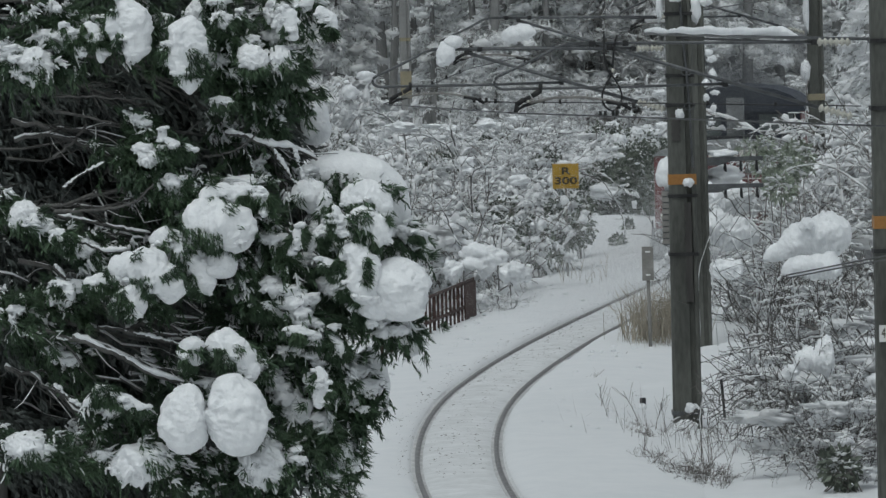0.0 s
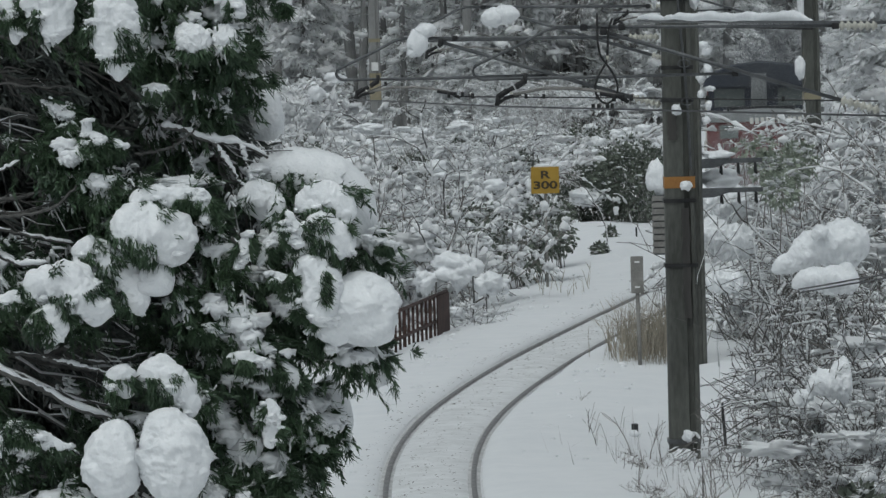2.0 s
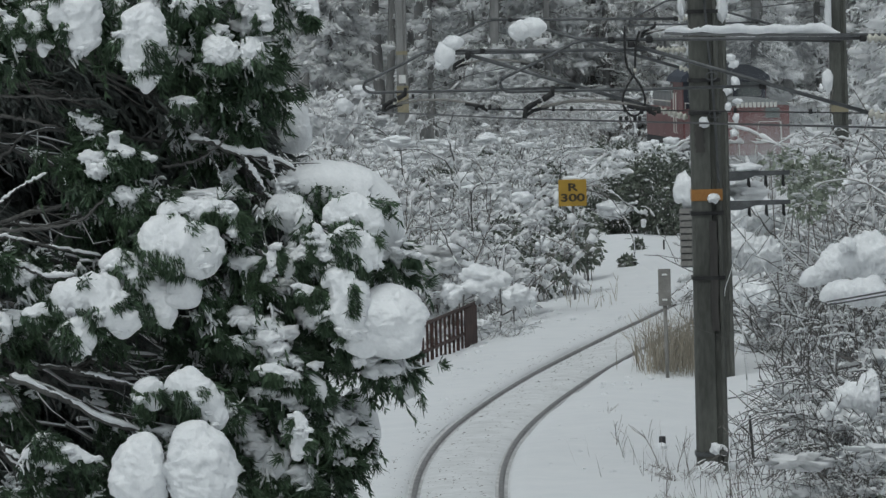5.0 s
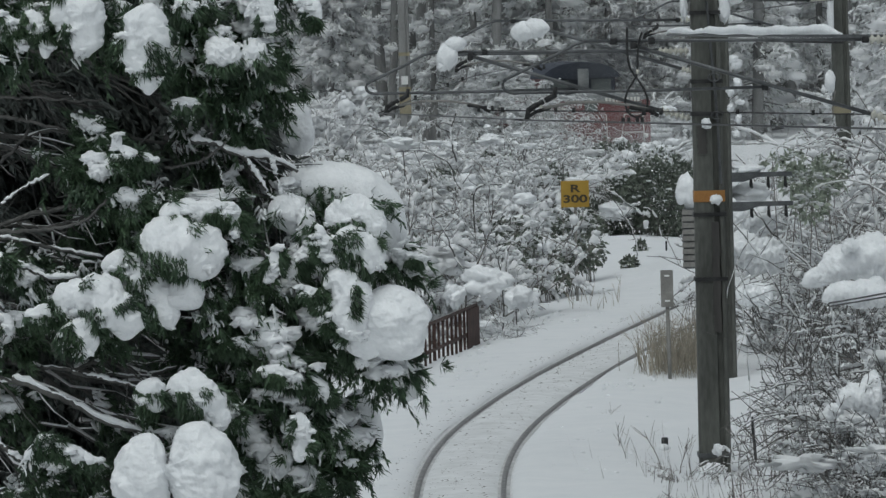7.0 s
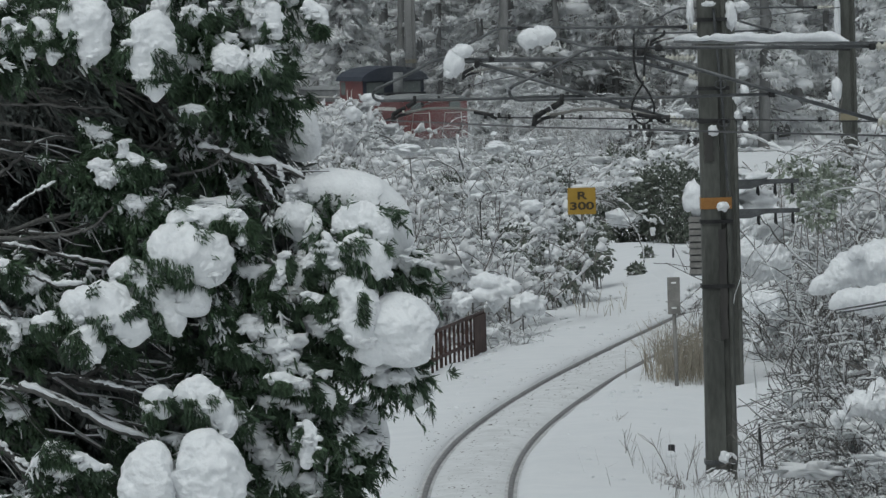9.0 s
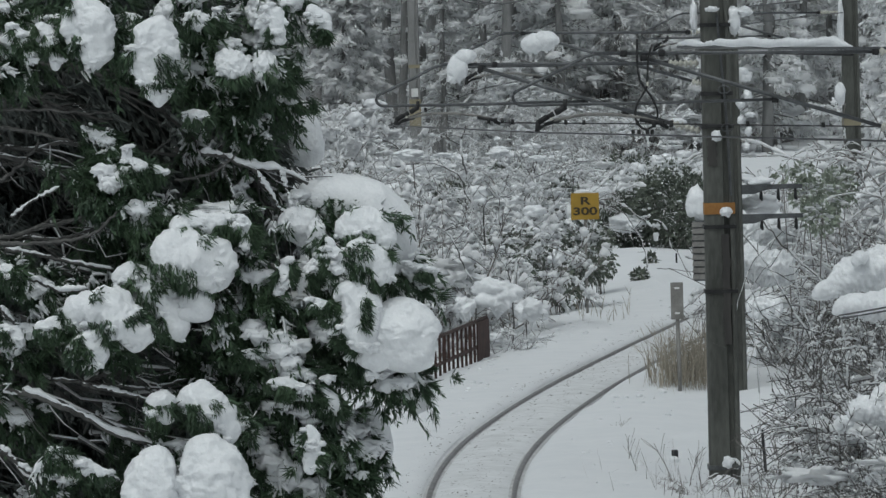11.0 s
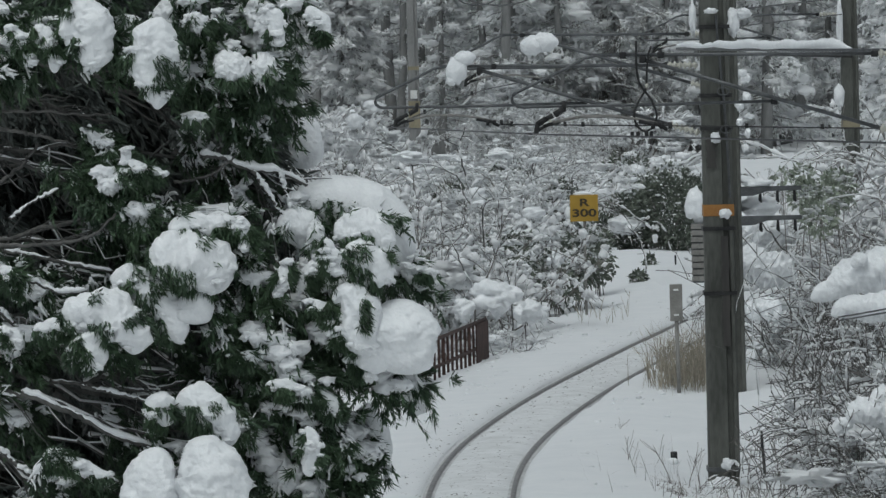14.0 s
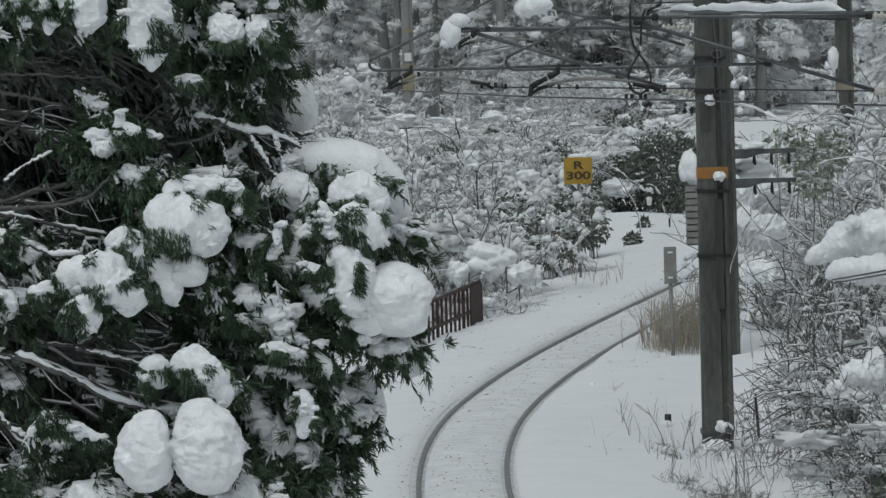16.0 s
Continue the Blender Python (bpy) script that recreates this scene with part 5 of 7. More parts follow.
def reeds(x, y, z, rx, ry, n, height, label, seed, material=None):
    rng = np.random.default_rng(seed)
    g = Geo()
    base = np.stack([x + rng.normal(0, rx, n), y + rng.normal(0, ry, n), np.full(n, z - 0.1)], 1)
    way = unit(np.stack([rng.normal(0, 0.22, n), rng.normal(0, 0.22, n), np.ones(n)], 1))
    h = rng.uniform(0.5, 1.0, n) * height
    side = unit(np.cross(way, rng.normal(0, 1, (n, 3))))
    g.blades(base, way, h, np.full(n, 0.004 if material else 0.008), side)
    tip = base + way * h[:, None] * 0.8
    w2 = unit(way + rng.normal(0, 0.8, (n, 3)) - np.array([0, 0, 0.4]))
    g.blades(tip, w2, h * 0.35, np.full(n, 0.003 if material else 0.006), side)
    tagged(g.object("dry_grass", material or REED), label, "grass", kind="stuff")


reeds(3.78, 91.0, 0.0, 0.25, 0.7, 330, 1.15, "dry tan reeds standing in snow beside the track", 7)
reeds(4.3, 92.0, 0.0, 0.26, 0.7, 330, 1.15, "dry tan reeds standing in snow beside the track", 8)
reeds(2.9, 73.5, -0.05, 0.5, 1.6, 26, 0.7, "thin dead weed stems poking out of the snow", 9, TWIG)
reeds(3.9, 70.5, -0.05, 0.6, 1.2, 44, 0.6, "thin dead weed stems poking out of the snow", 10, TWIG)
reeds(4.7, 74.0, -0.05, 0.5, 1.6, 26, 1.0, "thin dead weed stems poking out of the snow", 11, TWIG)
reeds(2.9, 111.0, 0.0, 0.4, 1.6, 24, 0.7, "dry tan reeds at the foot of a sign", 13)


# ---------------------------------------------------------------- the near cedar
CEDAR = thing("cedar_tree", "dark green cedar with branches bowed by heavy fresh snow", "tree")


def cedar_trunk():
    g = Geo()
    z = np.linspace(-1.5, 15, 16)
    g.tube(np.stack([-4.75 + 0.05 * np.sin(z), 49.2 + 0.04 * z * 0, z], 1), 0.36 - 0.018 * (z + 1.5), 14)
    g.object("trunk", BARK, CEDAR)


def limb(a, b, bare=False):
    """A limb of thin twigs; unless bare it carries a strip of snow."""
    rng = np.random.default_rng(int(abs(a[0] * 971 + b[2] * 577 + b[0] * 131)))
    a, b = np.array(a), np.array(b)
    u = np.linspace(0, 1, 13)[:, None]
    wob = np.cumsum(rng.normal(0, 0.022, (13, 3)), axis=0)
    wob -= wob[-1] * u
    p = a + (b - a) * u + np.concatenate([np.zeros((13, 2)), rng.uniform(-0.05, 0.16) * np.sin(np.pi * u)], 1) + wob
    g = Geo()
    g.tube(p, np.linspace(0.030, 0.011, 13), 6)
    s = Geo()
    if not bare:
        s.tube(p + np.array([0, -0.004, 0.016]), np.linspace(0.024, 0.011, 13) * np.clip(rng.normal(0.55, 0.4, 13), 0.05, 1.2), 6)
    for k in range(22):
        i = rng.integers(1, 12)
        e = p[i] + unit(b - a) * rng.uniform(0.1, 0.5) + rng.normal(0, 0.16, 3) - np.array([0, 0, rng.uniform(0, 0.25)])
        q = [p[i] + (e - p[i]) * w + rng.normal(0, 0.025, 3) * (w > 0) for w in (0, 0.3, 0.65, 1.0)]
        g.tube(q, [0.009, 0.007, 0.005, 0.002], 4)
        if not bare and rng.random() < 0.25:
            s.tube([x + np.array([0, 0, 0.006]) for x in q], [0.006, 0.009, 0.006, 0.002], 4)
    o = g.object("limb", BARK, CEDAR)
    if not bare:
        s.object("limb_snow", FROST, o, "strip of snow on a limb", kind="stuff")


def spray(geo, white, rng, a, b, twigs, spread, droop, size=1.0, snow=0.5):
    """Drooping needle sprays along a bough from a to b, some with fingers of snow on top."""
    a, b = np.array(a), np.array(b)
    axis = unit(b - a)
    hang = unit(axis * 0.6 + rng.normal(0, 0.2, 3) + np.array([0, -0.35, -droop]))
    n = 30
    w = np.linspace(0.05, 1, n)[:, None]
    for k in range(twigs):
        u = rng.uniform(0.0, 1.0)
        base = a + (b - a) * u + rng.normal(0, 0.06, 3)
        d = unit(hang + rng.normal(0, 0.38, 3))
        ln = rng.uniform(0.45, 1.0) * spread
        pts = base + d * ln * w + np.array([0, 0, -0.30 * ln]) * w ** 2
        dd = unit(d + np.array([0, 0, -0.6]) * w)
        out = unit(dd + rng.normal(0, 0.34, (n, 3)))
        side = unit(np.cross(out, rng.normal(0, 1, (n, 3))))
        geo.blades(pts, out, size * rng.uniform(0.045, 0.10, n), size * rng.uniform(0.006, 0.012, n), side)
        if rng.random() < snow:
            i0 = rng.integers(2, n - 14)
            i = np.arange(i0, i0 + rng.integers(8, 14), 3)
            r = rng.uniform(0.006, 0.019)
            q = pts[i] + np.array([0, -0.025, 0.018]) + rng.normal(0, 0.006, (len(i), 3))
            white.tube(q, r * rng.uniform(0.7, 1.2, len(i)) * np.linspace(1.0, 0.5, len(i)), 5)


def tufts(geo, white, rng, a, b, count, snow):
    """Brush-like needle tufts standing out from a bough, some with snow caught on top."""
    a, b = np.array(a), np.array(b)
    hang = unit(unit(b - a) + np.array([0, -0.5, -0.45]))
    n = 42
    for k in range(count):
        c = a + (b - a) * rng.uniform(0, 1.05) + rng.normal(0, 0.09, 3)
        d = unit(hang + rng.normal(0, 0.45, 3))
        way = unit(d + rng.normal(0, 0.36, (n, 3)))
        base = c + d * rng.uniform(0, 0.10, (n, 1)) + rng.normal(0, 0.012, (n, 3))
        side = unit(np.cross(way, rng.normal(0, 1, (n, 3))))
        geo.blades(base, way, rng.uniform(0.07, 0.16, n), rng.uniform(0.004, 0.008, n), side)
        if rng.random() < snow:
            for j in range(9):
                w = unit(d + rng.normal(0, 0.4, 3))
                p = c + np.array([0, -0.02, 0.03]) + rng.normal(0, 0.025, 3)
                r, ln = rng.uniform(0.008, 0.018), rng.uniform(0.05, 0.13)
                white.tube([p, p + w * ln * 0.5 + rng.normal(0, 0.006, 3), p + w * ln], [r, r * 0.9, r * 0.3], 4)


def bough(a, b):
    rng = np.random.default_rng(int(abs(a[0] * 733 + b[2] * 419 + a[2] * 211)))
    g, s = Geo(), Geo()
    spray(g, s, rng, a, b, 40, 0.32, 0.5, snow=rng.uniform(0.2, 0.45))
    tufts(g, s, rng, a, b, 56, rng.uniform(0.14, 0.36))
    a, b = np.array(a), np.array(b)
    at = rng.uniform(0.1, 0.6)
    for k in range(rng.integers(0, 4) if rng.random() < (0.6 if a[0] < -2.2 else 0.3) else rng.integers(4, 10)):
        at = at + rng.uniform(0.03, 0.16) if rng.random() < 0.75 else rng.uniform(0.0, 0.9)
        c = a + (b - a) * min(at, 1.05) + rng.normal(0, 0.03, 3) + np.array([0, -0.14, 0.04])
        snow_fingers(s, rng, c, rng.uniform(0.04, 0.11))
    w = Geo()
    w.tube([a, (a + b) / 2 + np.array([0, 0.05, 0.03]), b], [0.018, 0.012, 0.004], 5)
    o = w.object("bough", BARK, CEDAR)
    g.object("foliage", NEEDLE, o, "dark green needle sprays", kind="stuff")
    s.object("foliage_snow", SNOW, o, "tufts and fingers of snow", kind="stuff")


def snow_load(c, rx, rz, fingers=False):
    """A heavy load of snow; with fingers, its lower edge is ragged and needle sprays poke out of it."""
    seed = int(abs(c[0] * 313 + c[2] * 127)) % 997
    rng = np.random.default_rng(seed)
    g = Geo()
    lump(g, c, (rx, rx * 0.8, rz), 5, 0.30 if fingers == 1 else 0.15, 1.7 if fingers == 1 else 1.2, seed, 0.5 if fingers == 1 else 0.08)
    if fingers == 1:
        for k in range(12):
            a = rng.uniform(0, 2 * math.pi)
            d = np.array([math.cos(a), -abs(math.sin(a)) * 0.8, rng.uniform(-0.75, 0.1)])
            snow_fingers(g, rng, np.array(c) + d * np.array([rx, rx * 0.8, rz]) * 0.82, rng.uniform(0.22, 0.40) * min(rx, rz))
    o = g.object("snow_load", SNOW, CEDAR, "heavy rounded load of fresh snow")
    if fingers:
        f = Geo()
        n = 900 if fingers == 1 else 160
        d = unit(rng.normal(0, 1, (n, 3)) + np.array([0, -0.4, -0.8]))
        cl = np.sin(d @ rng.normal(0, 3.2, (3, 1))[:, 0] + seed) + np.sin(d @ rng.normal(0, 4.5, (3, 1))[:, 0]) - 0.5 * d[:, 2]
        d = d[cl > 0.75]
        n = len(d)
        base = np.array(c) + d * np.array([rx, rx * 0.8, rz]) * rng.uniform(0.9, 1.10, (n, 1))
        way = unit(d * 0.6 + rng.normal(0, 0.3, (n, 3)) + np.array([0.15, 0, -0.8]))
        side = unit(np.cross(way, rng.normal(0, 1, (n, 3))))
        f.blades(base, way, rng.uniform(0.06, 0.13, n), rng.uniform(0.005, 0.010, n), side)
        f.object("foliage", NEEDLE, o, "needles poking out of the snow", kind="stuff")


def cedar_depths():
    """The dark inner crown behind the outer boughs; its green is hazed."""
    rng = np.random.default_rng(21)
    g, s = Geo(), Geo()
    for k in range(190):
        z = rng.uniform(0.6, 8.2)
        reach = 4.0 - 0.26 * abs(z - 4.4) - (0.5 if z > 6 else 0)
        x = -5.0 + rng.uniform(-0.25, 0.93) * reach
        y = 49.4 + rng.uniform(-0.2, 1.8)
        spray(g, s, rng, (x - 0.5, y, z + 0.1), (x + 0.4, y, z - 0.15), 40, 0.55, 0.5, 1.5, 0.04)
    for k in range(190):
        x, z, y = rng.uniform(-5.2, -1.9), rng.uniform(0.8, 6.9), rng.uniform(50.0, 51.6)
        spray(g, s, rng, (x - 0.5, y, z + 0.1), (x + 0.4, y, z - 0.15), 34, 0.6, 0.5, 2.0, 0.0)
    g.object("inner_foliage", NEEDLE_HAZED, CEDAR, "inner needle sprays, greyed for haze", kind="stuff")
    g = Geo()
    for k in range(70):
        z = rng.uniform(1.5, 7.2)
        a = np.array([-4.9 + rng.uniform(0, 2.5), 49.2 + rng.uniform(-0.8, 0.4), z + 0.2])
        b = a + np.array([rng.uniform(0.4, 1.6), rng.uniform(-0.5, 0.5), rng.uniform(-0.8, 0.3)])
        q = np.linspace(0, 1, 6)[:, None]
        line = a + (b - a) * q + np.cumsum(rng.normal(0, 0.04, (6, 3)), axis=0)
        g.tube(line, np.linspace(0.016, 0.004, 6), 5)
        if rng.random() < 0.4:
            s.tube(line + np.array([0, -0.004, 0.014]), np.linspace(0.020, 0.006, 6) * rng.uniform(0.5, 1.3, 6), 5)
    g.object("inner_branchwork", BARK, CEDAR, "thin inner branches", kind="stuff")
    s.object("inner_snow", FROST, CEDAR, "sparse snow inside the crown", kind="stuff")


def branch(path, r, snow):
    """A single bare branch along a path, with a band of snow on its upper side."""
    path = np.array(path, dtype=np.float64)
    rng = np.random.default_rng(int(abs(path[0, 0] * 911 + path[0, 2] * 373)))
    u = np.linspace(0, len(path) - 1, 26)
    p = np.stack([np.interp(u, np.arange(len(path)), path[:, k]) for k in range(3)], 1)
    for _ in range(3):
        p[1:-1] = 0.25 * p[:-2] + 0.5 * p[1:-1] + 0.25 * p[2:]
    p[1:-1] += rng.normal(0, 0.006, (24, 3))
    g = Geo()
    g.tube(p, np.linspace(r, r * 0.6, 26), 7)
    o = g.object("branch", BARK, CEDAR)
    if snow:
        g = Geo()
        w = 0.72 * snow * np.clip(1 + 0.45 * np.sin(np.linspace(0, 9, 26) + path[0, 0] * 5) + rng.normal(0, 0.16, 26), 0.25, 1.8)
        w[[0, -1]] *= 0.4
        g.tube(p + np.stack([0 * w, -0.3 * r + 0 * w, 0.6 * w + 0.4 * r], 1), w, 8)
        g.object("branch_snow", SNOW, o, "band of snow on a branch", kind="stuff")


cedar_trunk()
cedar_depths()
branch([(-2.04, 47.95, 5.10), (-1.88, 47.95, 5.09), (-1.73, 47.95, 5.02), (-1.57, 47.95, 4.96), (-1.35, 47.95, 4.94), (-1.14, 47.95, 4.82)], 0.024, 0.038)
branch([(-1.60, 47.90, 4.96), (-1.50, 47.90, 4.83), (-1.41, 47.90, 4.66), (-1.32, 47.90, 4.52)], 0.019, 0.024)
branch([(-1.36, 47.90, 4.94), (-1.32, 47.90, 4.78), (-1.26, 47.90, 4.58)], 0.014, 0.024)
branch([(-3.74, 47.50, 4.40), (-3.45, 47.50, 4.39), (-3.17, 47.50, 4.41), (-2.93, 47.50, 4.45), (-2.75, 47.50, 4.64)], 0.019, 0.000)
branch([(-3.71, 47.70, 4.34), (-3.28, 47.70, 4.25), (-2.80, 47.70, 4.14)], 0.019, 0.014)
branch([(-3.56, 47.50, 4.12), (-3.39, 47.50, 4.05), (-3.23, 47.50, 3.97), (-3.01, 47.50, 3.99)], 0.019, 0.029)
branch([(-3.59, 47.50, 3.15), (-3.33, 47.50, 3.04), (-3.07, 47.50, 2.92), (-2.81, 47.50, 2.75), (-2.48, 47.50, 2.65)], 0.034, 0.029)
branch([(-3.08, 47.50, 3.19), (-2.82, 47.50, 3.12), (-2.51, 47.50, 3.04)], 0.019, 0.019)
branch([(-1.65, 47.70, 4.19), (-1.60, 47.70, 3.95), (-1.56, 47.70, 3.65)], 0.014, 0.019)
branch([(-1.55, 47.70, 4.10), (-1.49, 47.70, 3.85), (-1.46, 47.70, 3.67)], 0.014, 0.019)
branch([(-1.85, 47.70, 3.96), (-1.74, 47.70, 3.79), (-1.64, 47.70, 3.64)], 0.014, 0.014)
branch([(-1.46, 47.60, 4.16), (-1.29, 47.60, 4.02), (-1.13, 47.60, 3.87)], 0.019, 0.014)
branch([(-1.39, 47.65, 4.19), (-1.22, 47.65, 4.05), (-1.07, 47.65, 3.94)], 0.014, 0.014)
branch([(-3.65, 47.60, 4.62), (-3.45, 47.60, 4.76), (-3.23, 47.60, 4.86)], 0.012, 0.014)
branch([(-3.76, 47.60, 3.85), (-3.65, 47.60, 3.72), (-3.51, 47.60, 3.60)], 0.024, 0.024)
branch([(-3.80, 47.60, 2.67), (-3.68, 47.60, 2.55), (-3.54, 47.60, 2.43)], 0.024, 0.024)
branch([(-3.73, 47.80, 5.52), (-3.44, 47.80, 5.52), (-3.01, 47.80, 5.47), (-2.77, 47.80, 5.48)], 0.014, 0.0)
branch([(-3.73, 47.80, 5.37), (-3.45, 47.80, 5.32), (-3.11, 47.80, 5.23)], 0.019, 0.0)
branch([(-3.76, 47.90, 4.91), (-3.56, 47.90, 5.05), (-3.41, 47.90, 5.24)], 0.019, 0.0)
branch([(-2.63, 47.70, 5.11), (-2.49, 47.70, 5.08), (-2.29, 47.70, 5.24)], 0.010, 0.000)
branch([(-2.26, 47.80, 4.88), (-2.09, 47.80, 4.90), (-1.90, 47.80, 4.96), (-1.73, 47.80, 5.10)], 0.014, 0.000)
branch([(-1.88, 48.00, 5.01), (-1.79, 48.00, 4.81), (-1.75, 48.00, 4.62)], 0.014, 0.010)
branch([(-3.37, 47.80, 3.22), (-2.93, 47.80, 3.16), (-2.55, 47.80, 3.11), (-2.21, 47.80, 3.19)], 0.019, 0.010)
branch([(-3.80, 48.00, 3.56), (-3.61, 48.00, 3.41), (-3.38, 48.00, 3.36), (-2.94, 48.00, 3.32), (-2.36, 48.00, 3.26)], 0.024, 0.014)
branch([(-3.41, 48.00, 3.79), (-3.51, 48.00, 3.60), (-3.66, 48.00, 3.41)], 0.014, 0.010)
limb((-2.28, 48.5, 5.19), (-1.17, 48.2, 4.81))
limb((-4.26, 48.0, 4.39), (-2.50, 47.7, 4.74), True)
limb((-4.17, 48.1, 4.44), (-2.65, 47.8, 4.55))
limb((-4.28, 47.8, 3.34), (-2.36, 47.5, 2.69))
limb((-4.30, 48.0, 3.19), (-3.20, 47.7, 3.56))
limb((-3.50, 48.1, 4.13), (-2.19, 47.8, 3.96))
limb((-4.32, 48.1, 2.84), (-3.53, 47.8, 2.36))
limb((-3.09, 48.0, 3.20), (-2.36, 47.7, 3.04))
limb((-1.89, 48.4, 5.14), (-1.08, 48.1, 4.40))
limb((-1.61, 48.4, 4.89), (-1.23, 48.1, 4.31))
limb((-4.24, 48.7, 3.87), (-2.09, 48.4, 3.35))
limb((-1.87, 48.3, 4.12), (-1.68, 48.0, 3.60))
limb((-1.68, 48.3, 4.07), (-1.53, 48.0, 3.55))
limb((-4.08, 48.7, 5.92), (-2.32, 48.4, 5.49), True)
limb((-4.26, 48.8, 3.38), (-1.81, 48.5, 2.94), True)
limb((-4.17, 48.7, 6.22), (-1.73, 48.4, 5.87))
limb((-3.38, 48.6, 3.07), (-1.92, 48.3, 2.08), True)
limb((-4.19, 48.6, 5.29), (-2.81, 48.3, 5.22))
limb((-4.19, 48.5, 5.05), (-3.01, 48.2, 4.84))
limb((-4.19, 48.7, 5.63), (-2.81, 48.4, 5.41), True)
bough((-4.01, 48.0, 6.46), (-3.09, 47.8, 6.20))
bough((-3.14, 48.1, 6.77), (-2.75, 47.9, 6.28))
bough((-2.27, 48.1, 6.75), (-1.99, 47.9, 6.17))
bough((-1.80, 48.4, 6.74), (-1.22, 48.2, 6.34))
bough((-1.67, 48.5, 6.25), (-1.34, 48.3, 5.86))
bough((-2.14, 48.1, 6.17), (-1.42, 47.9, 5.72))
bough((-1.73, 48.5, 5.91), (-1.25, 48.3, 5.42))
bough((-3.44, 48.0, 6.20), (-2.52, 47.8, 5.89))
bough((-1.92, 48.3, 5.73), (-1.54, 48.1, 5.19))
bough((-3.02, 47.9, 5.33), (-2.59, 47.7, 4.99))
bough((-3.27, 47.8, 4.91), (-2.54, 47.6, 4.89))
bough((-3.03, 47.8, 4.85), (-2.31, 47.6, 4.55))
bough((-2.32, 47.9, 4.64), (-1.65, 47.7, 4.43))
bough((-1.65, 47.9, 4.43), (-1.47, 47.7, 3.76))
bough((-1.37, 48.2, 4.65), (-0.45, 48.0, 4.49))
bough((-1.18, 48.3, 4.35), (-0.22, 48.1, 3.99))
bough((-1.18, 48.0, 4.12), (-0.71, 47.8, 3.73))
bough((-1.10, 48.1, 3.73), (-0.48, 47.9, 3.09))
bough((-1.29, 48.1, 3.92), (-0.91, 47.9, 3.35))
bough((-0.91, 48.2, 3.52), (-0.25, 48.0, 3.03))
bough((-2.33, 47.9, 4.35), (-1.76, 47.7, 3.57))
bough((-3.88, 48.0, 4.19), (-3.20, 47.8, 3.99))
bough((-3.49, 47.8, 3.76), (-2.72, 47.6, 3.51))
bough((-3.06, 47.9, 4.08), (-2.29, 47.7, 3.63))
bough((-3.99, 48.0, 3.71), (-3.50, 47.8, 3.42))
bough((-1.96, 47.9, 3.76), (-1.29, 47.7, 3.37))
bough((-2.06, 47.9, 3.52), (-1.01, 47.7, 3.12))
bough((-1.79, 48.0, 3.17), (-0.93, 47.8, 2.63))
bough((-1.41, 48.2, 2.95), (-0.75, 48.0, 2.27))
bough((-1.13, 48.5, 3.02), (-0.75, 48.3, 2.54))
bough((-1.75, 48.1, 2.77), (-1.33, 47.9, 2.10))
bough((-3.53, 47.8, 2.46), (-2.57, 47.6, 2.16))
bough((-2.60, 47.6, 2.74), (-1.79, 47.4, 2.30))
bough((-2.21, 47.8, 3.10), (-1.73, 47.6, 2.81))
bough((-4.02, 48.1, 6.22), (-3.53, 47.9, 5.92))
bough((-4.17, 48.2, 3.17), (-3.54, 48.0, 2.83))
bough((-3.75, 48.0, 2.16), (-3.26, 47.8, 1.87))
bough((-4.51, 47.9, 2.18), (-3.54, 47.7, 1.89))
bough((-3.35, 47.8, 2.02), (-2.39, 47.6, 1.67))
bough((-2.49, 47.9, 1.89), (-1.68, 47.7, 1.55))
bough((-1.68, 48.2, 2.08), (-0.96, 48.0, 1.55))
bough((-4.45, 48.0, 4.50), (-3.86, 47.8, 4.25))
bough((-4.45, 48.0, 6.04), (-3.82, 47.8, 5.74))
bough((-4.47, 47.9, 3.63), (-3.93, 47.7, 3.25))
bough((-3.11, 48.2, 4.55), (-2.53, 48.0, 4.25))
bough((-2.19, 48.6, 5.24), (-1.75, 48.4, 4.85))
bough((-2.38, 48.4, 3.35), (-1.89, 48.2, 3.06))
bough((-2.89, 48.5, 2.77), (-2.40, 48.3, 2.43))
bough((-1.76, 48.7, 5.08), (-1.19, 48.5, 4.39))
bough((-2.30, 48.2, 5.98), (-1.72, 48.0, 5.49))
bough((-1.42, 48.10, 2.40), (-1.02, 47.90, 2.09))
bough((-1.13, 48.20, 2.60), (-0.77, 48.00, 2.27))
bough((-1.62, 48.00, 2.20), (-1.16, 47.80, 1.94))
bough((-1.22, 48.30, 2.21), (-0.91, 48.10, 1.88))
bough((-1.91, 47.90, 2.09), (-1.43, 47.70, 1.86))
bough((-0.98, 48.30, 2.84), (-0.70, 48.10, 2.45))
bough((-1.52, 48.40, 2.60), (-1.14, 48.20, 2.31))
bough((-2.77, 48.2, 6.38), (-2.15, 48.0, 5.74))
snow_load((-1.72, 47.60, 5.83), 0.144, 0.106, 1)
snow_load((-1.45, 47.60, 5.83), 0.106, 0.125, 1)
snow_load((-2.07, 47.70, 5.43), 0.115, 0.058, 1)
snow_load((-1.07, 47.70, 4.37), 0.077, 0.163, 1)
snow_load((-2.05, 47.70, 6.24), 0.096, 0.086, 1)
snow_load((-1.41, 47.70, 6.18), 0.125, 0.106, 1)
snow_load((-1.20, 47.70, 3.05), 0.192, 0.058, 1)
snow_load((-1.04, 47.80, 2.95), 0.125, 0.096, 1)
snow_load((-1.19, 47.70, 2.64), 0.125, 0.106, 1)
snow_load((-2.55, 47.60, 4.53), 0.096, 0.086, 1)
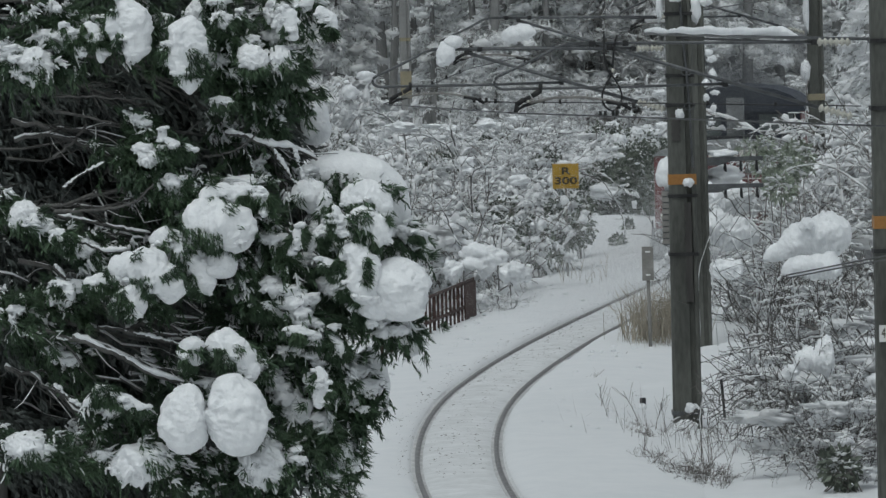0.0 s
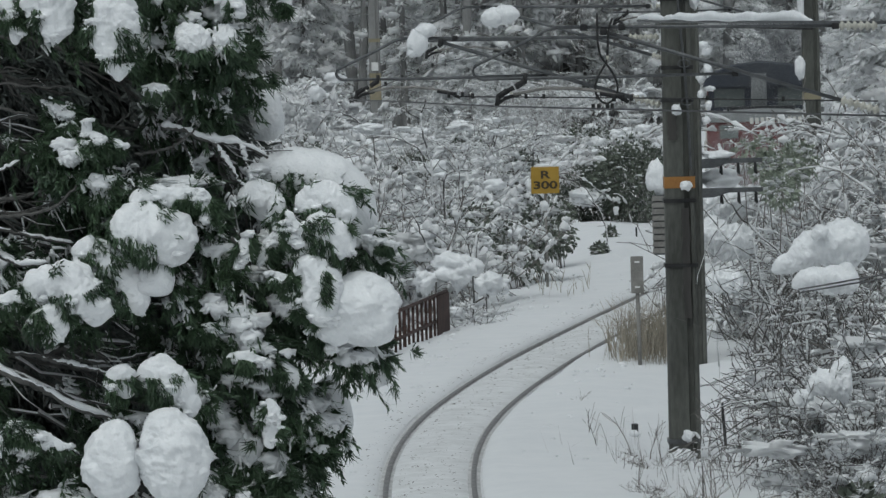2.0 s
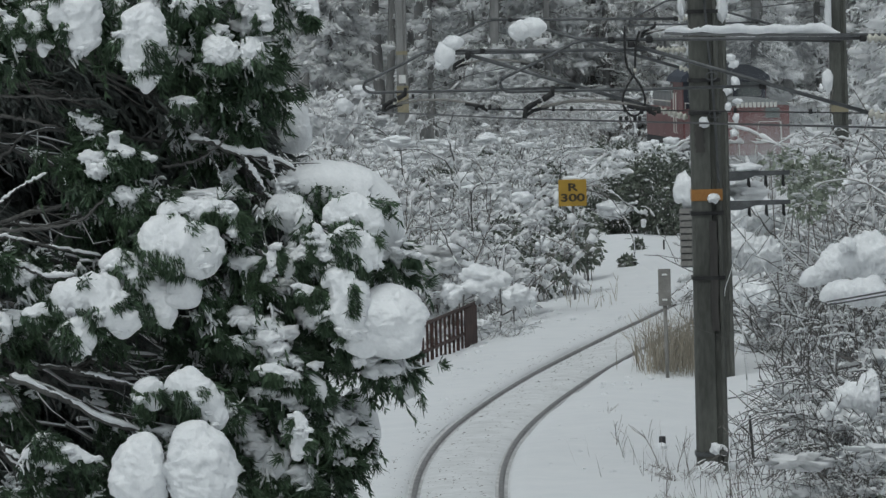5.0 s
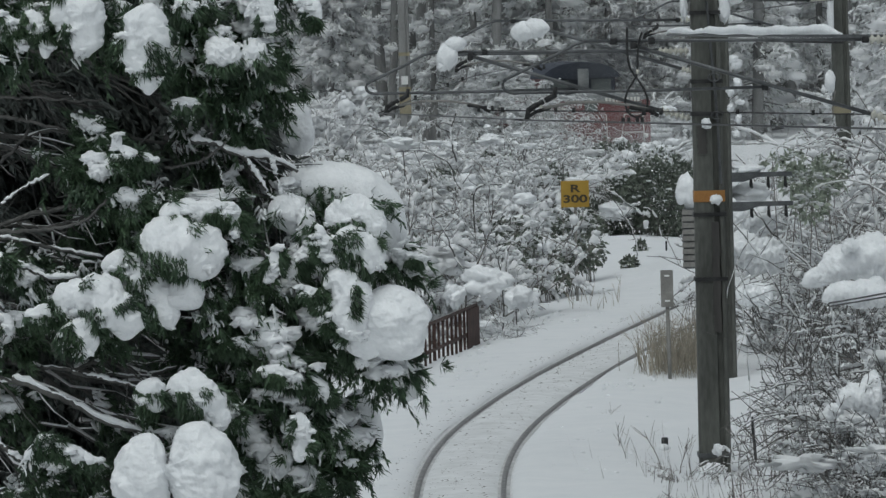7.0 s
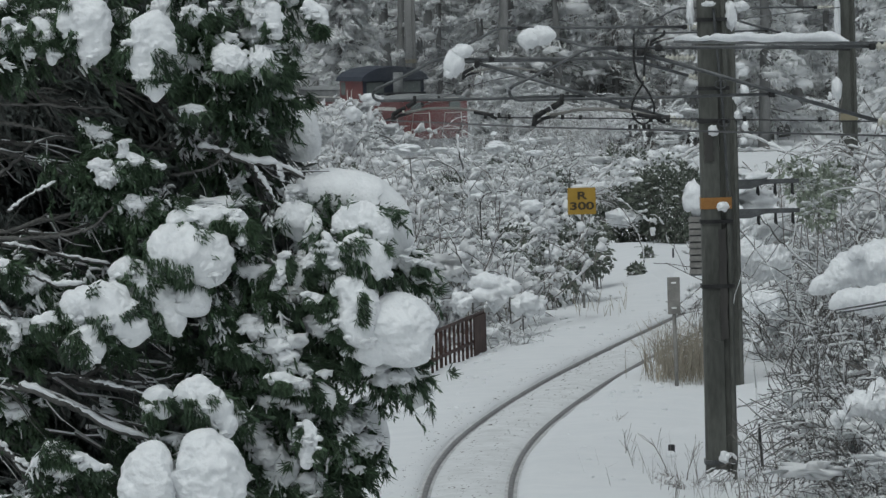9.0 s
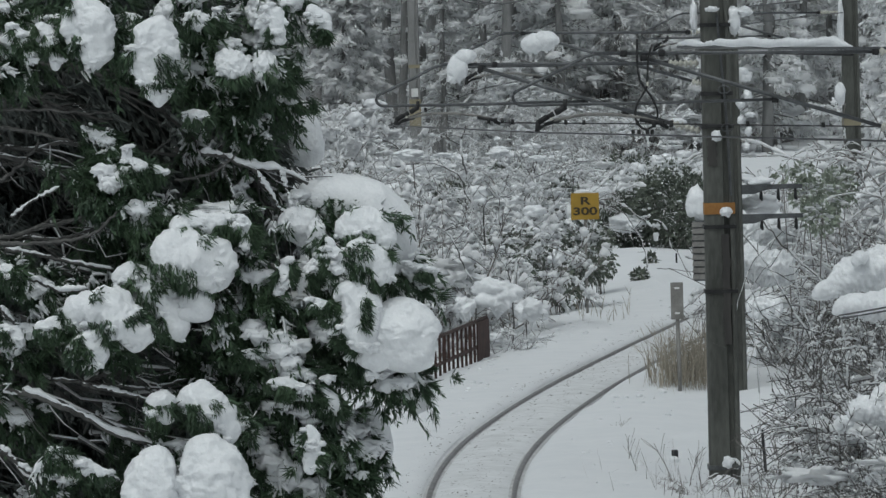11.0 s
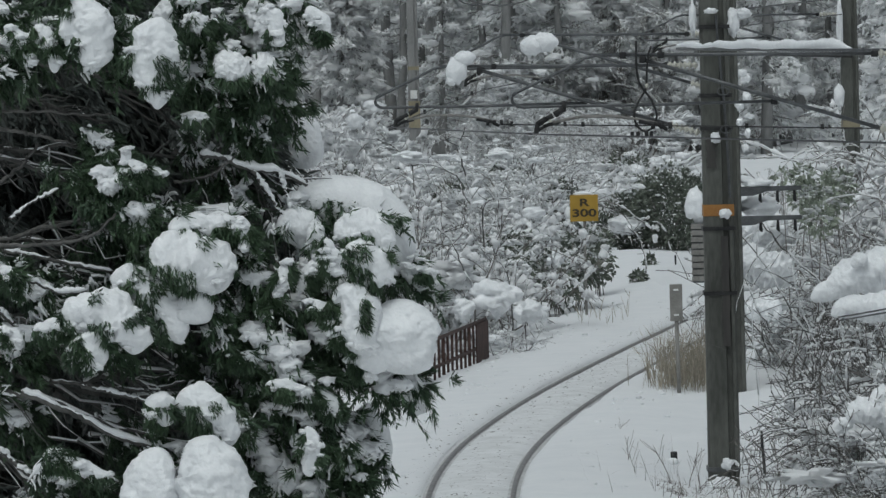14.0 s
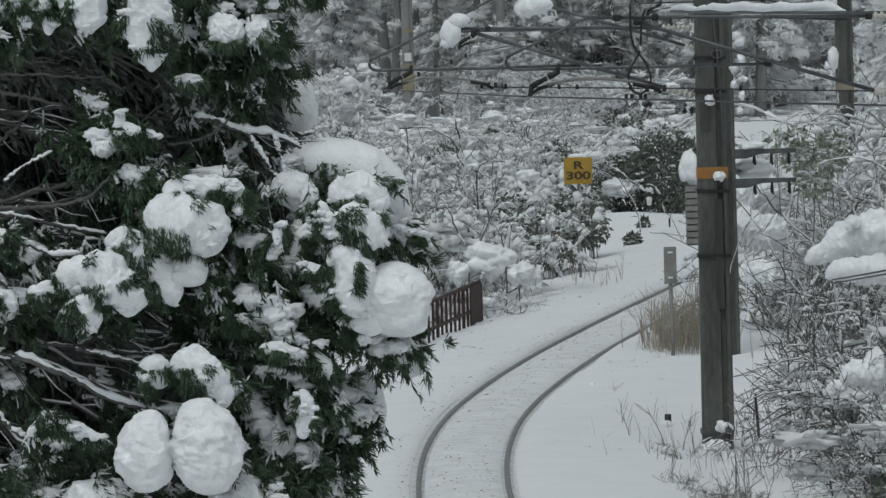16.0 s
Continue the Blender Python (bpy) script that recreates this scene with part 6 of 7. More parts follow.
snow_load((-3.66, 47.60, 4.11), 0.134, 0.077, 1)
snow_load((-3.55, 47.60, 3.65), 0.125, 0.067, 1)
snow_roll([(-1.21, 48.15, 4.81), (-1.09, 48.15, 4.72), (-0.88, 48.15, 4.66), (-0.68, 48.15, 4.56), (-0.52, 48.15, 4.40), (-0.43, 48.15, 4.20), (-0.39, 48.15, 4.00)], [0.068, 0.184, 0.251, 0.319, 0.319, 0.222, 0.106], 0.85, 0.07, 0.0)
snow_roll([(-1.33, 49.20, 5.33), (-1.20, 49.20, 5.25), (-1.16, 49.20, 5.09), (-1.29, 49.20, 4.96)], [0.099, 0.158, 0.158, 0.089], 0.8, 0.14, 0.0)
snow_roll([(-1.40, 47.90, 4.53), (-1.27, 47.90, 4.49), (-1.13, 47.90, 4.45), (-1.02, 47.90, 4.41)], [0.077, 0.144, 0.154, 0.087], 0.7, 0.2, 0.0)
snow_roll([(-0.89, 47.45, 4.37), (-0.74, 47.45, 4.48), (-0.55, 47.45, 4.42), (-0.45, 47.45, 4.27)], [0.114, 0.157, 0.167, 0.122], 0.5, 0.28, 0.5)
snow_roll([(-0.85, 47.35, 4.26), (-0.69, 47.35, 4.19), (-0.52, 47.35, 4.10), (-0.43, 47.35, 4.03)], [0.114, 0.157, 0.167, 0.079], 0.5, 0.32, 0.6)
snow_roll([(-0.90, 47.30, 3.98), (-0.75, 47.30, 3.83), (-0.69, 47.30, 3.62), (-0.70, 47.30, 3.40)], [0.113, 0.183, 0.192, 0.122], 0.6, 0.28, 0.4)
snow_roll([(-0.97, 47.30, 3.84), (-0.90, 47.30, 3.68), (-0.91, 47.30, 3.50)], [0.061, 0.082, 0.048], 0.6, 0.32, 0.5)
snow_roll([(-0.40, 47.50, 3.86), (-0.38, 47.50, 3.64), (-0.36, 47.50, 3.44), (-0.41, 47.50, 3.22)], [0.162, 0.296, 0.305, 0.181], 0.9, 0.2, 0.0)
snow_roll([(-0.66, 47.40, 3.56), (-0.58, 47.40, 3.39), (-0.50, 47.40, 3.26)], [0.114, 0.181, 0.095], 0.7, 0.16, 0.0)
snow_roll([(-1.05, 47.60, 4.22), (-1.14, 47.60, 4.07), (-1.23, 47.60, 3.90)], [0.041, 0.058, 0.041], 0.6, 0.34, 0.7)
snow_roll([(-0.49, 48.00, 3.09), (-0.32, 48.00, 3.08), (-0.17, 48.00, 3.09)], [0.077, 0.145, 0.087], 0.8, 0.14, 0.0)
snow_roll([(-2.49, 47.35, 4.22), (-2.30, 47.35, 4.27), (-2.09, 47.35, 4.24), (-1.94, 47.35, 4.13), (-1.89, 47.35, 3.95)], [0.087, 0.201, 0.271, 0.219, 0.114], 0.8, 0.2, 0.35)
snow_roll([(-2.23, 47.40, 3.91), (-2.10, 47.40, 3.84), (-2.11, 47.40, 3.69)], [0.076, 0.171, 0.124], 0.8, 0.16, 0.0)
snow_roll([(-3.22, 47.20, 3.76), (-3.02, 47.20, 3.84), (-2.76, 47.20, 3.79), (-2.61, 47.20, 3.63), (-2.61, 47.20, 3.46)], [0.078, 0.166, 0.226, 0.183, 0.087], 0.7, 0.24, 0.4)
snow_roll([(-3.07, 47.15, 3.64), (-2.98, 47.15, 3.48), (-2.89, 47.15, 3.35)], [0.122, 0.166, 0.087], 0.6, 0.3, 0.6)
snow_roll([(-2.81, 47.40, 4.10), (-2.57, 47.40, 4.07), (-2.39, 47.40, 3.89), (-2.28, 47.40, 3.70), (-2.23, 47.40, 3.53)], [0.087, 0.157, 0.167, 0.140, 0.070], 0.6, 0.28, 0.55)
snow_roll([(-3.46, 47.30, 3.68), (-3.29, 47.30, 3.71), (-3.15, 47.30, 3.68)], [0.048, 0.068, 0.048], 0.6, 0.3, 0.6)
snow_roll([(-3.06, 47.40, 6.48), (-2.96, 47.40, 6.29), (-2.91, 47.40, 6.07), (-2.88, 47.40, 5.86)], [0.097, 0.201, 0.184, 0.097], 0.7, 0.24, 0.5)
snow_roll([(-3.40, 47.50, 6.23), (-3.28, 47.50, 6.15), (-3.22, 47.50, 6.01), (-3.23, 47.50, 5.84)], [0.055, 0.089, 0.076, 0.041], 0.6, 0.34, 0.7)
snow_roll([(-2.56, 47.40, 6.18), (-2.42, 47.40, 6.11), (-2.36, 47.40, 5.93), (-2.38, 47.40, 5.73), (-2.36, 47.40, 5.51)], [0.087, 0.201, 0.192, 0.149, 0.070], 0.7, 0.28, 0.55)
snow_roll([(-2.28, 47.25, 3.03), (-2.10, 47.25, 3.06), (-1.92, 47.25, 2.90), (-1.81, 47.25, 2.67)], [0.078, 0.183, 0.166, 0.096], 0.7, 0.22, 0.3)
snow_roll([(-2.54, 47.25, 3.05), (-2.41, 47.25, 3.01), (-2.34, 47.25, 2.85)], [0.070, 0.140, 0.087], 0.7, 0.24, 0.3)
snow_roll([(-2.39, 47.10, 2.68), (-2.49, 47.10, 2.46), (-2.50, 47.10, 2.23), (-2.45, 47.10, 1.99)], [0.104, 0.227, 0.246, 0.151], 0.85, 0.22, 0.0)
snow_roll([(-2.16, 47.05, 2.74), (-2.00, 47.05, 2.52), (-1.97, 47.05, 2.24), (-2.01, 47.05, 1.96)], [0.123, 0.293, 0.302, 0.179], 0.85, 0.22, 0.0)
snow_roll([(-2.64, 47.50, 5.21), (-2.66, 47.50, 5.07), (-2.53, 47.50, 4.98), (-2.33, 47.50, 4.96)], [0.041, 0.062, 0.082, 0.055], 0.6, 0.28, 0.4)
snow_roll([(-2.30, 47.40, 4.47), (-2.18, 47.40, 4.50), (-2.05, 47.40, 4.54), (-1.89, 47.40, 4.52), (-1.70, 47.40, 4.54)], [0.105, 0.122, 0.105, 0.079, 0.062], 0.6, 0.28, 0.6)
snow_roll([(-1.82, 47.40, 4.57), (-1.68, 47.40, 4.55), (-1.61, 47.40, 4.40), (-1.69, 47.40, 4.30)], [0.041, 0.062, 0.076, 0.035], 0.6, 0.34, 0.7)
snow_roll([(-1.53, 47.50, 3.15), (-1.34, 47.50, 3.14), (-1.16, 47.50, 3.09)], [0.048, 0.068, 0.055], 0.6, 0.3, 0.6)
snow_roll([(-1.10, 47.60, 3.08), (-0.99, 47.60, 2.98), (-0.92, 47.60, 2.86)], [0.055, 0.089, 0.048], 0.7, 0.2, 0.3)
snow_roll([(-1.18, 47.50, 2.80), (-1.15, 47.50, 2.61), (-1.18, 47.50, 2.37)], [0.048, 0.082, 0.055], 0.5, 0.34, 0.7)
snow_roll([(-0.99, 47.30, 4.39), (-0.92, 47.30, 4.22), (-0.88, 47.30, 4.07)], [0.041, 0.068, 0.048], 0.6, 0.34, 0.7)
snow_roll([(-1.31, 47.50, 4.19), (-1.36, 47.50, 4.05), (-1.40, 47.50, 3.91)], [0.048, 0.076, 0.048], 0.6, 0.34, 0.7)
snow_roll([(-1.14, 47.35, 3.86), (-1.01, 47.35, 3.80), (-0.94, 47.35, 3.76)], [0.041, 0.062, 0.041], 0.6, 0.34, 0.7)
snow_roll([(-0.31, 47.90, 4.11), (-0.21, 47.90, 4.08), (-0.07, 47.90, 4.05)], [0.027, 0.042, 0.024], 0.6, 0.3, 0.6)
snow_roll([(-0.81, 47.50, 3.37), (-0.69, 47.50, 3.29), (-0.58, 47.50, 3.17)], [0.048, 0.068, 0.041], 0.6, 0.34, 0.7)
snow_roll([(-1.65, 48.20, 4.90), (-1.73, 48.20, 4.78), (-1.66, 48.20, 4.65)], [0.035, 0.049, 0.035], 0.6, 0.3, 0.5)
snow_roll([(-1.66, 47.90, 4.04), (-1.74, 47.90, 3.85), (-1.67, 47.90, 3.68)], [0.035, 0.055, 0.035], 0.6, 0.34, 0.7)
snow_roll([(-1.84, 47.60, 3.39), (-1.67, 47.60, 3.38), (-1.48, 47.60, 3.43)], [0.041, 0.055, 0.041], 0.5, 0.36, 0.7)
snow_roll([(-3.74, 47.40, 4.21), (-3.60, 47.40, 4.12), (-3.53, 47.40, 3.97)], [0.055, 0.082, 0.048], 0.6, 0.34, 0.7)
snow_roll([(-3.75, 47.40, 3.71), (-3.64, 47.40, 3.62), (-3.57, 47.40, 3.52)], [0.048, 0.068, 0.041], 0.6, 0.34, 0.7)
snow_roll([(-3.50, 47.30, 2.47), (-3.30, 47.30, 2.61), (-3.07, 47.30, 2.53), (-2.85, 47.30, 2.43)], [0.048, 0.075, 0.068, 0.041], 0.6, 0.36, 0.7)
snow_roll([(-1.10, 48.00, 6.34), (-0.98, 48.00, 6.21), (-0.94, 48.00, 6.04)], [0.048, 0.069, 0.042], 0.6, 0.34, 0.7)
snow_roll([(-1.40, 47.60, 6.34), (-1.36, 47.60, 6.18), (-1.31, 47.60, 6.01)], [0.062, 0.089, 0.048], 0.6, 0.34, 0.6)
snow_roll([(-3.59, 47.50, 6.23), (-3.47, 47.50, 6.11), (-3.41, 47.50, 5.92)], [0.041, 0.062, 0.041], 0.6, 0.36, 0.7)
snow_load((-0.26, 48.2, 2.99), 0.15, 0.16)
snow_load((-0.68, 48.6, 2.54), 0.20, 0.32)
snow_load((-1.75, 47.7, 5.86), 0.14, 0.12, 1)
snow_load((-1.46, 47.7, 5.83), 0.13, 0.13, 1)
snow_load((-3.31, 47.9, 6.19), 0.22, 0.13, 1)
snow_load((-3.48, 47.8, 4.00), 0.19, 0.11, 1)
snow_load((-3.72, 47.8, 3.57), 0.13, 0.14, 1)
snow_load((-1.23, 47.8, 3.11), 0.23, 0.06, 1)
snow_load((-1.05, 47.9, 2.70), 0.16, 0.22, 1)
snow_load((-1.40, 47.9, 2.29), 0.16, 0.22, 1)
snow_load((-1.47, 48.2, 6.30), 0.17, 0.14, 1)
snow_load((-1.84, 47.8, 4.63), 0.29, 0.06, 1)
snow_load((-2.28, 48.0, 6.32), 0.11, 0.13, 1)
snow_load((-2.06, 48.0, 6.17), 0.10, 0.12, 1)
snow_load((-1.22, 48.3, 6.39), 0.21, 0.07, 1)
snow_load((-2.95, 47.5, 1.89), 0.29, 0.19, 1)
snow_load((-1.76, 47.6, 1.83), 0.24, 0.21, 1)
snow_load((-3.91, 47.8, 5.83), 0.19, 0.19, 1)
snow_load((-4.05, 47.8, 4.35), 0.16, 0.14, 1)
snow_load((-1.00, 48.0, 1.84), 0.17, 0.19, 1)
snow_load((-4.07, 47.7, 2.05), 0.21, 0.16, 1)


# ---------------------------------------------------------------- far trees
def conifer_kind(seed, height, spread, trunk, green, snowy, low=0.1):
    t = thing("conifer", "tall conifer with snow on its branches, paled for haze", "tree", "conifers behind the line", m=pose(0, 0, -60))
    rng = np.random.default_rng(seed)
    g = Geo()
    z = np.linspace(-0.5, height, 8)
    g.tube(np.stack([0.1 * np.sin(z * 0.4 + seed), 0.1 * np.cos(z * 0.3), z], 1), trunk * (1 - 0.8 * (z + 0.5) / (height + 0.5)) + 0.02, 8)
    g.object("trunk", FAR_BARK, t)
    leaf, white, wood = Geo(), Geo(), Geo()
    n = int(110 * green)
    for k in range(n):
        h = rng.uniform(low, 1.0)
        r = spread * (1.05 - h) * rng.uniform(0.45, 1.0) + 0.3
        a = rng.uniform(0, 6.28)
        base = np.array([0, 0, height * h])
        tip = base + np.array([math.cos(a) * r, math.sin(a) * r, -0.35 * r])
        wood.tube([base, (base + tip) / 2 + (0, 0, 0.1), tip], [0.03, 0.02, 0.008], 3, cap=False)
        m = 20
        u = rng.uniform(0.25, 1.0, (m, 1))
        pts = base + (tip - base) * u + rng.normal(0, 0.10, (m, 3))
        way = unit((tip - base) * 0.4 / r + rng.normal(0, 0.55, (m, 3)) + np.array([0, 0, -0.5]))
        side = unit(np.cross(way, rng.normal(0, 1, (m, 3))))
        leaf.blades(pts, way, rng.uniform(0.16, 0.4, m), rng.uniform(0.025, 0.06, m), side)
        m = int(22 * snowy)
        u = rng.uniform(0.3, 1.0, (m, 1))
        pts = base + (tip - base) * u + rng.normal(0, 0.10, (m, 3)) + np.array([0, 0, 0.05])
        way = unit((tip - base) * 0.7 / r + rng.normal(0, 0.5, (m, 3)) + np.array([0, 0, -0.35]))
        side = unit(np.cross(way, rng.normal(0, 1, (m, 3))))
        white.blades(pts, way, rng.uniform(0.15, 0.45, m), rng.uniform(0.03, 0.09, m), side)
        for j in range(int(rng.random() < 0.8 * snowy) + int(rng.random() < 0.6 * snowy)):
            s = rng.uniform(0.10, 0.26)
            lump(white, base + (tip - base) * rng.uniform(0.6, 1.0), (s * 1.5, s * 1.3, s * 0.6), 2, 0.8, 2.0, k + 131 * j, 0.7)
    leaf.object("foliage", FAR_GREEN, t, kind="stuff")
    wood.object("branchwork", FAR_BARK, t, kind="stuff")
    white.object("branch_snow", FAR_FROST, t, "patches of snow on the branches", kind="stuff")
    return t


CONIFERS = [conifer_kind(31, 13, 2.2, 0.20, 1.0, 1.6), conifer_kind(32, 15, 2.0, 0.24, 0.8, 1.8), conifer_kind(33, 11, 2.4, 0.17, 1.1, 1.4), conifer_kind(34, 17, 1.6, 0.24, 0.5, 1.4, 0.3), conifer_kind(35, 18, 2.0, 0.27, 0.5, 1.4, 0.4), conifer_kind(36, 9, 2.2, 0.13, 1.0, 2.4, 0.05)]


def plant_forest():
    rng = np.random.default_rng(77)
    spots = []
    for y in np.arange(246, 372, 6.5):
        x = -0.075 * y
        while x < 0.105 * y:
            spots.append((x + rng.uniform(-0.8, 0.8), y + rng.uniform(-2.5, 2.5)))
            x += rng.uniform(2.6, 4.6)
    for x, y in ((15.0, 160), (16.0, 190), (17.5, 215), (-9.5, 180), (-11.0, 200), (-8.5, 215), (-10.5, 228)):
        spots.append((x, y))
    for x, y, s in ((1.6, 190.0, 0.46), (2.4, 192.0, 0.52), (3.2, 190.0, 0.46), (4.0, 193.0, 0.40), (-8.2, 222.0, 0.8), (-6.8, 226.0, 0.6)):
        c = copy_thing(CONIFERS[5], pose(x, y, ground_z(x, y) - 0.2, 0, 0, rng.uniform(0, 360)))
        c.scale = (s, s, s)
    for x, y in spots:
        if y > 190 and abs(x - float(track_x(y))) < 4.0:
            continue
        i = rng.integers(0, len(CONIFERS))
        k = CONIFERS[int(i) % 3 if y < 300 and 0.028 < x / y < 0.09 else i]
        c = copy_thing(k, pose(x, y, ground_z(x, y) - 0.2, rng.uniform(-2, 2), rng.uniform(-2, 2), rng.uniform(0, 360)))
        s = rng.uniform(0.85, 1.35)
        c.scale = (s, s, s)


plant_forest()
discard(CONIFERS)


# ---------------------------------------------------------------- the snowplough train
def handrail(parent, x0, x1, z0, z1, y):
    g = Geo()
    g.tube([(x0, y, z0), (x0 + 0.05 * (x1 > x0) * 3, y, z1), (x1 - 0.03, y, z1), (x1, y, z0)], 0.026, 6)
    g.tube([(x0 + 0.05, y, z0 + 0.35 * (z1 - z0)), (x1 - 0.01, y, z0 + 0.35 * (z1 - z0))], 0.02, 6)
    g.object("handrail", STRIPE, parent, "white painted handrail")


def arch(w, z0, z1, rise, n=9):
    top = [(w * math.cos(a), z1 + rise * math.sin(a)) for a in np.linspace(0, math.pi, n)]
    return [(-w, z0), (w, z0), *top]


def wheelset(parent, y):
    for s in (-1, 1):
        g = Geo()
        g.tube([(s * 0.50, y, 0.43), (s * 0.52, y, 0.43), (s * 0.60, y, 0.43)], [0.46, 0.46, 0.43], 18)
        g.object("wheel", SOOT, parent)
    g = Geo()
    g.tube([(-0.55, y, 0.43), (0.55, y, 0.43)], 0.08, 8)
    g.object("axle", SOOT, parent)


def plough_unit(label):
    """Its outer end is at y = 0; the body runs to y = 3.8."""
    t = thing("plough_wagon", label, "plough wagon", "units of the snowplough train")
    g = Geo()
    g.prism(arch(1.42, 0.72, 2.36, 0.16), 0.35, 3.75)
    g.object("body", RED, t, "red painted steel body", smooth=False)
    g = Geo()
    g.prism([(-1.45, 2.40), (1.45, 2.40), (1.30, 2.52), (0.7, 2.62), (0, 2.65), (-0.7, 2.62), (-1.30, 2.52)], 0.28, 3.80)
    g.object("roof", ROOF_GREY, t, "grey roof dusted with snow", smooth=False)
    g = Geo()
    v = [(-1.5, 0.33, 0.78), (1.5, 0.33, 0.78), (1.55, -0.05, 0.12), (-1.55, -0.05, 0.12), (0, -0.75, 0.12), (0, 0.05, 0.78), (-1.5, 0.6, 0.78), (1.5, 0.6, 0.78), (1.55, 0.6, 0.12), (-1.55, 0.6, 0.12)]
    g.add(v, [(0, 3, 4, 5), (5, 4, 2, 1), (6, 0, 5, 5), (7, 8, 9, 6)][:2] + [(7, 8, 9, 6), (1, 2, 8, 7), (0, 6, 9, 3)], [(0, 5, 6), (5, 1, 7), (5, 7, 6), (3, 9, 4), (4, 9, 8), (4, 8, 2)])
    g.object("plough_blade", CAKED, t, "dark wedge plough blade caked with snow", smooth=False)
    handrail(t, -1.15, -0.26, 0.82, 1.86, 0.28)
    handrail(t, 0.26, 1.15, 0.82, 1.86, 0.28)
    for k in range(10):
        g = Geo()
        g.box(-0.32 + 0.137 * k, -0.23 + 0.137 * k, 0.24, 0.30, 2.34, 2.50)
        g.object("plate", STRIPE, t, smooth=False)
    for s in (-1, 1):
        g = Geo()
        g.box(s * 0.86 - 0.24, s * 0.86 + 0.24, 0.29, 0.36, 1.98, 2.32)
        g.object("window", WINDOW, t, "end window, glass paled for snow light", smooth=False)
        g = Geo()
        g.tube([(s * 1.22, 0.36, 1.05), (s * 1.22, 0.25, 1.05)], 0.09, 12)
        g.object("lamp", STRIPE, t)
        g = Geo()
        g.tube([(s * 1.42, 1.0, 0.95), (s * 1.48, 1.0, 1.0), (s * 1.48, 1.0, 1.9), (s * 1.42, 1.0, 1.95)], 0.024, 6)
        g.object("grab_rail", STRIPE, t, "white grab rail")
        g = Geo()
        g.box(s * 1.425 - 0.006, s * 1.425 + 0.006, 1.3, 3.70, 1.98, 2.12)
        g.object("stripe", STRIPE, t, "white side stripe", smooth=False)
    g = Geo()
    g.box(-1.1, 1.1, 0.9, 3.7, 0.40, 0.80, 0.05)
    g.object("underframe", SOOT, t, smooth=False)
    for y in (1.3, 3.0):
        wheelset(t, y)
    g = Geo()
    g.tube([(0, 3.6, 0.75), (0, 4.1, 0.75)], 0.11, 8)
    g.object("coupler", SOOT, t)
    return t


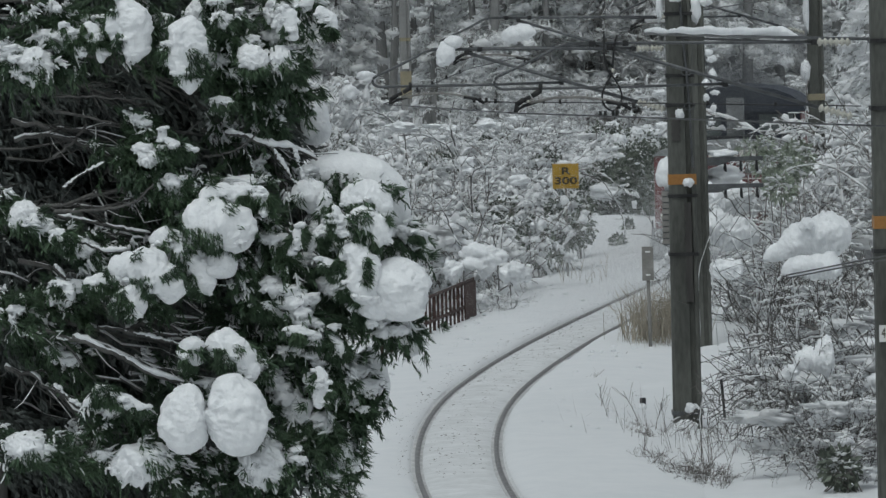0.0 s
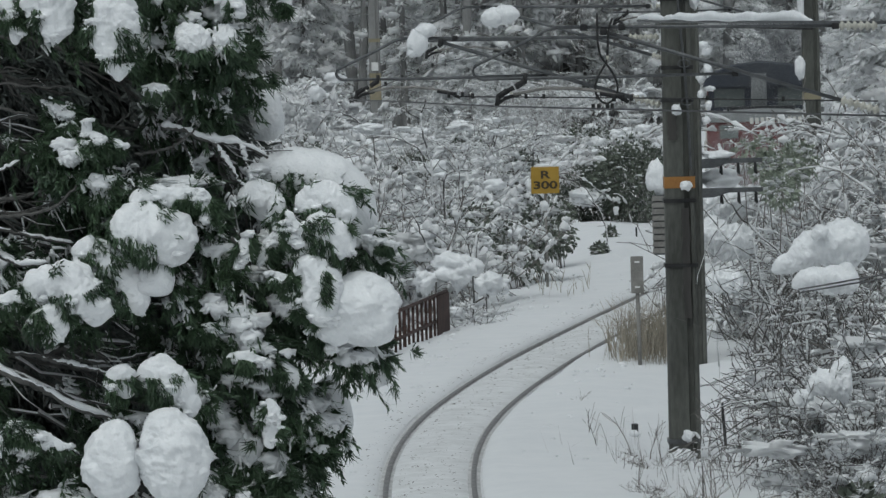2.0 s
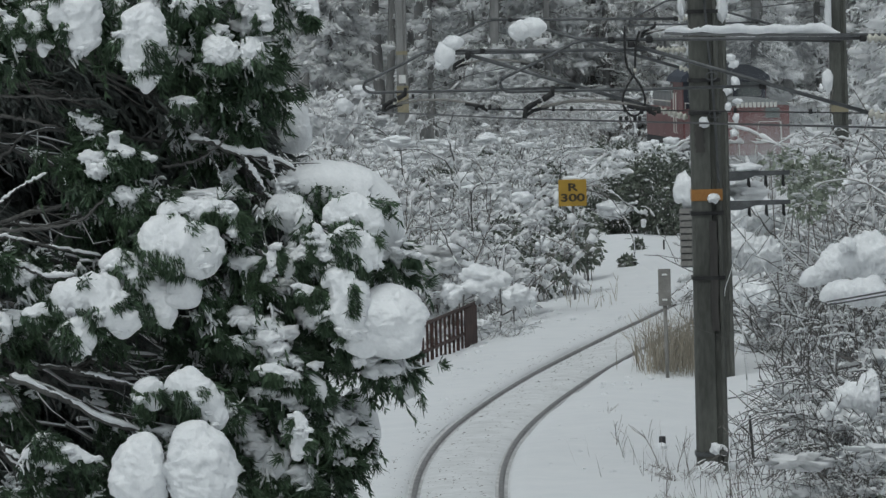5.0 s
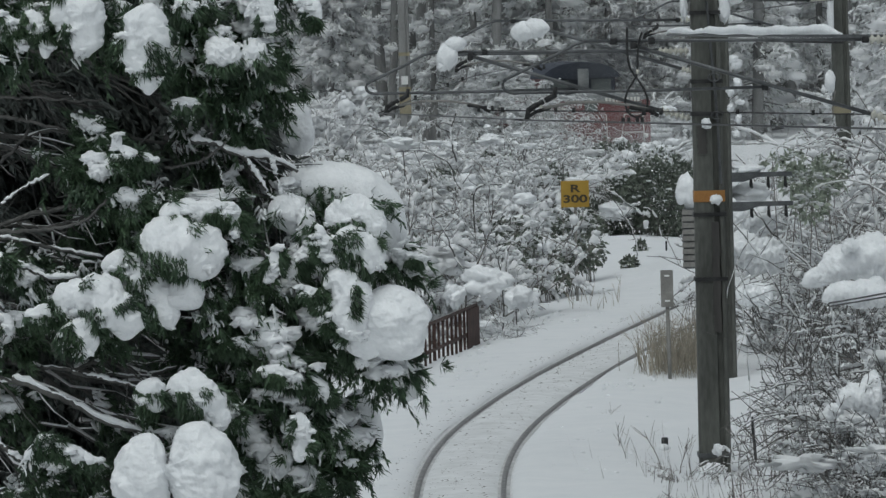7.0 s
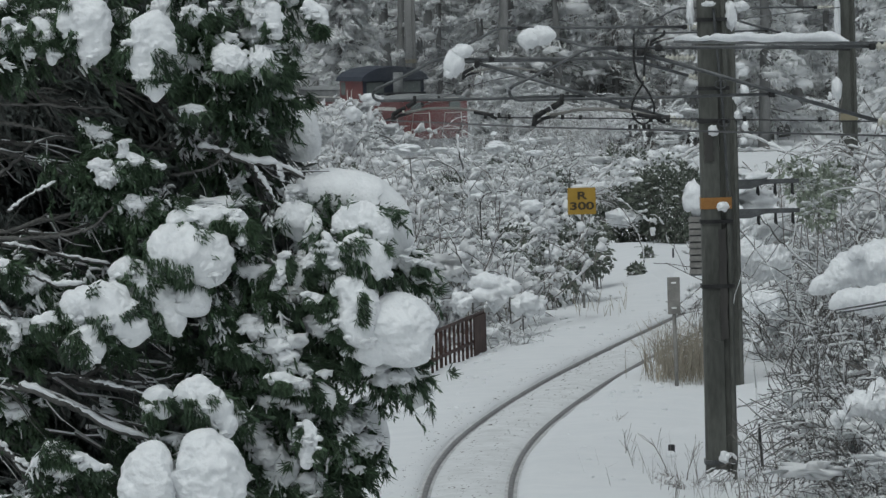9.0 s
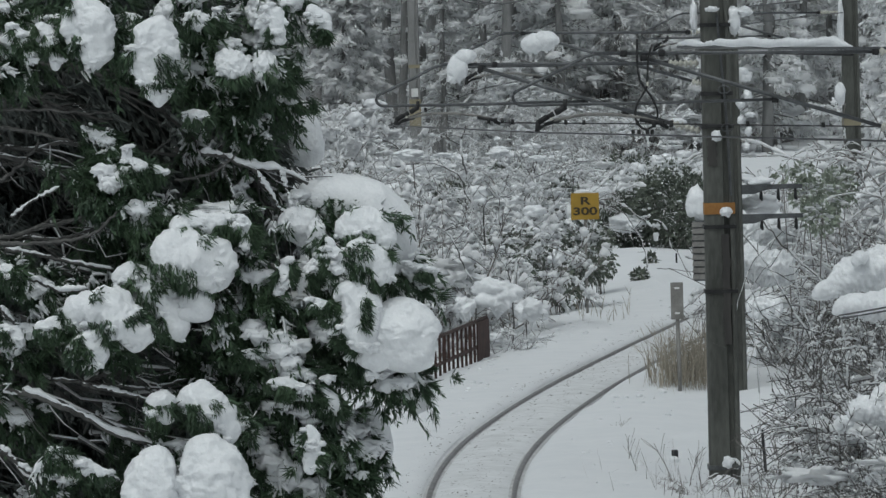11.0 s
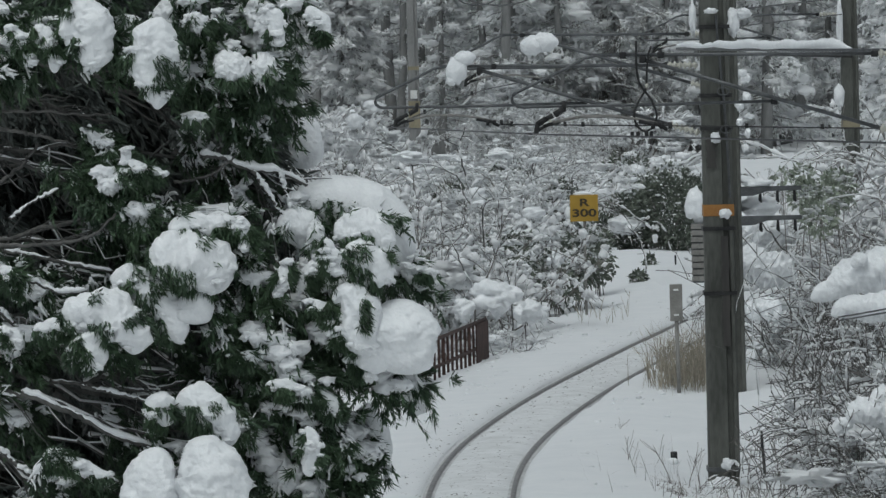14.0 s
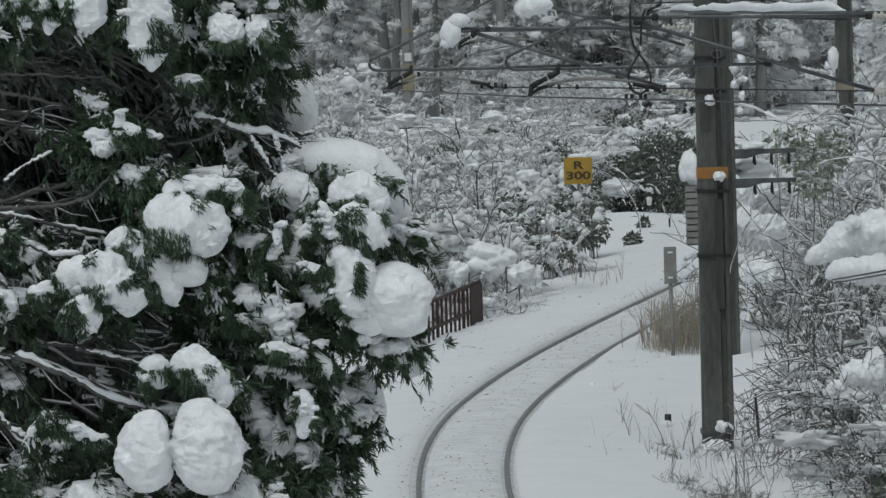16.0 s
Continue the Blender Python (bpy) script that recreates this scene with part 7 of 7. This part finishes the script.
def locomotive():
    """Cab in the middle; the frame runs from y = -5.3 to 5.1."""
    t = thing("diesel_locomotive", "red diesel locomotive with grey hoods and a dark round-roofed cab", "locomotive", "units of the snowplough train")
    g = Geo()
    g.box(-1.38, 1.38, -5.3, 5.1, 0.95, 1.25, 0.03)
    g.object("frame", SOOT, t, smooth=False)
    for a, b, h in ((-5.3, -3.6, 2.46), (-0.9, 5.05, 2.78)):
        g = Geo()
        g.box(-1.38, 1.38, a, b, 1.25, 2.28, 0.05)
        g.object("skirt", RED, t, "red lower body panel", smooth=False)
        g = Geo()
        g.prism(arch(1.12, 2.28, h, 0.08), a, b)
        g.object("hood", ROOF_GREY, t, "grey hood dusted with snow", smooth=False)
        g = Geo()
        g.prism([(-1.15, h + 0.02), (1.15, h + 0.02), (1.0, h + 0.12), (0, h + 0.15), (-1.0, h + 0.12)], a - 0.03, b + 0.03)
        g.object("hood_roof", ROOF_GREY, t, "grey hood roof", smooth=False)
        for s in (-1, 1):
            g = Geo()
            g.tube([(s * 1.36, a + 0.1, 2.29), (s * 1.36, a + 0.1, 2.5), (s * 1.36, b - 0.1, 2.5), (s * 1.36, b - 0.1, 2.29)], 0.02, 6)
            g.object("handrail", STRIPE, t, "white handrail")
    g = Geo()
    g.box(-1.43, 1.43, -3.6, -0.9, 1.25, 3.24, 0.04)
    g.object("cab", RED, t, smooth=False)
    g = Geo()
    g.prism([(-1.54, 3.20), (1.54, 3.20), (1.47, 3.38), (1.20, 3.58), (0.8, 3.73), (0, 3.82), (-0.8, 3.73), (-1.20, 3.58), (-1.47, 3.38)], -3.85, -0.7)
    g.object("cab_roof", CAB_GREY, t, "dark rounded cab roof", smooth=False)
    for y in (-3.62, -0.88):
        g = Geo()
        g.box(-1.40, 1.40, y - 0.012, y + 0.012, 2.30, 3.22)
        g.object("cab_end", CAB_GREY, t, "dark blue-grey cab end", smooth=False)
        for s in (-1, 1):
            g = Geo()
            g.box(s * 0.84 - 0.40, s * 0.84 + 0.40, y - 0.025, y + 0.025, 2.66, 3.14, 0.01)
            g.object("window", WINDOW, t, "cab window", smooth=False)
    for s in (-1, 1):
        g = Geo()
        g.box(s * 1.44 - 0.008, s * 1.44 + 0.008, -3.58, -0.92, 1.98, 2.16)
        g.object("stripe", STRIPE, t, "cream side stripe", smooth=False)
        for y in (-2.45, -1.95):
            g = Geo()
            g.tube([(s * 1.44, y, 1.45), (s * 1.49, y, 1.5), (s * 1.49, y, 2.8), (s * 1.44, y, 2.85)], 0.022, 6)
            g.object("grab_rail", STRIPE, t, "white grab rail")
        g = Geo()
        g.box(s * 1.435 - 0.012, s * 1.435 + 0.012, -1.6, -1.1, 2.6, 3.15, 0.01)
        g.object("window", WINDOW, t, "cab side window", smooth=False)
    g = Geo()
    g.tube([(-0.05, -4.3, 2.5), (-0.05, -4.3, 3.55)], 0.21, 14)
    g.object("exhaust_pipe", ROOF_GREY, t, "grey exhaust pipe")
    g = Geo()
    g.box(-0.9, 0.9, -5.2, -4.7, 2.58, 2.70, 0.04)
    g.object("fan_cover", SOOT, t, smooth=False)
    g = Geo()
    g.box(-1.2, 1.2, -5.0, 4.9, 0.35, 0.95, 0.06)
    g.object("bogie_block", SOOT, t, smooth=False)
    for y in (-4.3, -2.3, 2.2, 4.2):
        wheelset(t, y)
    return t


def exhaust_smoke():
    """Soot drifting up and back from the stack, in the locomotive's own space."""
    rng = np.random.default_rng(91)
    n = 130000
    u = rng.uniform(0, 1, n) ** 0.8
    c = np.stack([-0.1 + 0.5 * u, -4.0 - 6.5 * u, 3.40 + 0.9 * u ** 0.7], 1)
    c += rng.normal(0, 1, (n, 3)) * (0.34 + 0.60 * u)[:, None] * np.array([1.15, 1.2, 0.85])
    c[:, 2] = np.where(c[:, 2] < 2.75, 5.6 - c[:, 2], c[:, 2])
    way = unit(rng.normal(0, 1, (n, 3)))
    side = unit(np.cross(way, rng.normal(0, 1, (n, 3))))
    g = Geo()
    g.blades(c, way, rng.uniform(0.008, 0.014, n), rng.uniform(0.003, 0.005, n), side)
    return tagged(g.object("exhaust_smoke", SMOKE), "thin dark diesel smoke trailing from the stack", "smoke", kind="stuff")


def powder_trail():
    """Fine snow whirled up behind the train, in the rear wagon's own space."""
    rng = np.random.default_rng(92)
    n = 230000
    c = np.stack([rng.normal(0, 1.1, n), -0.8 - 22 * rng.uniform(0, 1, n) ** 1.3, np.minimum(np.abs(rng.normal(0, 1.1, n)) + 0.1, 3.4)], 1)
    way = unit(rng.normal(0, 1, (n, 3)))
    side = unit(np.cross(way, rng.normal(0, 1, (n, 3))))
    g = Geo()
    g.blades(c, way, rng.uniform(0.008, 0.013, n), rng.uniform(0.003, 0.005, n), side)
    return tagged(g.object("snow_powder", SNOW_POWDER), "thin veil of powder snow whirled up behind the train", "snow", kind="stuff")


POWDER = powder_trail()
SMOKE_TRAIL = exhaust_smoke()
REAR = plough_unit("red snowplough wagon with white handrails and grey roof")
LOCO = locomotive()


# ---------------------------------------------------------------- what moves
def on_line(s):
    """Place and turn on the track, s metres along it."""
    i = np.clip(s / 0.5, 0, len(LINE) - 1.001)
    k = int(i)
    p = LINE[k] + (LINE[k + 1] - LINE[k]) * (i - k)
    return p


def pose_on_line(s, base, flip=False):
    a, b = on_line(s - base / 2), on_line(s + base / 2)
    c, d = (a + b) / 2, unit(b - a)
    return pose(c[0], c[1], float(grade(c[1])), 0, 0, math.degrees(math.atan2(-d[0], d[1])) + (180 if flip else 0))


START = float(np.interp(117.0, LINE[:, 1], np.arange(len(LINE)) * 0.5))
SPEED = 13.4


def motions():
    times = [k * 0.5 for k in range(33)]
    place = lambda t: START + SPEED * t
    walk(REAR, [(t, pose_on_line(place(t) + 1.5, 2.4) @ pose(0, -1.5, 0)) for t in times])
    walk(LOCO, [(t, pose_on_line(place(t) + 9.25, 6.5)) for t in times])
    walk(POWDER, [(t, pose_on_line(place(t) - 6.0, 10.0) @ pose(0, 6.0, 0)) for t in times])
    walk(SMOKE_TRAIL, [(t, pose_on_line(place(t) + 9.25, 6.5)) for t in times])


motions()
